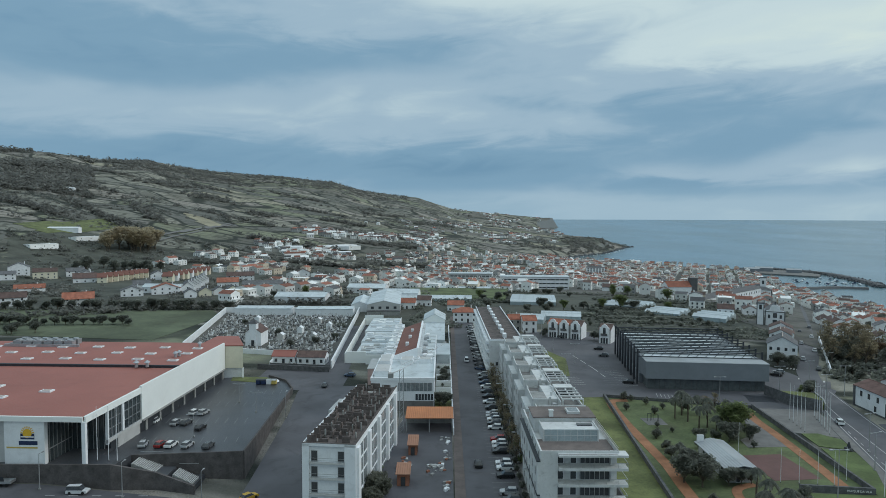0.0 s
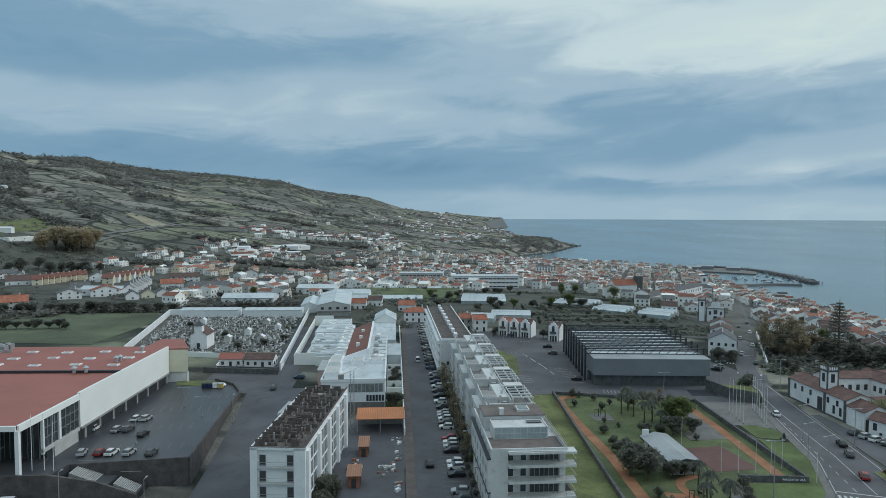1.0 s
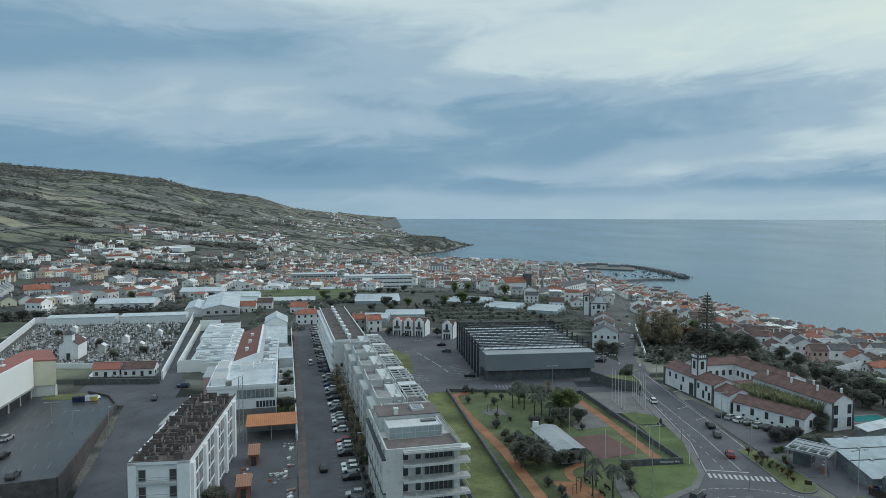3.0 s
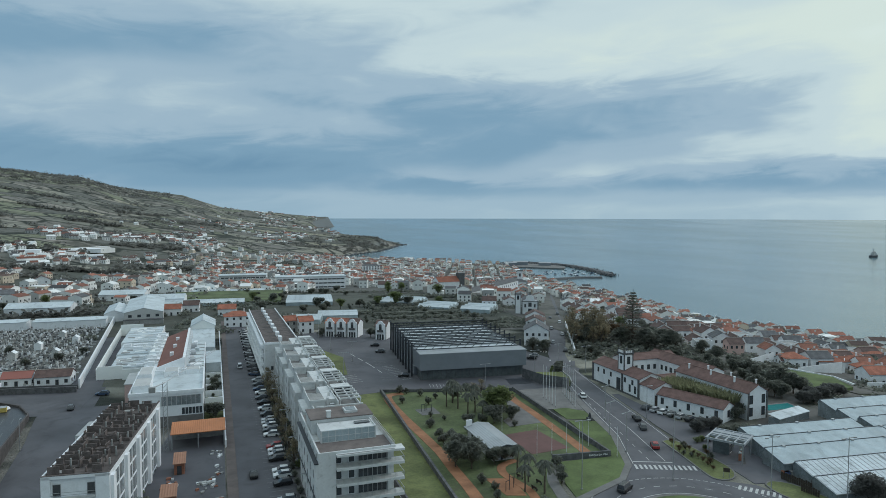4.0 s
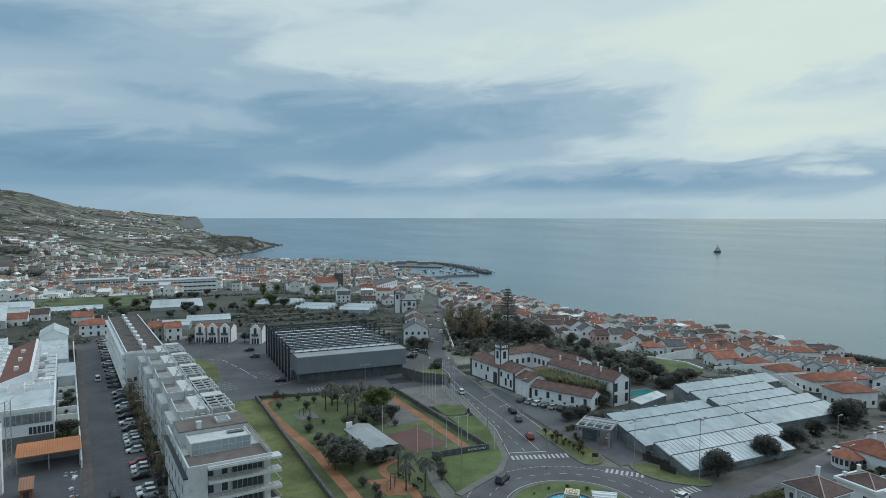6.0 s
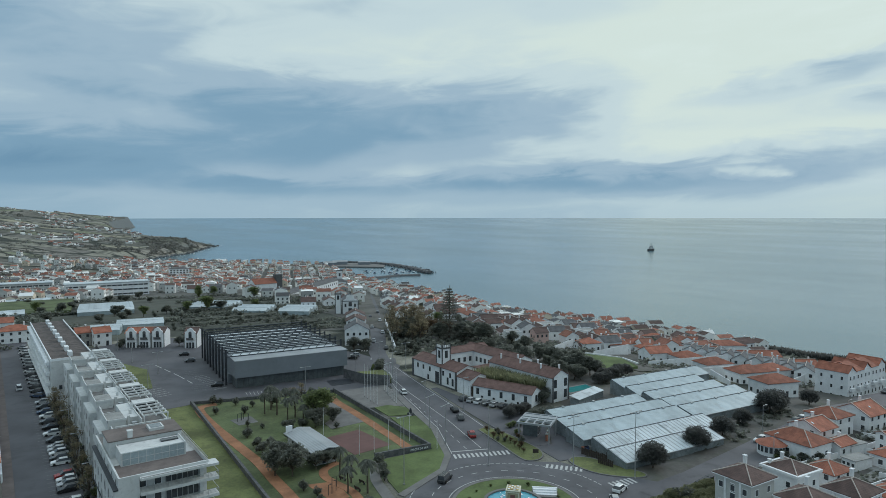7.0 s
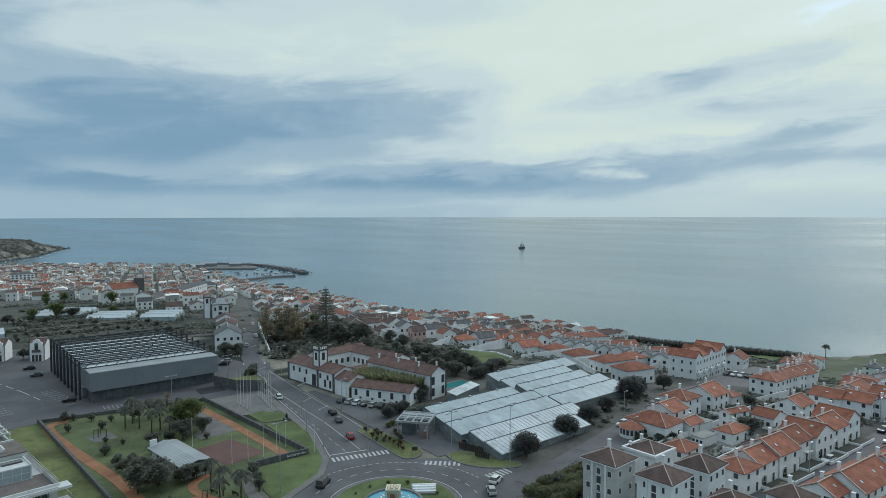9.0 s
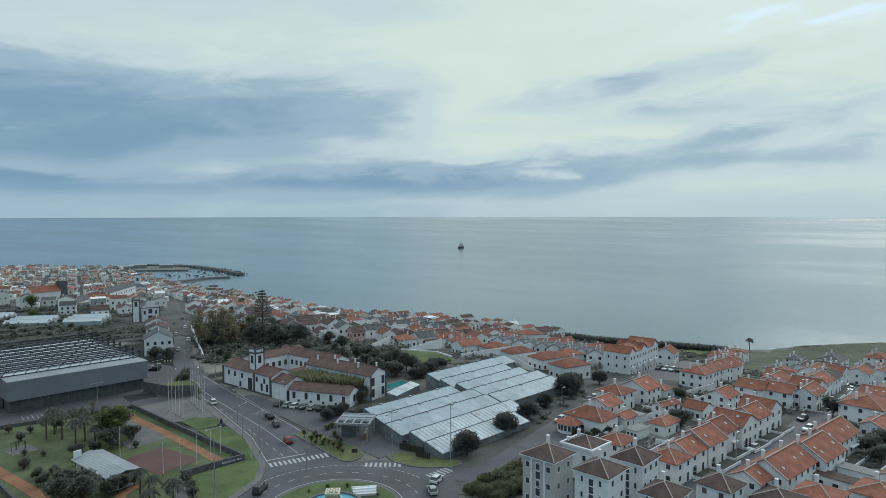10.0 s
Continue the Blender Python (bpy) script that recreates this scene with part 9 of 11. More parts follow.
def lamp(x, y, ang=0, h=9.0, arms=2, z=None):
    p = thing("street_lamp", "tall galvanised street lamp with two outreach arms" if arms == 2 else "slim street lamp with a single arm", "street lamp", pose(x, y, th(x, y) if z is None else z, 0, 0, ang), "street lamps")
    part("mast", MB().cyl(0, 0, -0.2, h, 0.11, 0.06, 8), METAL, p)
    for s in ((-1, 1) if arms == 2 else (1,)):
        a = part("arm", MB().box(min(0, s * 1.6), -0.05, h - 0.15, max(0, s * 1.6), 0.05, h - 0.05), METAL, p)
        part("lamp_head", MB().box(s * 1.5 - 0.35, -0.16, h - 0.22, s * 1.5 + 0.35, 0.16, h - 0.04), METAL, a)
    part("base", MB().box(-0.2, -0.2, -0.2, 0.2, 0.2, 0.35), CONCRETE, p)
    return p


for x, y, a, h in ((104.5, 157, 20, 10), (95.3, 134, 20, 10), (106.6, 182, 20, 10), (98.5, 145.8, 20, 9), (94.9, 116.2, 0, 15), (73.3, 118.4, 0, 15), (109.8, 103.9, 0, 12), (116.5, 92, 0, 15), (115.5, 153, 0, 10),
                   (46.5, 305, 0, 8), (47.6, 279, 0, 8), (44.8, 234.5, 0, 8), (110.5, 211.3, 0, 9), (129.5, 207.5, 0, 10), (86.5, 201, 0, 8), (116.8, 196, 10, 10), (124.5, 219, 10, 9), (52, 254, 0, 8)):
    lamp(x, y, a, h, 2, 47.0)
for k in range(9):
    lamp(18.0, 128 + k * 22, 180, 7.5, 1, 47.1)
for x, y in ((-88, 141), (-70, 141), (-52.5, 140.5), (-31.5, 150), (-46, 190), (-99, 141.5), (-106, 141)):
    lamp(x, y - 1.5, 90, 8.0, 1)
for x, y in ((-64.0, 165), (-54, 186), (-62, 196)):
    lamp(x, y, 0, 6, 2, 48.05)
for x, y in ((190, 40.5), (215, 38.5), (160, 42), (235, 29), (150, 79), (195, 82), (170, 92.5)):
    lamp(x, y, 0, 7, 1)
for k in range(8):
    lamp(142 + k * 15.2, 238 + k * 27.5, 0, 8, 1)

# ---- roundabout ----
Ft = thing("fountain", "round fountain with a square sandstone block in a blue basin", "fountain", pose(CX - 0.3, CY + 0.3, 47.2))
part("basin_water", MB().cyl(0, 0, -0.3, 0.32, 5.4, 5.4, 32), FOUNT, Ft, "bright blue foaming water")
foam = MB()
frng = random.Random(8)
for k in range(46):
    a, r0 = frng.uniform(0, 6.28), frng.uniform(2.2, 5.0)
    foam.box(r0 * math.cos(a) - frng.uniform(0.06, 0.3), r0 * math.sin(a) - frng.uniform(0.06, 0.3), 0.324, r0 * math.cos(a) + frng.uniform(0.06, 0.3), r0 * math.sin(a) + frng.uniform(0.06, 0.3), 0.36)
part("foam", foam, WHITE, Ft, "white foam on the water")
mbw = MB()
for k in range(32):
    a0, a1 = radians(k * 11.25), radians(k * 11.25 + 11.25)
    mbw.prism([(5.4 * math.cos(a0), 5.4 * math.sin(a0)), (6.0 * math.cos(a0), 6.0 * math.sin(a0)), (6.0 * math.cos(a1), 6.0 * math.sin(a1)), (5.4 * math.cos(a1), 5.4 * math.sin(a1))], -0.3, 0.6)
part("basin_wall", mbw, PAVE, Ft)
blk = part("block", MB(pose(0, 0, 0, 0, 0, 42)).box(-1.35, -1.35, 0, 1.35, 1.35, 3.0), SANDST, Ft, "square sandstone block with dark crests")
part("cap", MB(pose(0, 0, 0, 0, 0, 42)).box(-1.42, -1.42, 3.0, 1.42, 1.42, 3.18), CREAM, blk)
part("crown_bed", MB(pose(0, 0, 0, 0, 0, 42)).box(-1.1, -1.1, 3.18, 1.1, 1.1, 3.26), SANDST, blk)
for i in range(4):
    for j in range(4):
        part("crown_tile", MB(pose(0, 0, 0, 0, 0, 42)).box(-1.05 + 0.54 * i, -1.05 + 0.54 * j, 3.262, -0.65 + 0.54 * i, -0.65 + 0.54 * j, 3.36), WHITE if (i + j) % 2 else OCHRE, blk)
for a in (0, 90, 180, 270):
    part("panel_frame", MB(pose(0, 0, 0, 0, 0, 42 + a)).box(-1.2, -1.40, 0.3, -1.05, -1.351, 2.85).box(1.05, -1.40, 0.3, 1.2, -1.351, 2.85).box(-1.05, -1.40, 2.7, 1.05, -1.351, 2.85), CREAM, blk)
    part("crest", MB(pose(0, 0, 0, 0, 0, 42 + a)).extr([(-1.42, 1.5), (-1.36, 1.5), (-1.36, 2.3), (-1.42, 2.3)][::-1], -0.45, 0.45).add([(-0.45, -1.41, 1.5), (0, -1.41, 0.9), (0.45, -1.41, 1.5)], [(0, 1, 2)]), REDBROWN, blk, "dark red shield")
rng = random.Random(12)
for k in range(14):
    a = k * 0.449 + 0.1
    plant("shrub2", CX + 9.3 * math.cos(a), CY + 9.3 * math.sin(a), rng.uniform(0.4, 0.8), 47.2, "shrubs on the roundabout")
st = thing("steps_platform", "pale stone platform beside the fountain", "platform", pose(CX + 7.6, CY - 0.5, 47.2, 0, 0, -42))
part("base", MB().box(-2.6, -1.6, -0.2, 2.6, 1.6, 0.35), PAVE, st)
for k in range(3):
    part("step", MB().box(-2.4, 1.2 - 0.7 * (k + 1), 0.36, 2.4, 1.2 - 0.7 * k - 0.01, 1.0 - 0.25 * k), WHITE2, st)
part("wall", MB().box(-2.6, 1.2, 0.35, 2.6, 1.6, 1.1), WHITE, st)
kerb = MB()
for k in range(60):
    a0, a1 = radians(k * 6), radians(k * 6 + 6)
    kerb.prism([(CX + 12.2 * math.cos(a0), CY + 12.2 * math.sin(a0)), (CX + 12.9 * math.cos(a0), CY + 12.9 * math.sin(a0)), (CX + 12.9 * math.cos(a1), CY + 12.9 * math.sin(a1)), (CX + 12.2 * math.cos(a1), CY + 12.2 * math.sin(a1))], 46.9, 47.24)
struct("kerb", kerb, PAVE, "pale stone kerb round the island", "kerb")


def mark(pts, w, dash=None, gap=None, z=47.0, lift=0.085, label="white painted road line", mat=None):
    mb = MB()
    for (x0, y0), (x1, y1) in zip(pts[:-1], pts[1:]):
        L = math.hypot(x1 - x0, y1 - y0)
        d = Vector(((x1 - x0) / L, (y1 - y0) / L))
        n = Vector((-d.y, d.x)) * w / 2
        s = 0.0
        while s < L:
            e = min(L, s + (dash or L))
            a, b = Vector((x0, y0)) + d * s, Vector((x0, y0)) + d * e
            mb.prism([(a.x - n.x, a.y - n.y), (b.x - n.x, b.y - n.y), (b.x + n.x, b.y + n.y), (a.x + n.x, a.y + n.y)], z + lift - 0.02, z + lift)
            s = e + (gap or 0) + 1e-6
    return struct("road_marking", mb, mat or PAINT, label, "road marking")


def zebra(x0, y0, x1, y1, length, z=47.0, lift=0.095):
    ob = thing("zebra_crossing", "white striped zebra crossing on the road", "crossing", None)
    ob["kind"] = "structure"
    L = math.hypot(x1 - x0, y1 - y0)
    d = Vector(((x1 - x0) / L, (y1 - y0) / L))
    n = Vector((-d.y, d.x)) * length / 2
    for k in range(int(L / 1.1)):
        a, b = Vector((x0, y0)) + d * (k * 1.1), Vector((x0, y0)) + d * (k * 1.1 + 0.55)
        part("stripe", MB().prism([(a.x - n.x, a.y - n.y), (b.x - n.x, b.y - n.y), (b.x + n.x, b.y + n.y), (a.x + n.x, a.y + n.y)], z + lift - 0.02, z + lift), PAINT, ob)


zebra(91.6, 125.3, 106.8, 118.8, 2.6)
zebra(105.5, 108.4, 111.5, 101.0, 2.4)
zebra(109.4, 92.4, 116.8, 91.4, 2.8)
zebra(131.2, 246.0, 139.6, 240.2, 2.6)
for k in range(10):
    mark([(60.6 + 0.18 * k, 240.5 - 2.35 * k), (65.2 + 0.18 * k, 241.5 - 2.35 * k)], 0.12, label="white painted parking bay line")
for k in range(5):
    mark([(69.0 + 1.1 * k, 206.6 - 0.5 * k), (69.8 + 1.1 * k, 210.6 - 0.5 * k)], 0.12, label="white painted parking bay line")
for k in range(5):
    mark([(44.2 + 0.2 * k, 231.0 - 2.5 * k), (48.6 + 0.2 * k, 231.8 - 2.5 * k)], 0.12, label="white painted parking bay line")
zebra(127.0, 230.2, 134.6, 225.2, 2.6)
mark([(93, 128.2), (101.5, 124.6)], 0.35)
mark([(100.5, 126), (106.5, 148), (113.4, 181), (120, 206)], 0.16)
mark([(97.2, 127.6), (103.0, 149), (109.5, 174)], 0.14, 2.0, 2.5)
mark([(92.3, 127), (100.4, 144.6), (106.8, 167), (112, 185.4), (119, 205)], 0.16)
mark([(108.1, 125), (113.6, 148), (120.4, 180.5), (127.8, 212.8)], 0.16)
rr = [(CX + 21.5 * math.cos(radians(a)), CY + 21.5 * math.sin(radians(a))) for a in range(-10, 150, 4)]
mark(rr, 0.16, 1.0, 1.0)
rr = [(CX + 17.3 * math.cos(radians(a)), CY + 17.3 * math.sin(radians(a))) for a in range(-30, 190, 12)]
mark(rr, 0.14, 1.6, 20)
rr = [(CX + 13.6 * math.cos(radians(a)), CY + 13.6 * math.sin(radians(a))) for a in range(-60, 240, 6)]
mark(rr, 0.16)
for k in range(54):
    yy = 112 + k * 2.45
    mark([(10.6 + 0.006 * (yy - 110), yy), (15.6 + 0.006 * (yy - 110), yy)], 0.1, lift=0.075, label="white painted bay line", mat=WORNPAINT)
for k in range(9):
    mark([(-76 + k * 3, 161), (-76 + k * 3 - 0.5, 165)], 0.12, z=48.0, lift=0.065, label="white painted bay line", mat=WORNPAINT)
    mark([(-76 + k * 2.7, 176), (-76.5 + k * 2.7, 181)], 0.12, z=48.0, lift=0.065, label="white painted bay line", mat=WORNPAINT)
    mark([(-73 + k * 2.7, 192), (-73.5 + k * 2.7, 197)], 0.12, z=48.0, lift=0.065, label="white painted bay line", mat=WORNPAINT)
    mark([(-72 + k * 2.5, 205), (-72.5 + k * 2.5, 210)], 0.12, z=48.0, lift=0.065, label="white painted bay line", mat=WORNPAINT)
for k in range(12):
    mark([(56 + k * 0.35, 222 + k * 2.6), (60.5 + k * 0.35, 221.2 + k * 2.6)], 0.12, lift=0.075, label="white painted bay line", mat=WORNPAINT)
    mark([(42 + k * 0.2, 222 + k * 2.7), (46.5 + k * 0.2, 221.5 + k * 2.7)], 0.12, lift=0.075, label="white painted bay line", mat=WORNPAINT)
mark([(54, 268), (57.2, 246), (58.5, 232)], 0.3, 6, 3, lift=0.075)
mark([(-120, 136.5), (-60, 136.5)], 0.14, 2, 3, z=th(-85, 136.5), lift=0.3)

# ---- filling station ----
G = thing("filling_station", "small filling station with an open white canopy frame", "filling station", pose(115.6, 117.3, 47, 0, 0, 32))
for k in range(5):
    part("canopy_beam", MB().box(0, k * 2.1, 4.6, 8.6, k * 2.1 + 0.35, 5.1), HALLROOF, G)
for k in range(4):
    part("canopy_beam", MB().box(k * 2.75, 0, 4.65, k * 2.75 + 0.35, 8.75, 5.15), HALLROOF, G)
part("canopy_roof", MB().box(4.3, 0.36, 4.8, 8.2, 8.4, 4.95), HALLROOF, G)
for px, py in ((0.4, 0.4), (8.0, 0.4), (0.4, 8.2), (8.0, 8.2)):
    part("post", MB().box(px - 0.15, py - 0.15, 0, px + 0.15, py + 0.15, 4.6), METAL, G)
part("kiosk", MB().box(5.0, 4.6, 0, 8.4, 8.4, 3.2), GREENDARK, G, "small dark glazed kiosk")
win(G, 6.6, 4.6, 0.3, 2.4, 2.2, 0, METAL, "door")
for k in range(2):
    pu = thing("fuel_pump", "red and grey fuel pump", "fuel pump", pose(117.3 + k * 1.8, 120.2 + k * 1.4, 47.15, 0, 0, 32), "fuel pumps")
    part("cabinet", MB().box(-0.4, -0.25, 0, 0.4, 0.25, 1.7), BRICKR, pu)
    part("head", MB().box(-0.45, -0.28, 1.7, 0.45, 0.28, 2.0), METAL, pu)
si = thing("road_sign", "brown directional sign on two posts", "sign", pose(106.8, 113.2, 47.2, 0, 0, -40))
part("panel", MB().box(-0.7, -0.04, 1.2, 0.7, 0.04, 2.1), WOODD, si)
for s in (-0.6, 0.6):
    part("post", MB().cyl(s, 0.06, 0, 2.1, 0.04, 0.04, 6), METAL, si)
for k in range(4):
    b = thing("recycling_bin", ("blue", "yellow", "green", "green")[k] + " recycling bin standing in a row", "bin", pose(123 + k * 1.5, 80.5 + k * 0.15, 47.0, 0, 0, 5), "recycling bins")
    part("body", MB().box(-0.6, -0.6, 0, 0.6, 0.6, 1.5), (NAVY, SIGNY, LEAFM, LEAFM)[k], b)
    part("lid", MB().box(-0.66, -0.66, 1.5, 0.66, 0.66, 1.7), DSTEEL, b)
for k in range(4):
    b = thing("recycling_bin", ("dark blue", "dark blue", "white", "yellow")[k] + " recycling bin at the car park corner", "bin", pose(-62.2 + k * 1.75, 217.6, 48.06, 0, 0, 3), "car park bins")
    part("body", MB().extr([(-0.7, 0.12), (0.7, 0.12), (0.78, 1.45), (-0.78, 1.45)], -0.75, 0.75), (NAVY, NAVY, WHITE, YELLOW)[k], b)
    part("lid", MB().extr([(-0.82, 1.452), (0.82, 1.452), (0.6, 1.72), (-0.6, 1.72)], -0.8, 0.8), (DSTEEL, DSTEEL, METAL, METAL)[k], b)
    for wx in (-0.55, 0.55):
        part("wheel", MB(pose(wx, -0.5, 0.12, 0, 90)).cyl(0, 0, -0.05, 0.05, 0.12, 0.12, 8), TYRE, b)
hrng = random.Random(6)
for k in range(7):
    sx = hrng.uniform(0.4, 0.9)
    o = thing("sack", "pale bulging sack dumped on the grass", "sack", pose(-57.6 + hrng.uniform(-1.6, 1.6), 220.2 + hrng.uniform(-1.5, 1.5), 48.15, 0, 0, hrng.uniform(0, 90)), "dumped sacks")
    part("cloth", MB().cyl(0, 0, 0, 0.3 * sx, 0.75 * sx, 0.95 * sx, 9).cyl(0, 0, 0.3 * sx, 0.75 * sx, 0.95 * sx, 0.45 * sx, 9), WHITE2, o)
slab("lawn", [(-73, 222), (-60, 219), (-57, 222), (-62, 226.8), (-74, 227.5)], GRASS2, "grass corner of the car park", 0.1, 48.05, "lawn", 0.1)

# ---- crane and yard clutter ----
K = thing("tower_crane", "slim grey lattice tower crane in a yard", "crane", pose(-11.0, 172, 47))
for (px, py) in ((-0.5, -0.5), (0.5, -0.5), (0.5, 0.5), (-0.5, 0.5)):
    part("chord", MB().box(px - 0.06, py - 0.06, 0, px + 0.06, py + 0.06, 17), METAL, K)
for k in range(14):
    m2 = MB()
    limb(m2, (-0.5, -0.5, k * 1.2), (0.5, -0.5, k * 1.2 + 1.2), 0.04, 0.04, 4)
    limb(m2, (0.5, 0.5, k * 1.2), (0.5, -0.5, k * 1.2 + 1.2), 0.04, 0.04, 4)
    part("lacing", m2, METAL, K)
jb = MB()
limb(jb, (0, 0, 17), (12, 22, 20), 0.12, 0.08, 4)
limb(jb, (0, 0, 18.2), (12, 22, 20.3), 0.06, 0.05, 4)
limb(jb, (0, 0, 17), (-2.5, -4.5, 17), 0.15, 0.15, 4)
part("jib", jb, METAL, K)
part("counterweight", MB().box(-3.2, -5.4, 16.0, -1.8, -4.0, 17.2), CONCRETE, K)
rng = random.Random(19)
for k in range(84):
    cl = [(1.0, 137), (-0.3, 148), (0.6, 120), (0.8, 128), (-9.5, 146), (0.9, 155), (-8.6, 150), (0.6, 166), (-2.5, 146)][k % 9]
    x, y = cl[0] + rng.uniform(-1.0, 1.0), cl[1] + rng.uniform(-3, 3)
    if x > 1.7:
        continue
    s = rng.uniform(0.2, 0.7)
    r = thing("rubble", "loose pale block of builder's rubble", "rubble", pose(x, y, 47.03, 0, 0, rng.uniform(0, 90)), "builder's rubble")
    part("block", MB().prism([(-s, -s * 0.6), (s, -s * 0.5), (s * 0.8, s * 0.6), (-s * 0.7, s * 0.5)], 0, s * rng.uniform(0.4, 1.0)), rng.choice([CONCRETE, WHITE2, BRICKR, GREYW]), r)

# ---- cemetery ----
CEM = [(-112, 279), (-129, 386), (-50, 387), (-42.3, 243.5), (-66, 247.5), (-67, 268)]
slab("cemetery_ground", CEM, SOIL, "grey gravel cemetery ground", 0.1, 47, "cemetery")
for i, (a, b) in enumerate(zip(CEM, CEM[1:] + CEM[:1])):
    d = Vector((b[0] - a[0], b[1] - a[1])).normalized()
    n = Vector((-d.y, d.x)) * 0.5
    hgt = 50.3 if i < 3 else (48.6 if i == 3 else 49.0)
    struct("cemetery_wall", MB().prism([a, b, (b[0] + n.x, b[1] + n.y), (a[0] + n.x, a[1] + n.y)], 46.4, hgt), WHITE if i != 3 else STONE, "high white cemetery wall" if i != 3 else "dark stone cemetery wall", "wall")
for k in range(2):
    nb = thing("niche_block", "long white burial niche block with a pale roof", "niche block", pose(-121 + k * 36, 376.5 - k * 2, 47.1))
    part("wall", MB().box(0, 0, 0, 33, 7.5, 3.8), WHITE, nb)
    part("roof", MB().extr([(-0.3, 3.8), (7.8, 4.4), (7.8, 4.55), (-0.3, 3.95)], -0.2, 33.2), WHITESHEET, nb)
ch = thing("chapel", "small white cemetery chapel with a dark roof and turret", "chapel", pose(-84, 292, 47.1, 0, 0, -3))
part("wall", gable_walls(7, 10, 6, 2.4, 0.3, "y"), WHITE2, ch)
part("roof", gable_roof(7, 10, 6, 2.4, ridge="y"), TERRAD, ch)
tt = part("turret", MB().box(-1.6, -5.4, 0, 1.6, -2.4, 10.0), WHITE2, ch)
part("turret_roof", MB().add([(-1.9, -5.7, 10), (1.9, -5.7, 10), (1.9, -2.1, 10), (-1.9, -2.1, 10), (0, -3.9, 12.2)], [(0, 1, 4), (1, 2, 4), (2, 3, 4), (3, 0, 4)]), STONE, tt)
win(ch, 0, -5.4, 0, 1.4, 2.6, 0, STONE, "door")
tb = MB()
rng = random.Random(50)
for k in range(2300):
    x, y = rng.uniform(-128, -46), rng.uniform(250, 372)
    lx = np.interp(y, [247, 268, 279, 386], [-64, -66, -110, -127])
    rx = np.interp(y, [243, 387], [-44, -52])
    if x < lx + 1.5 or x > rx - 1.5 or (-90 < x < -77 and 282 < y < 300) or abs((x + 90) % 14 - 7) > 6.4:
        continue
    tb.m = pose(x, y, 47.1, 0, 0, rng.choice((0, 0, 90)) - 4)
    c = rng.choice((0, 2, 2, 3, 3))
    tb.box(-0.42, -1.0, 0, 0.42, 1.0, rng.uniform(0.2, 0.5), c)
    tb.box(-0.35, 0.9, 0.2, 0.35, 1.05, rng.uniform(0.7, 1.5), rng.choice((0, 1, 2, 3)))
    if k % 3 == 0:
        tb.box(-0.06, 0.95, 1.5, 0.06, 1.05, 2.4, 0).box(-0.35, 0.95, 1.95, 0.35, 1.05, 2.08, 0)
tb.m = None
tagged(part("tombs", tb, [GREYW, WHITE2, CONCRETE, STONE]), "crowded white and grey stone tombs with crosses", "tombs", "", "stuff")
for k, (x, y) in enumerate(((-75, 300), (-70, 318), (-60, 300), (-58, 330), (-97, 330), (-100, 350), (-66, 345), (-88, 318))):
    mz = thing("mausoleum", "small white family mausoleum with a gabled roof", "mausoleum", pose(x, y, 47.1, 0, 0, -4), "mausoleums")
    part("wall", gable_walls(2.6, 3.2, 2.8, 0.8, 0.2, "y"), WHITE if k % 2 else GREYW, mz)
    part("roof", gable_roof(2.6, 3.2, 2.8, 0.8, 0.15, 0.1, "y"), WHITE, mz)
for x, y in ((-57, 289), (-79, 312), (-92, 305), (-67, 283), (-50, 300), (-104, 340)):
    plant("dark2", x, y, 0.6, 47.1)
for (x, y, w, d, lab) in ((-62, 254.5, 9, 5.5, "small white keeper's house with a red roof"), (-51, 253.5, 11, 6.5, "white gatehouse with a brown gabled roof")):
    house(x, y, -4, w, d, 3.2, "gable", 1.7, TERRAD if w > 10 else REDROOF, WHITE2, lab, 1, "x", 0, step=2.6)
struct("boundary_wall", MB().prism([(-70, 243.5), (-42, 238.5), (-42, 239.1), (-70, 244.1)], 46.3, 49.0), STONE, "dark stone boundary wall", "wall")

# ---- suburb on the rise behind the field ----
SANDW = material("sandy_render", (0.62, 0.54, 0.42), 0.88, 0, 0.08, 0.3, 3.0, 0.05, 0.25, (0.42, 0.38, 0.32))


def suburb_house(x, y, ang, w, d, h, rise, ridge, rmat, wmat, label, group="suburb houses", wide=4.8):
    h, rise, d = h * 0.9, rise * 1.35, d * 1.1
    o = thing("house", label, "house", pose(x, y, th(x, y), 0, 0, ang), group)
    part("wall", gable_walls(w, d, h, rise, 3.0, ridge), wmat, o)
    part("roof", gable_roof(w, d, h, rise, 0.5, 0.25, ridge), rmat, o)
    for q in range(2 if h > 4.4 else 1):
        for k in range(max(1, int(w / wide))):
            win(o, -w / 2 + w * (k + 0.5) / max(1, int(w / wide)), -d / 2, 0.9 + 2.9 * q, 1.3, 1.4, 0, WHITE)
    chimney(o, w * 0.25, d * 0.2, h, h + rise + 0.9, 0.8)
    return o


def suburb_terrace(x0, y0, x1, y1, n, ang, w, d, h, rise, ridge, rmat, wmats, label):
    for k in range(n):
        u = k / (n - 1)
        suburb_house(x0 + (x1 - x0) * u, y0 + (y1 - y0) * u, ang, w, d, h + 0.3 * math.sin(k * 2.1), rise, ridge, rmat, wmats[k % len(wmats)], label, "suburb terraces", 5.0)


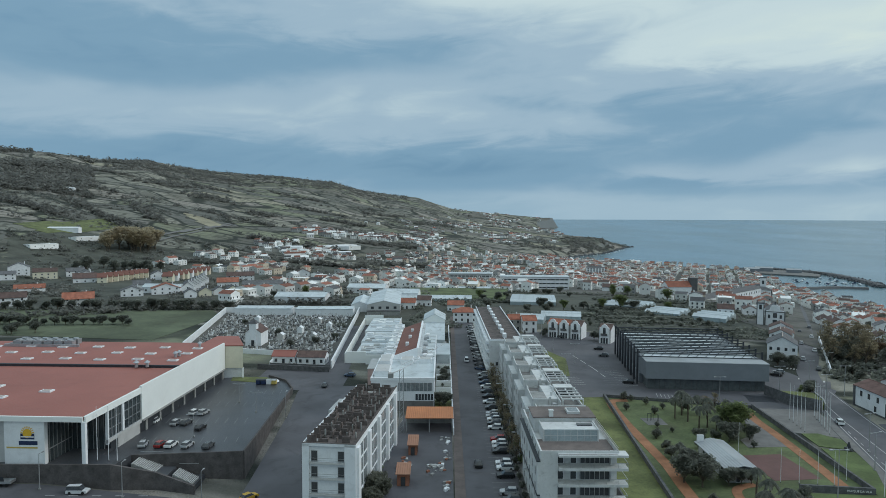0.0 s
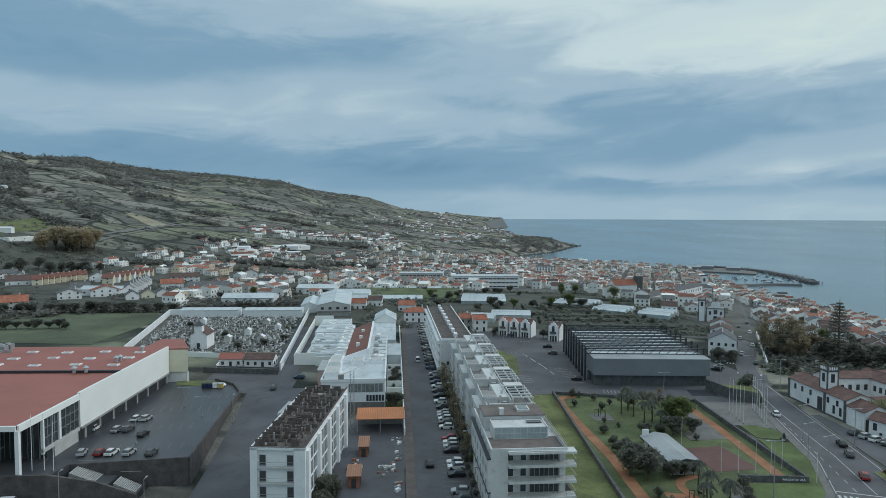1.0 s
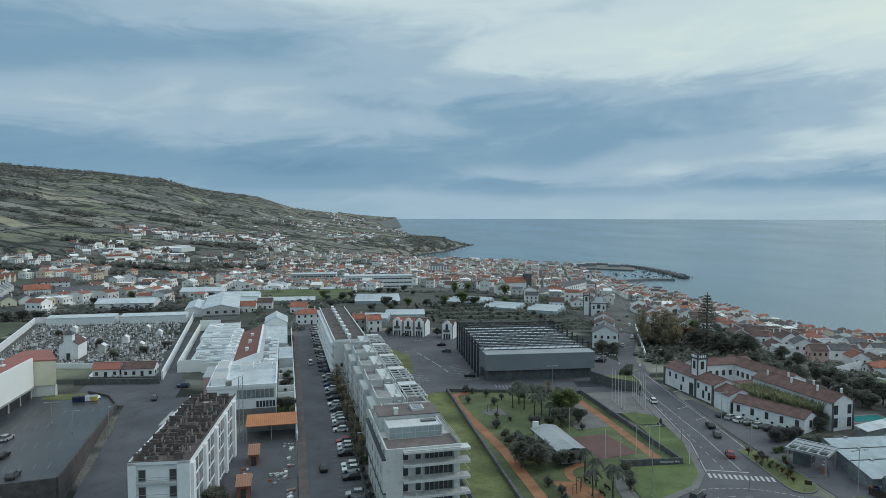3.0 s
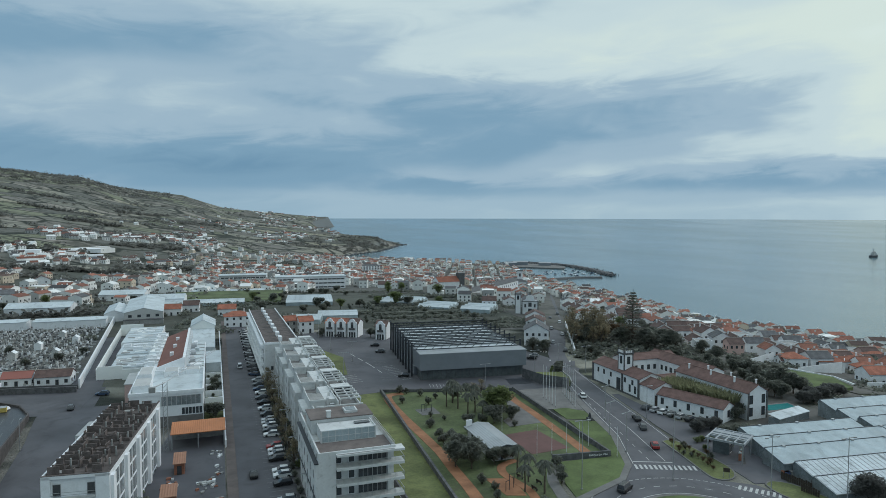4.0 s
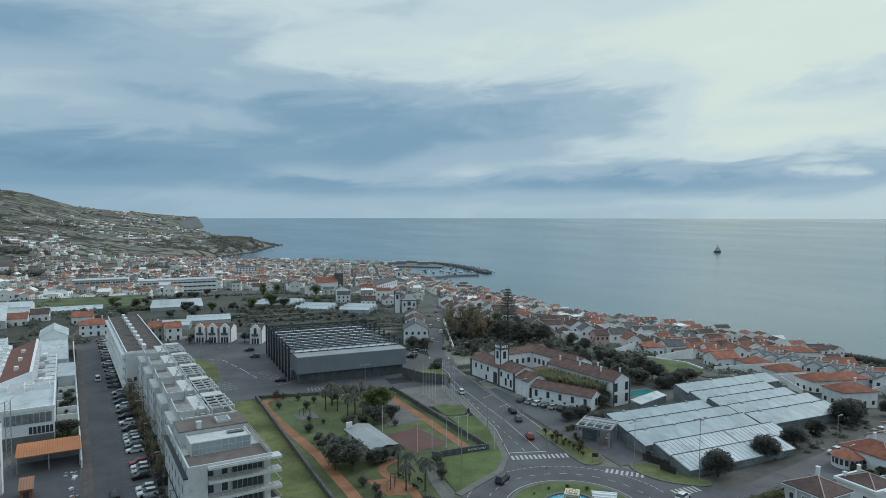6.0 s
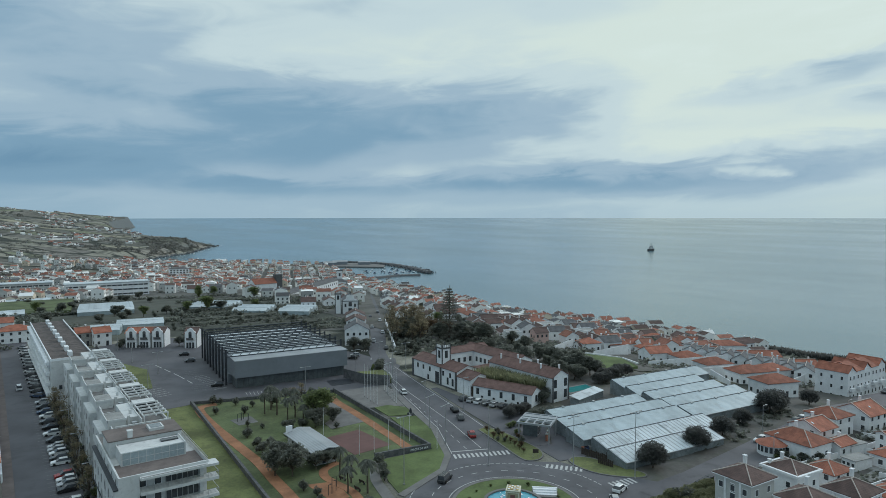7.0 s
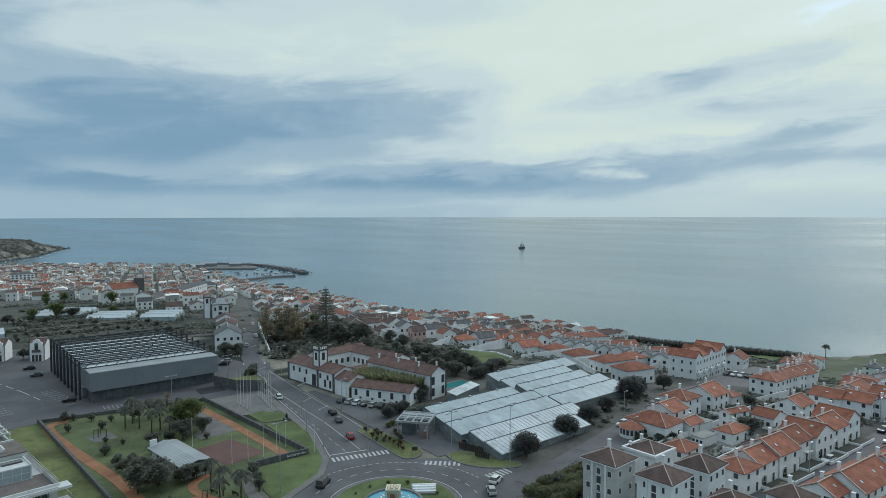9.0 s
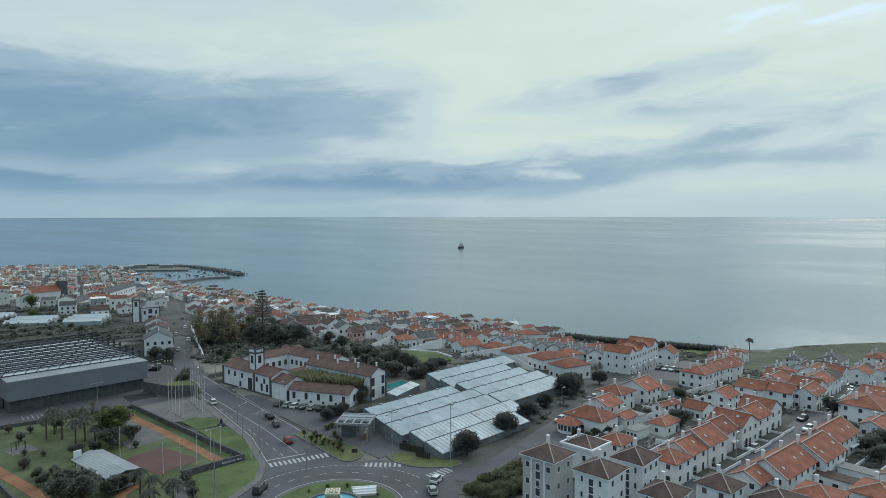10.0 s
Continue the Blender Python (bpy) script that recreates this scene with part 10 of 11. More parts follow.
suburb_terrace(-305, 582, -297, 646, 9, 20, 7.6, 7.0, 6.2, 2.4, "x", REDBROWN, (CREAM, SANDW), "cream terraced house with a brown roof")
suburb_terrace(-256, 606, -256, 702, 9, 8, 9.0, 8.0, 6.2, 2.4, "x", REDBROWN, (CREAM, WHITE2, SANDW), "sandy terraced house with a faded brown roof")
suburb_terrace(-199, 504, -220, 596, 8, 30, 8.5, 10.0, 6.0, 2.4, "y", GREYTILE, (WHITE2,), "white gabled terraced house with a grey roof")
suburb_terrace(-183, 470, -163, 502, 4, 25, 8.5, 9.0, 4.4, 2.0, "y", GREYTILE, (WHITE2, CREAM), "pale gabled house with a grey roof")
for (x, y, ang, w, d, h, rise, ridge, rmat, wmat, label) in (
        (-407, 624, 32, 18, 12, 8.5, 3.0, "y", GREYTILE, WHITE2, "tall pale gabled house with a grey roof"), (-398, 592, 32, 15, 10, 6.0, 1.8, "x", GREYTILE, WHITE2, "pale house with a grey roof"),
        (-376, 614, 32, 20, 12, 7.6, 2.2, "x", TERRAD, CREAM, "cream house with a brown roof"), (-362, 640, 32, 16, 10, 6.0, 2.2, "x", GREYTILE, WHITE2, "pale house with a grey roof"), (-346, 628, 32, 15, 10, 6.0, 2.0, "y", GREYTILE, WHITE2, "pale house with a grey roof"),
        (-323, 586, 30, 19, 12, 4.8, 3.0, "x", TERRAD, WHITE2, "white bungalow with a broad brown roof"), (-336, 612, 30, 14, 10, 6.0, 2.4, "y", GREYTILE, WHITE2, "pale house with a grey roof"),
        (-277, 418, 30, 15, 10, 6.4, 2.2, "x", TERRAD, WHITE2, "white house with a brown roof"), (-312, 490, 30, 20, 10, 5.0, 1.8, "x", TERRA, WHITE2, "white house with an orange roof")):
    suburb_house(x, y, ang, w, d, h, rise, ridge, rmat, wmat, label)
for (x, y, ang, w, d, h, rise, ridge, rmat, wmat, label) in (
        (-236, 420, 28, 18, 11, 5.6, 2.6, "x", TERRA, GREYW, "unfinished grey house with an orange roof"), (-228, 476, 25, 15, 10, 5.2, 2.2, "y", GREYTILE, WHITE2, "white gabled house with a grey roof"), (-241, 520, 25, 13, 9, 6.0, 2.2, "x", GREYTILE, WHITE2, "white house with a grey roof"),
        (-211, 494, 25, 20, 11, 5.4, 2.6, "y", TERRA, WHITE2, "white house with an orange roof"), (-273, 622, 28, 13, 10, 6.4, 2.6, "y", GREYTILE, WHITE2, "white gabled house with a grey roof"), (-188, 568, 18, 18, 10, 4.8, 2.4, "x", TERRA, WHITE2, "white house with an orange roof"),
        (-141, 508, 14, 30, 12, 8.6, 1.6, "x", GREYTILE, WHITE2, "large pale block with a grey roof"), (-200, 642, 16, 26, 12, 5.6, 2.4, "x", TERRAD, WHITE2, "long white house with a brown roof"), (-150, 696, 12, 14, 11, 7.4, 2.8, "y", TERRAD, WHITE2, "white gabled house with a brown roof")):
    suburb_house(x, y, ang, w, d, h, rise, ridge, rmat, wmat, label)

# ---- fields beyond the supermarket ----
slab("lawn", [(-330, 330), (-135, 300), (-128, 372), (-140, 395), (-330, 395)], FIELDG, "rough green field behind the supermarket", 0.15, 47, "field")
rng = random.Random(91)
for k in range(22):
    plant("dark2", -165 - k * 5, 342 + rng.uniform(-2, 2), rng.uniform(0.6, 0.85), 47, "hedge trees")
    plant("dark2", -132 - k * 8, 398 + rng.uniform(-4, 4), rng.uniform(0.8, 1.2), None, "hedge trees")
for k in range(16):
    plant("dark", -190 - rng.random() * 110, 322 + rng.uniform(-10, 6), rng.uniform(0.5, 0.7), 47, "hedge trees")
for k in range(14):
    plant("dark", -345 + rng.uniform(-40, 40), 690 + rng.uniform(-20, 25), rng.uniform(1.2, 1.8), None, "wood behind the suburb")
for (x, y, w, d, a) in ((-215, 500, 30, 9, -5), (-95, 440, 34, 16, -3), (-60, 520, 30, 18, -6), (-30, 470, 26, 16, -4)):
    w1 = thing("warehouse", "low white warehouse with a pale sheet roof", "warehouse", pose(x, y, th(x, y), 0, 0, a))
    part("wall", gable_walls(w, d, 5, 2.2, 1), WHITE2, w1)
    part("roof", gable_roof(w, d, 5, 2.2), WHITESHEET, w1)
    for k in range(5):
        win(w1, -w * 0.4 + k * w * 0.2, -d / 2, 2.0, 1.6, 1.4, 0, GREYW)

LW1 = thing("warehouse", "grey block warehouse with a white sheet roof", "warehouse", pose(-34.5, 378, 47, 0, 0, 3))
part("wall", MB(pose(0, 0, 0, 0, 0, 90)).extr([(-9.5, -1), (9.5, -1), (9.5, 6.2), (0, 8.4), (-9.5, 6.2)], 0, 62), GREYW, LW1)
part("roof", moved_roof(0, 31, 19, 62, 6.2, 2.2), WHITESHEET, LW1, "white sheet roof")
part("plinth", MB().box(-9.6, -3.0, -1, 9.6, -0.02, 2.6), CONCRETE, LW1)
part("lean_roof", MB().box(-9.8, -3.2, 2.6, 9.8, -0.03, 2.8), GREYTILE, LW1)
for k in range(4):
    win(LW1, -6.6 + k * 4.4, -0.05, 3.6, 1.8, 1.5, 0, CONCRETE)
part("side_wing", MB(pose(-15, 0, 0, 0, 0, 90)).extr([(-5, -1), (5, -1), (5, 4.2), (0, 6.0), (-5, 4.2)], 14, 50), WHITE2, LW1)
part("side_wing_roof", moved_roof(-15, 32, 10, 36, 4.2, 1.8), WHITESHEET, LW1)

# open pasture, a lane and single farms on the slope
land_patch("pasture", [(-560, 850), (-548, 1048), (-503, 1014), (-482, 905), (-505, 827)], GRASS2, "pale green pasture on the hillside", 0.4, 10.0)
strip([(-405, 915), (-403, 1047), (-405, 1234), (-380, 1330)], 8, PAVE, "road", "pale cutting of a hillside lane", 0.4)
for k in range(16):
    u = rng.random()
    plant("olive", -440 + 52 * u + rng.uniform(-10, 10), 818 + 44 * u + rng.uniform(-10, 20), rng.uniform(1.5, 2.1), None, "autumn trees below the lane")
for (x, y, w, d, h) in ((-741, 1303, 14, 9, 8), (-255, 1040, 60, 14, 2.4), (-175, 1060, 50, 14, 2.4), (-200, 1110, 80, 16, 2.6), (-505, 870, 40, 9, 4), (-640, 905, 34, 10, 5)):
    w1 = thing("farm_building", "long white farm building on the slope", "farm", pose(x, y, th(x, y), 0, 0, 4))
    part("wall", gable_walls(w, d, h, 1.2, 3), WHITE2, w1)
    part("roof", gable_roof(w, d, h, 1.2), WHITE, w1)

# gardens and houses behind the works
for (x, y, w, d, h, rm, lab) in ( (-24, 410, 14, 8, 4.2, TERRA, "low white house with a red roof"), (-12, 424, 9, 8, 4.4, TERRAD, "small white house with a brown roof"),
                              (-32, 386, 10, 7, 3.4, TERRAD, "low white cottage among gardens"), (8, 398, 10, 8, 4.2, TERRA, "white cottage with an orange roof")):
    house(x, y, -4, w, d, h, "gable", 2.2, rm, GREYW if rm is GREYTILE else WHITE2, lab, 2 if h > 5 else 1, "x", 1)
grow = []
rng = random.Random(93)
for k in range(420):
    x, y = rng.uniform(-60, 22), rng.uniform(334, 458)
    if noise.noise((x / 16, y / 22, 2.0)) > -0.02 and abs(x + 44) > 7 and not (-57 < x < -33 and 422 < y < 442) and not (-3 < x < 18 and 346 < y < 366):
        grow.append((x, y, th(x, y), rng.uniform(1.2, 3.4)))
for k in range(900):
    x, y = rng.uniform(140, 205), rng.uniform(222, 310)
    sx = float(np.interp(y, [209, 239, 266, 302, 359], [122, 135, 151, 170, 200]))
    if x > sx + 7 and not (120 < x < 162 and y < 203) and noise.noise((x / 12, y / 12, 7.0)) > -0.25:
        grow.append((x, y, th(x, y) - 0.2, rng.uniform(1.2, 3.2)))
clump_field("garden_scrub", "dark scrub and garden hedges behind walls", grow, LEAF, rng)

# ---- terraces, fields and houses behind the hall ----
house(12.0, 356, 0, 13, 9, 5.5, "hip", 2.4, TERRA, WHITE2, "white house with a bright orange hipped roof", 2, "x", 1)
house(36, 329, 5, 6, 7, 6.0, "gable", 2.0, TERRA, CONCRETE, "dark stone house with an orange roof", 2, "x", 1)
house(43, 325, 5, 7, 7, 6.0, "gable", 2.0, TERRA, WHITE2, "white house with an orange roof", 2, "x", 1)
for k, (x, y) in enumerate(((54.8, 313.2), (59.6, 310.4), (64.4, 307.6), (75.6, 297.6))):
    hh = house(x, y, -30, 5.4, 8, 6.4, "gable", 1.9, TERRA if k < 2 else TERRAD, WHITE2, "white gable-fronted villa with dark doors", 2, "x", 0, group="gabled villas", step=9.0, faces="b")
    fr = part("shaped_gable", MB(pose(0, -4.3, 0, 0, 0, 90)).extr([(-2.2, -0.5), (2.2, -0.5), (2.2, 7.2), (1.4, 7.6), (1.1, 8.4), (0, 8.9), (-1.1, 8.4), (-1.4, 7.6), (-2.2, 7.2)], -0.3, 0.28), WHITE2, hh, "white shaped gable front")
    win(fr, 0, -4.6, 4.2, 1.3, 2.5, 0, STONE, "door", "window")
    part("arch", MB(pose(0, -4.6, 6.7, 90)).cyl(0, 0, 0, 0.12, 0.65, 0.65, 12), STONE, fr)
    for wx in (-1.2, 0, 1.2):
        win(fr, wx, -4.6, 0.1, 0.9, 2.5, 0, STONE, "door")
    part("balcony", MB().box(-1.5, -5.3, 3.7, 1.5, -4.6, 3.85).box(-1.5, -5.3, 3.85, 1.5, -5.25, 4.7), STONE, fr)
    part("quoin", MB().box(-2.7, -4.1, 0, -2.4, -3.9, 6.4).box(2.4, -4.1, 0, 2.7, -3.9, 6.4), CONCRETE, hh)
for x, y, s in ((70.5, 301.5, 0.6), (72.5, 299, 0.55), (49.5, 313, 0.5), (48, 309, 0.45)):
    plant("dark", x, y, s, 47.0)


def far_greenhouse(x, y, ang, L, n, wd=7.0):
    for k in range(n):
        xx, yy = at(x, y, ang, 0, k * wd)
        g = thing("greenhouse", "white plastic greenhouse among fields", "greenhouse", pose(xx, yy, th(xx, yy), 0, 0, ang), "field greenhouses")
        part("wall", gable_walls(L, wd - 0.2, 2.4, 1.4, 1.0), POLY, g)
        part("roof", gable_roof(L, wd - 0.2, 2.4, 1.4, 0.1, 0.06), WHITESHEET, g)


far_greenhouse(60, 432, -8, 30, 6)
far_greenhouse(113, 410, -38, 26, 4)
far_greenhouse(48, 352, -15, 14, 2)
far_greenhouse(66, 362, -10, 22, 2)
far_greenhouse(128, 376, -38, 20, 3)
far_greenhouse(148, 358, -38, 18, 3)
far_greenhouse(10, 545, -3, 60, 2)
far_greenhouse(-15, 452, -3, 70, 2)
slab("lawn", [(-28, 463), (44, 458), (52, 522), (-26, 530)], PARKLAWN, "green playing field", 1.0, 45.5, "field", 3.0)
for k in range(9):
    y0 = 312 + k * 11
    struct("field_terrace", MB().prism([(78 + k * 2, y0), (150 - k * 2.0, y0 - 16 + k * 2), (150 - k * 2.0, y0 - 7 + k * 2), (79 + k * 2, y0 + 9)], 45.5, 47.2 + 0.5 * (k % 3)), BEDS if k % 3 else SOIL, "terraced garden bed between hedges", "field")
    for q in range(7):
        plant("shrub", 80 + q * 10 + rng.uniform(-3, 3), y0 + 9 - q * 2.2, rng.uniform(1.0, 1.7), 47.0, "hedges between beds")
for k in range(40):
    plant(rng.choice(["dark2", "shrub", "dark2", "green"]), rng.uniform(25, 160), rng.uniform(380, 420) if k % 2 else rng.uniform(455, 545), rng.uniform(0.6, 1.0))

hedge = []
for k in range(10):
    y0 = 310 + k * 11
    for q in range(40):
        u = q / 39
        hedge.append((78 + k * 2 + (72 - 4 * k) * u, y0 + 9 - (16 - 2 * k) * u, 47.0, rng.uniform(1.4, 2.6)))
for (xa, ya, xb, yb) in ((24, 445, 60, 440), (24, 380, 120, 372), (60, 545, 160, 500), (-60, 438, 20, 448), (-20, 540, 60, 536), (110, 470, 165, 440), (24, 330, 24, 445), (120, 372, 128, 460), (-140, 398, -330, 402), (-62, 470, -140, 455)):
    for q in range(46):
        u = q / 45
        x, y = xa + (xb - xa) * u + rng.uniform(-1, 1), ya + (yb - ya) * u + rng.uniform(-1, 1)
        hedge.append((x, y, th(x, y), rng.uniform(1.6, 3.6)))
clump_field("hedgerows", "dark clipped hedges between garden beds", hedge, LEAF, rng)

struct("garden_wall", MB().prism([(143.0, 238), (176.0, 303), (176.4, 302.8), (143.4, 237.8)], 46, 49.0), WHITE2, "white garden wall along the town street", "wall")

# ---- landmarks of the town ----


def church(x, y, ang, s, label):
    c = thing("church", label, "church", pose(x, y, th(x, y), 0, 0, ang) @ Matrix.Scale(s, 4))
    part("nave", gable_walls(9, 22, 8, 3, 2, "y"), WHITE2, c)
    part("roof", gable_roof(9, 22, 8, 3, 0.3, 0.2, "y"), GREYTILE, c)
    fr = part("front", MB(pose(0, -11.2, 0)).add(*(lambda q: (q.v, q.f))(MB(pose(0, 0, 0, 0, 0, 90)).extr([(-5, -2), (5, -2), (5, 8.6), (2.6, 9.6), (2.2, 11.6), (0, 12.6), (-2.2, 11.6), (-2.6, 9.6), (-5, 8.6)], -0.3, 0.4))), WHITE2, c, "white curved baroque gable front")
    part("quoin", MB().box(-5.15, -11.72, -1, -4.6, -10.8, 9).box(4.6, -11.72, -1, 5.15, -10.8, 9), STONE, fr)
    part("cornice", MB().box(-5.2, -11.68, 8.2, 5.2, -11.1, 8.6), STONE, fr)
    part("quoin", MB().box(-0.35, -11.55, 12.4, 0.35, -11.0, 14.2), STONE, fr)
    win(fr, 0, -11.6, 0, 2.2, 4.0, 0, STONE, "door")
    win(fr, 0, -11.6, 5.2, 2.0, 2.6, 0, STONE)
    win(fr, -2.9, -11.6, 4.8, 1.1, 2.0, 0, STONE)
    win(fr, 2.9, -11.6, 4.8, 1.1, 2.0, 0, STONE)
    tw = part("bell_tower", MB().box(-9.2, -11.2, -2, -5.4, -7.4, 13), WHITE2, c, "square white bell tower with dark corners")
    for px, py in ((-9.4, -11.4), (-5.9, -11.4), (-9.4, -7.8), (-5.9, -7.8)):
        part("quoin", MB().box(px + 0.1, py + 0.1, -2, px + 0.55, py + 0.55, 14.4), STONE, tw)
    part("cornice", MB().box(-9.5, -11.5, 12.7, -5.1, -7.1, 13.2), STONE, tw)
    win(tw, -7.3, -11.2, 9.4, 1.4, 2.6, 0, STONE, "door", "bell_opening")
    win(tw, -9.2, -9.3, 9.4, 1.4, 2.6, -90, STONE, "door", "bell_opening")
    return c


church(180.5, 352.5, -26, 0.95, "white parish church with a side bell tower")
tl = thing("town_hall", "white town hall with dark stone trim and clock tower", "town hall", pose(314, 648, th(314, 648), 0, 0, -28))
part("wall", MB().box(-13, -6, -4, 13, 6, 11), WHITE2, tl)
part("roof", hip_roof(26, 12, 11, 3), GREYTILE, tl)
part("pediment", MB(pose(0, -6.1, 0, 0, 0, 90)).extr([(-5, 10.5), (5, 10.5), (0, 15)], -0.3, 0.3), WHITE2, tl)
for k in range(6):
    for q in range(2):
        win(tl, -11 + k * 4.4, -6, 1 + q * 5, 1.6, 2.8, 0, STONE)
for s in (-13.2, 12.4):
    part("quoin", MB().box(s, -6.2, -2, s + 0.8, -5.6, 11.2), STONE, tl)
part("clock_tower", MB().box(2, 6.1, -4, 7.5, 11.6, 22), WHITE2, tl)
part("tower_cap", MB().box(1.6, 5.7, 22, 7.9, 12, 22.8), STONE, tl)
win(tl, 4.75, 6.1, 16, 2.0, 3.4, 0, STONE, "door", "bell_opening")
lb = thing("convent", "long white convent range with a brown roof", "convent", pose(228, 522, th(228, 522) - 1, 0, 0, 44))
part("wall", gable_walls(118, 10, 6.2, 2.4, 6), WHITE2, lb)
part("roof", gable_roof(118, 10, 6.2, 2.4), GREYTILE, lb)
for k in range(22):
    win(lb, -56 + k * 5.3, -5.0, 2.6, 1.3, 1.8, 0, STONE)
mh = thing("church", "old church with a red roof and dark stone tower", "church", pose(196, 545, th(196, 545), 0, 0, 5))
part("nave", gable_walls(20, 14, 7, 4, 5), WHITE2, mh)
part("roof", gable_roof(20, 14, 7, 4), TERRA, mh)
part("stone_tower", MB().box(10.2, -5, -4, 16, 1, 14), STONE, mh, "square dark basalt tower")
for x0, y0, L, lab in ((85, 605, 62, "long pale modern school with ribbon windows"), (28, 664, 44, "grey modern school block with ribbon windows")):
    sc = thing("school", lab, "school", pose(x0, y0, th(x0, y0), 0, 0, -4))
    part("wall", MB().box(-L / 2, -8, -3, L / 2, 8, 11.5), GREYW if L < 60 else WHITE2, sc)
    part("roof", MB().box(-L / 2 - 0.5, -8.6, 11.5, L / 2 + 0.5, 8.5, 12.0), WHITESHEET, sc)
    for q in range(3):
        for j in range(int(L / 4)):
            part("band_pier", MB().box(-L / 2 + 1.5 + j * 4, -8.2, 1.4 + q * 3.6, -L / 2 + 1.9 + j * 4, -8.01, 2.7 + q * 3.6), WHITE2, sc)
        part("window_band", MB().box(-L / 2 + 1, -8.08, 1.5 + q * 3.6, L / 2 - 1, -8.01, 2.6 + q * 3.6), GLASS, sc, "dark ribbon of windows")
lh = thing("hall", "long low hall with a brown roof", "hall", pose(160, 580, th(160, 580), 0, 0, -14))
part("wall", gable_walls(34, 12, 4, 2.5, 2), WHITE2, lh)
part("roof", gable_roof(34, 12, 4, 2.5), TERRAD, lh)
wt = thing("hotel", "white four-storey hotel with dark balconies", "hotel", pose(231, 985, th(231, 985), 0, 0, -10) @ Matrix.Scale(0.72, 4))
part("wall", MB().box(-19, -8, -3, 19, 8, 18), WHITE2, wt)
part("roof", hip_roof(38, 16, 18, 3), GREYTILE, wt)
for q in range(4):
    for k in range(6):
        win(wt, -15 + k * 6, -8, 1.5 + q * 4.2, 3.0, 2.6, 0, DSTEEL)
house(138.2, 263.2, -27, 10.8, 12, 6.8, "gable", 3.0, GREYTILE, WHITE2, "pale blue-white gabled villa with many windows", 2, "y", 0, step=2.4)
house(154.5, 296, -27, 9, 10, 4.6, "gable", 2.2, TERRAD, WHITE2, "white town house with a weathered brown roof", 2, "y", 0)
house(164.5, 315, -27, 10, 9, 4.4, "gable", 2.4, TERRAD, WHITE2, "low white house with a brown roof", 1, "y", 0)

# ---- harbour ----
BW = [(350, 1420), (423, 1360), (490, 1287), (546, 1226), (579, 1252), (618, 1283), (645, 1264), (674, 1218), (687, 1146), (669, 1035), (647, 958)]


def mole(pts, w0, w1, h, name, label, mat):
    P2 = smooth(pts, 5)
    mb = MB()
    prev = None
    rng2 = random.Random(2)
    for k, (x, y) in enumerate(P2):
        a, b = P2[max(0, k - 1)], P2[min(len(P2) - 1, k + 1)]
        d = Vector((b[0] - a[0], b[1] - a[1])).normalized()
        n = Vector((-d.y, d.x))
        hh = h * rng2.uniform(0.92, 1.06)
        ring4 = [(x + n.x * w0, y + n.y * w0, -6), (x + n.x * w1, y + n.y * w1, hh), (x - n.x * w1, y - n.y * w1, hh), (x - n.x * w0, y - n.y * w0, -6)]
        if prev:
            mb.add(prev + ring4, [(0, 1, 5, 4), (1, 2, 6, 5), (2, 3, 7, 6)])
        else:
            mb.add(ring4, [(0, 1, 2, 3)])
        prev = ring4
    mb.add(prev, [(3, 2, 1, 0)])
    ob = part(name, mb, mat)
    return tagged(ob, label, "breakwater", "", "structure")


mole(BW, 15, 4, 4.0, "breakwater", "curved dark rubble breakwater round a harbour", STONE)
mole([(487, 930), (526, 935), (576, 946), (612, 934)], 12, 5, 2.6, "breakwater", "dark rubble mole closing the harbour", STONE)
slab("quay", [(540, 1190), (585, 1160), (640, 1105), (668, 1150), (655, 1215), (618, 1262), (585, 1238), (550, 1212)], PAVE, "pale concrete harbour quay", 2.4, 0, "quay", 6)
rng = random.Random(61)
for k in range(26):
    x, y = rng.uniform(560, 645), rng.uniform(975, 1090)
    b = thing("moored_boat", "small white moored boat in the harbour", "boat", pose(x, y, 0, 0, 0, rng.uniform(0, 360)), "moored boats")
    part("hull", MB().extr([(-1.3, 0.9), (0, -0.3), (1.3, 0.9)], -4, 4), WHITE, b)
    part("cabin", MB().box(-1.5, -0.9, 0.9, 1.5, 0.9, 2.4), (WHITE, NAVY)[k % 2], b)
for x, y, w, h in ((600, 1215, 30, 6), (640, 1185, 24, 5), (570, 1200, 26, 6)):
    s = thing("harbour_shed", "blue-grey harbour shed on the quay", "shed", pose(x, y, 2.4, 0, 0, -25))
    part("wall", gable_walls(w, 14, h, 2, 1), HALLGREY, s)
    part("roof", gable_roof(w, 14, h, 2), HALLROOF, s)
SX, SY = 1546, 1166
S = thing("ship", "dark offshore workboat with a tall bridge at sea", "ship", pose(SX, SY, float(sea_level(math.hypot(SX, SY))) + 1, 0, 0, 5) @ Matrix.Scale(1.06, 4))
part("hull", MB().extr([(-4, 4), (-3, -2), (3, -2), (4, 4)][::-1], -12, 10).add([(10, -4, 4), (10, 4, 4), (10, 3, -2), (10, -3, -2), (15, 0, 5)], [(0, 1, 4), (1, 2, 4), (2, 3, 4), (3, 0, 4)]), STONE, S, "dark hull")
part("superstructure", MB().box(-6, -3.4, 4, 6, 3.4, 9).box(-3, -3, 9, 4.5, 3, 13), GREYW, S, "grey superstructure")
part("mast", MB().cyl(0, 0, 13, 22, 0.5, 0.25, 6).box(-0.3, -3, 17, 0.3, 3, 17.5), DSTEEL, S)
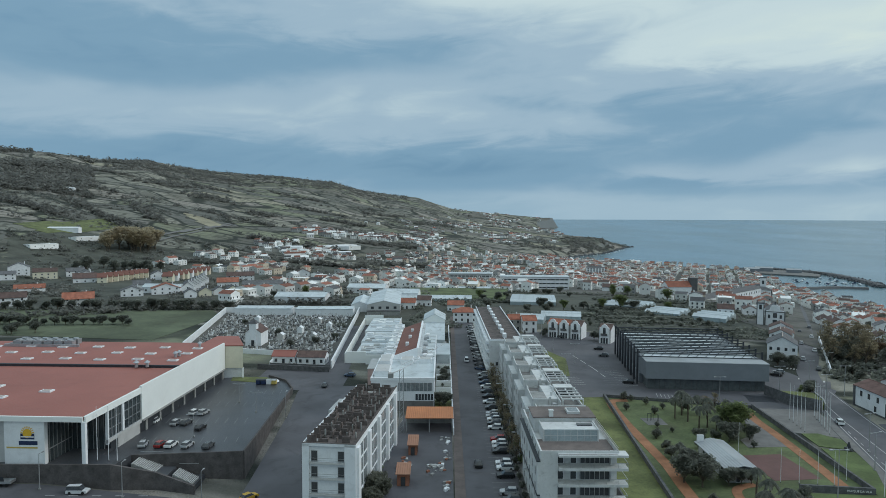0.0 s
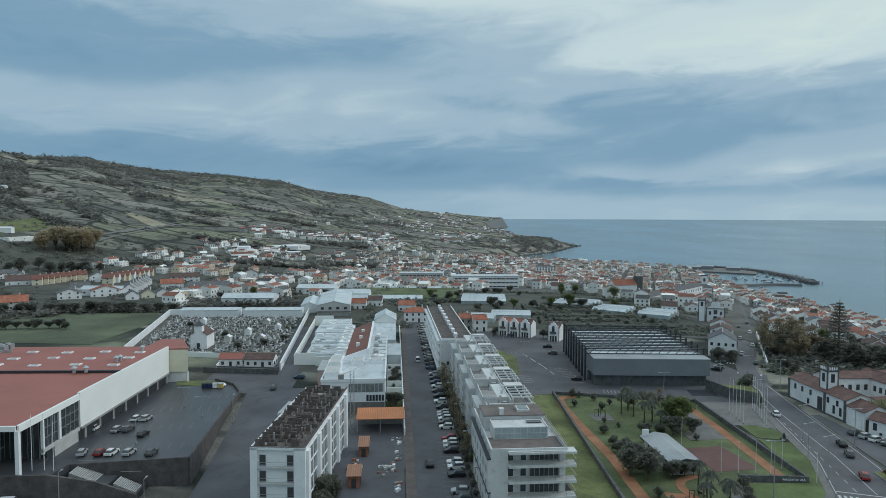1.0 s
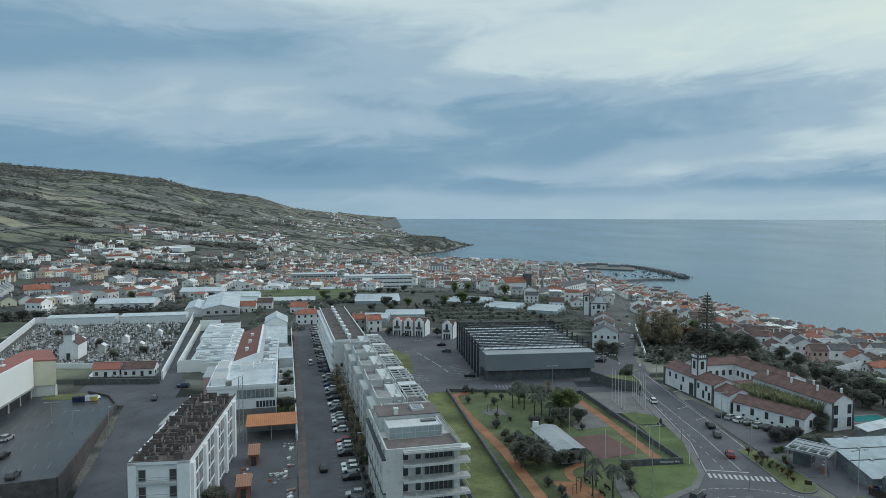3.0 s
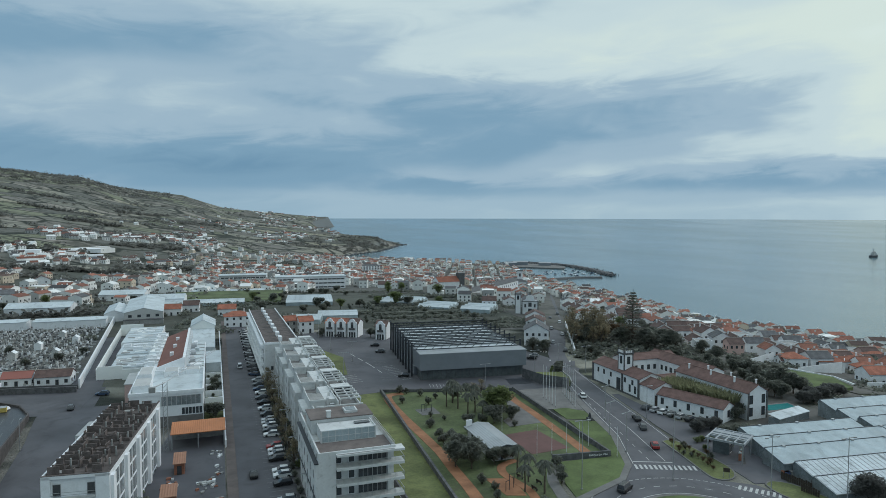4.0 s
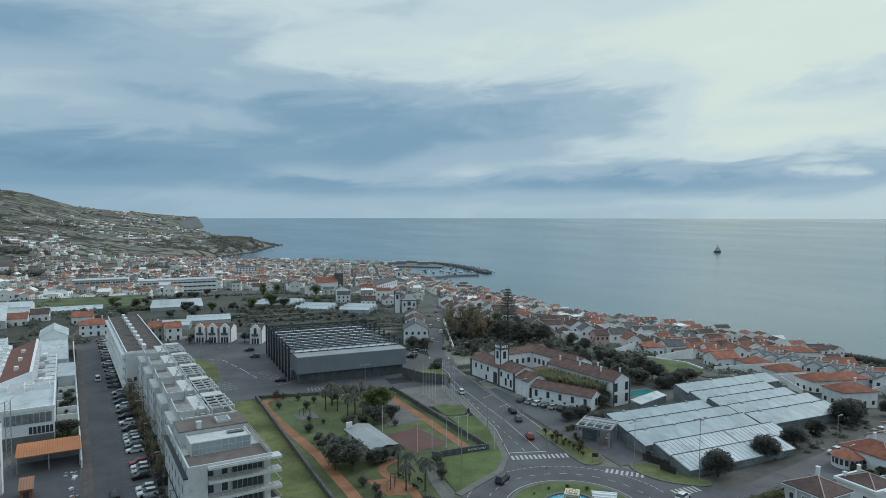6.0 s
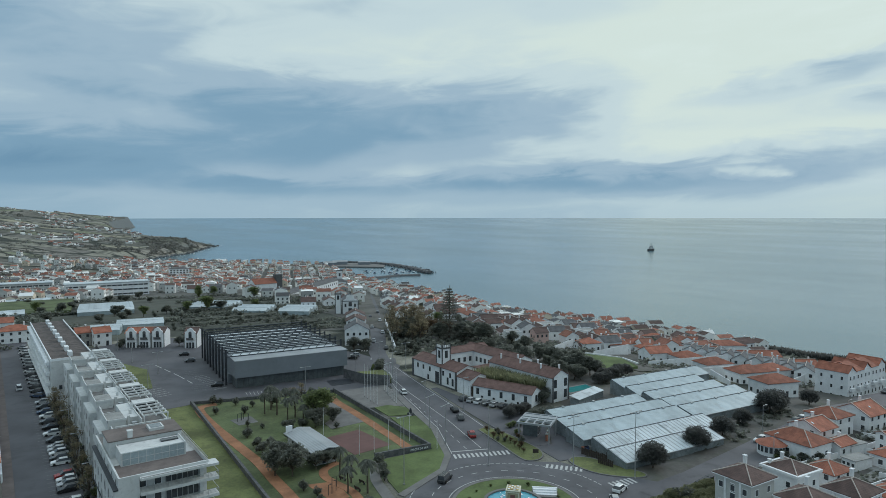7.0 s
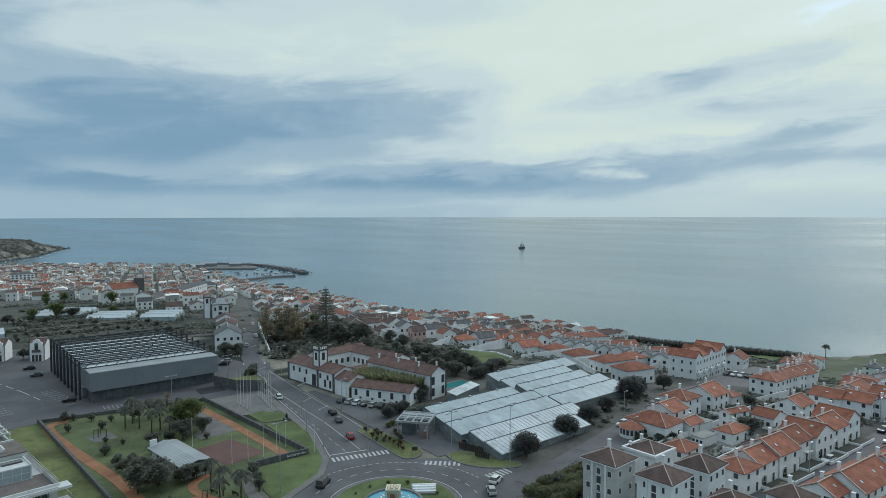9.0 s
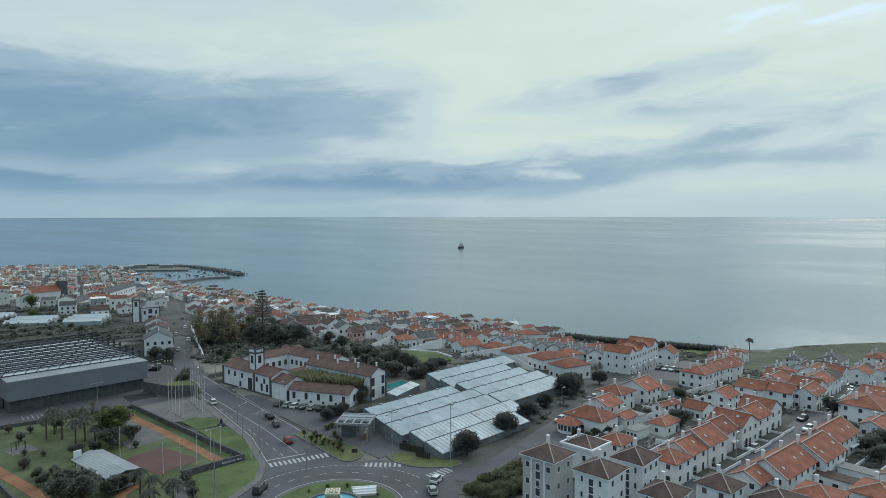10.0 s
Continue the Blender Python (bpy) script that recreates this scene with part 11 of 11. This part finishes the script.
# rocks along the shore
rk = MB()
for k in range(1500):
    q = rng.random() * (len(BW) - 1)
    i = int(q)
    x = BW[i][0] + (BW[i + 1][0] - BW[i][0]) * (q - i) + rng.gauss(0, 8)
    y = BW[i][1] + (BW[i + 1][1] - BW[i][1]) * (q - i) + rng.gauss(0, 8)
    s = rng.uniform(1.2, 2.6)
    rk.m = pose(x, y, rng.uniform(-0.5, 3.4), rng.uniform(0, 90), rng.uniform(0, 90), rng.uniform(0, 90))
    rk.add([(-s, 0, 0), (0, -s * 0.8, 0.1 * s), (s * 0.9, 0.1 * s, 0), (0.1 * s, s, 0), (0.1 * s, 0, s * 0.8), (0, 0.1 * s, -s * 0.7)], [(0, 1, 4), (1, 2, 4), (2, 3, 4), (3, 0, 4), (1, 0, 5), (2, 1, 5), (3, 2, 5), (0, 3, 5)])
for k in range(1700):
    y = rng.uniform(60, 2250) if k < 1300 else rng.uniform(1640, 2200)
    x = float(np.interp(y, [c[0] for c in COAST], [c[1] for c in COAST])) + rng.uniform(-14, 14)
    s = rng.uniform(1.0, 3.2) * (1.5 if y > 1200 else 1)
    rk.m = pose(x, y, float(sea_level(math.hypot(x, y))) + rng.uniform(-0.8, 0.6), rng.uniform(0, 90), rng.uniform(0, 90), rng.uniform(0, 90))
    rk.add([(-s, 0, 0), (0, -s * 0.8, 0.1 * s), (s * 0.9, 0.1 * s, 0), (0.1 * s, s, 0), (0.1 * s, 0, s * 0.8), (0, 0.1 * s, -s * 0.7)], [(0, 1, 4), (1, 2, 4), (2, 3, 4), (3, 0, 4), (1, 0, 5), (2, 1, 5), (3, 2, 5), (0, 3, 5)])
rk.m = None
tagged(part("shore_rocks", rk, STONE), "dark basalt rocks along the shore", "rocks", "", "stuff")

# clutter about the filling station
rng = random.Random(71)
for k in range(10):
    plant("russet" if k % 3 == 0 else "shrub", 108.5 + rng.uniform(-1.6, 3.0), 120 + k * 1.5, 0.22 if k % 3 == 0 else rng.uniform(0.6, 0.9), 47.2)
for k in range(9):
    cr = thing("crate", ("red", "blue", "grey")[k % 3] + " stacked crate beside the forecourt", "crate", pose(119.5 + rng.uniform(0, 5), 109.5 + rng.uniform(-2, 6), 47.1, 0, 0, rng.uniform(0, 90)), "forecourt crates")
    part("body", MB().box(-0.6, -0.45, 0, 0.6, 0.45, 0.8), (BRICKR, NAVY, CONCRETE)[k % 3], cr)
    part("lid", MB().box(-0.64, -0.49, 0.8, 0.64, 0.49, 0.86), (BRICKR, NAVY, CONCRETE)[k % 3], cr)
for x, y, l in ((118.4, 105.5, 7.0), (121.5, 101.0, 6.0), (116.8, 100.6, 4.0)):
    fn = thing("timber_fence", "weathered dark timber fence by the greenhouses", "fence", pose(x, y, 47.1, 0, 0, 100))
    for k in range(int(l / 0.5)):
        part("board", MB().box(-l / 2 + k * 0.5, -0.03, 0, -l / 2 + k * 0.5 + 0.42, 0.03, 1.5 + 0.1 * (k % 3)), WOODD, fn)
    part("rail", MB().box(-l / 2, 0.031, 0.9, l / 2, 0.08, 1.02), WOODD, fn)

# white surf breaking on the shore rocks
FOAM = material("sea_foam", (0.72, 0.75, 0.75), 0.8, 0, 0.15, 0.3, 3.0, 0.2, 0.3, (0.45, 0.5, 0.52))
rng = random.Random(83)
sf = MB()
for k in range(150):
    y = rng.choice((rng.uniform(300, 720), rng.uniform(300, 720), rng.uniform(1400, 2150)))
    x = float(np.interp(y, [c[0] for c in COAST], [c[1] for c in COAST])) + rng.uniform(10, 34)
    a, b = rng.uniform(0.4, 1.3) * (2 if y > 1200 else 1), rng.uniform(2.0, 7.0)
    zz = float(sea_level(math.hypot(x, y))) + 0.3
    n = 8
    sf.add([(x + a * math.cos(6.283 * i / n) * rng.uniform(0.6, 1.2), y + b * math.sin(6.283 * i / n) * rng.uniform(0.7, 1.2), zz) for i in range(n)], [tuple(range(n))])
tagged(part("surf", sf, FOAM), "white surf breaking along the dark shore", "surf", "", "stuff")

# kerbed grass islands at the road junction
for pts, lab in (([(108.6, 137.0), (106.4, 126), (104.3, 116.5), (104.4, 113.2), (107.2, 112.4), (110.2, 114.6), (111.8, 119.5), (112.4, 132), (111.2, 137), (108.6, 137.0)], "grass and flower island between two roads"),
                 ([(112.2, 107.4), (111.2, 103.5), (112.0, 98.5), (114.8, 94.2), (118.2, 91.4), (120.2, 92.6), (118.6, 99), (117.4, 105.4), (114.6, 108.2), (112.2, 107.4)], "grass verge beside a crossing")):
    rim = smooth(pts, 5)
    slab("lawn", rim[:-1], GRASS2, lab, 0.2, 47, "lawn")
    kb = MB()
    for (xa, ya), (xb, yb) in zip(rim[:-1], rim[1:]):
        L = math.hypot(xb - xa, yb - ya)
        if L < 1e-6:
            continue
        nx, ny = -(yb - ya) / L * 0.35, (xb - xa) / L * 0.35
        kb.prism([(xa, ya), (xb, yb), (xb - nx, yb - ny), (xa - nx, ya - ny)], 46.9, 47.235)
    struct("kerb", kb, PAVE, "pale stone kerb round a grass island", "kerb")
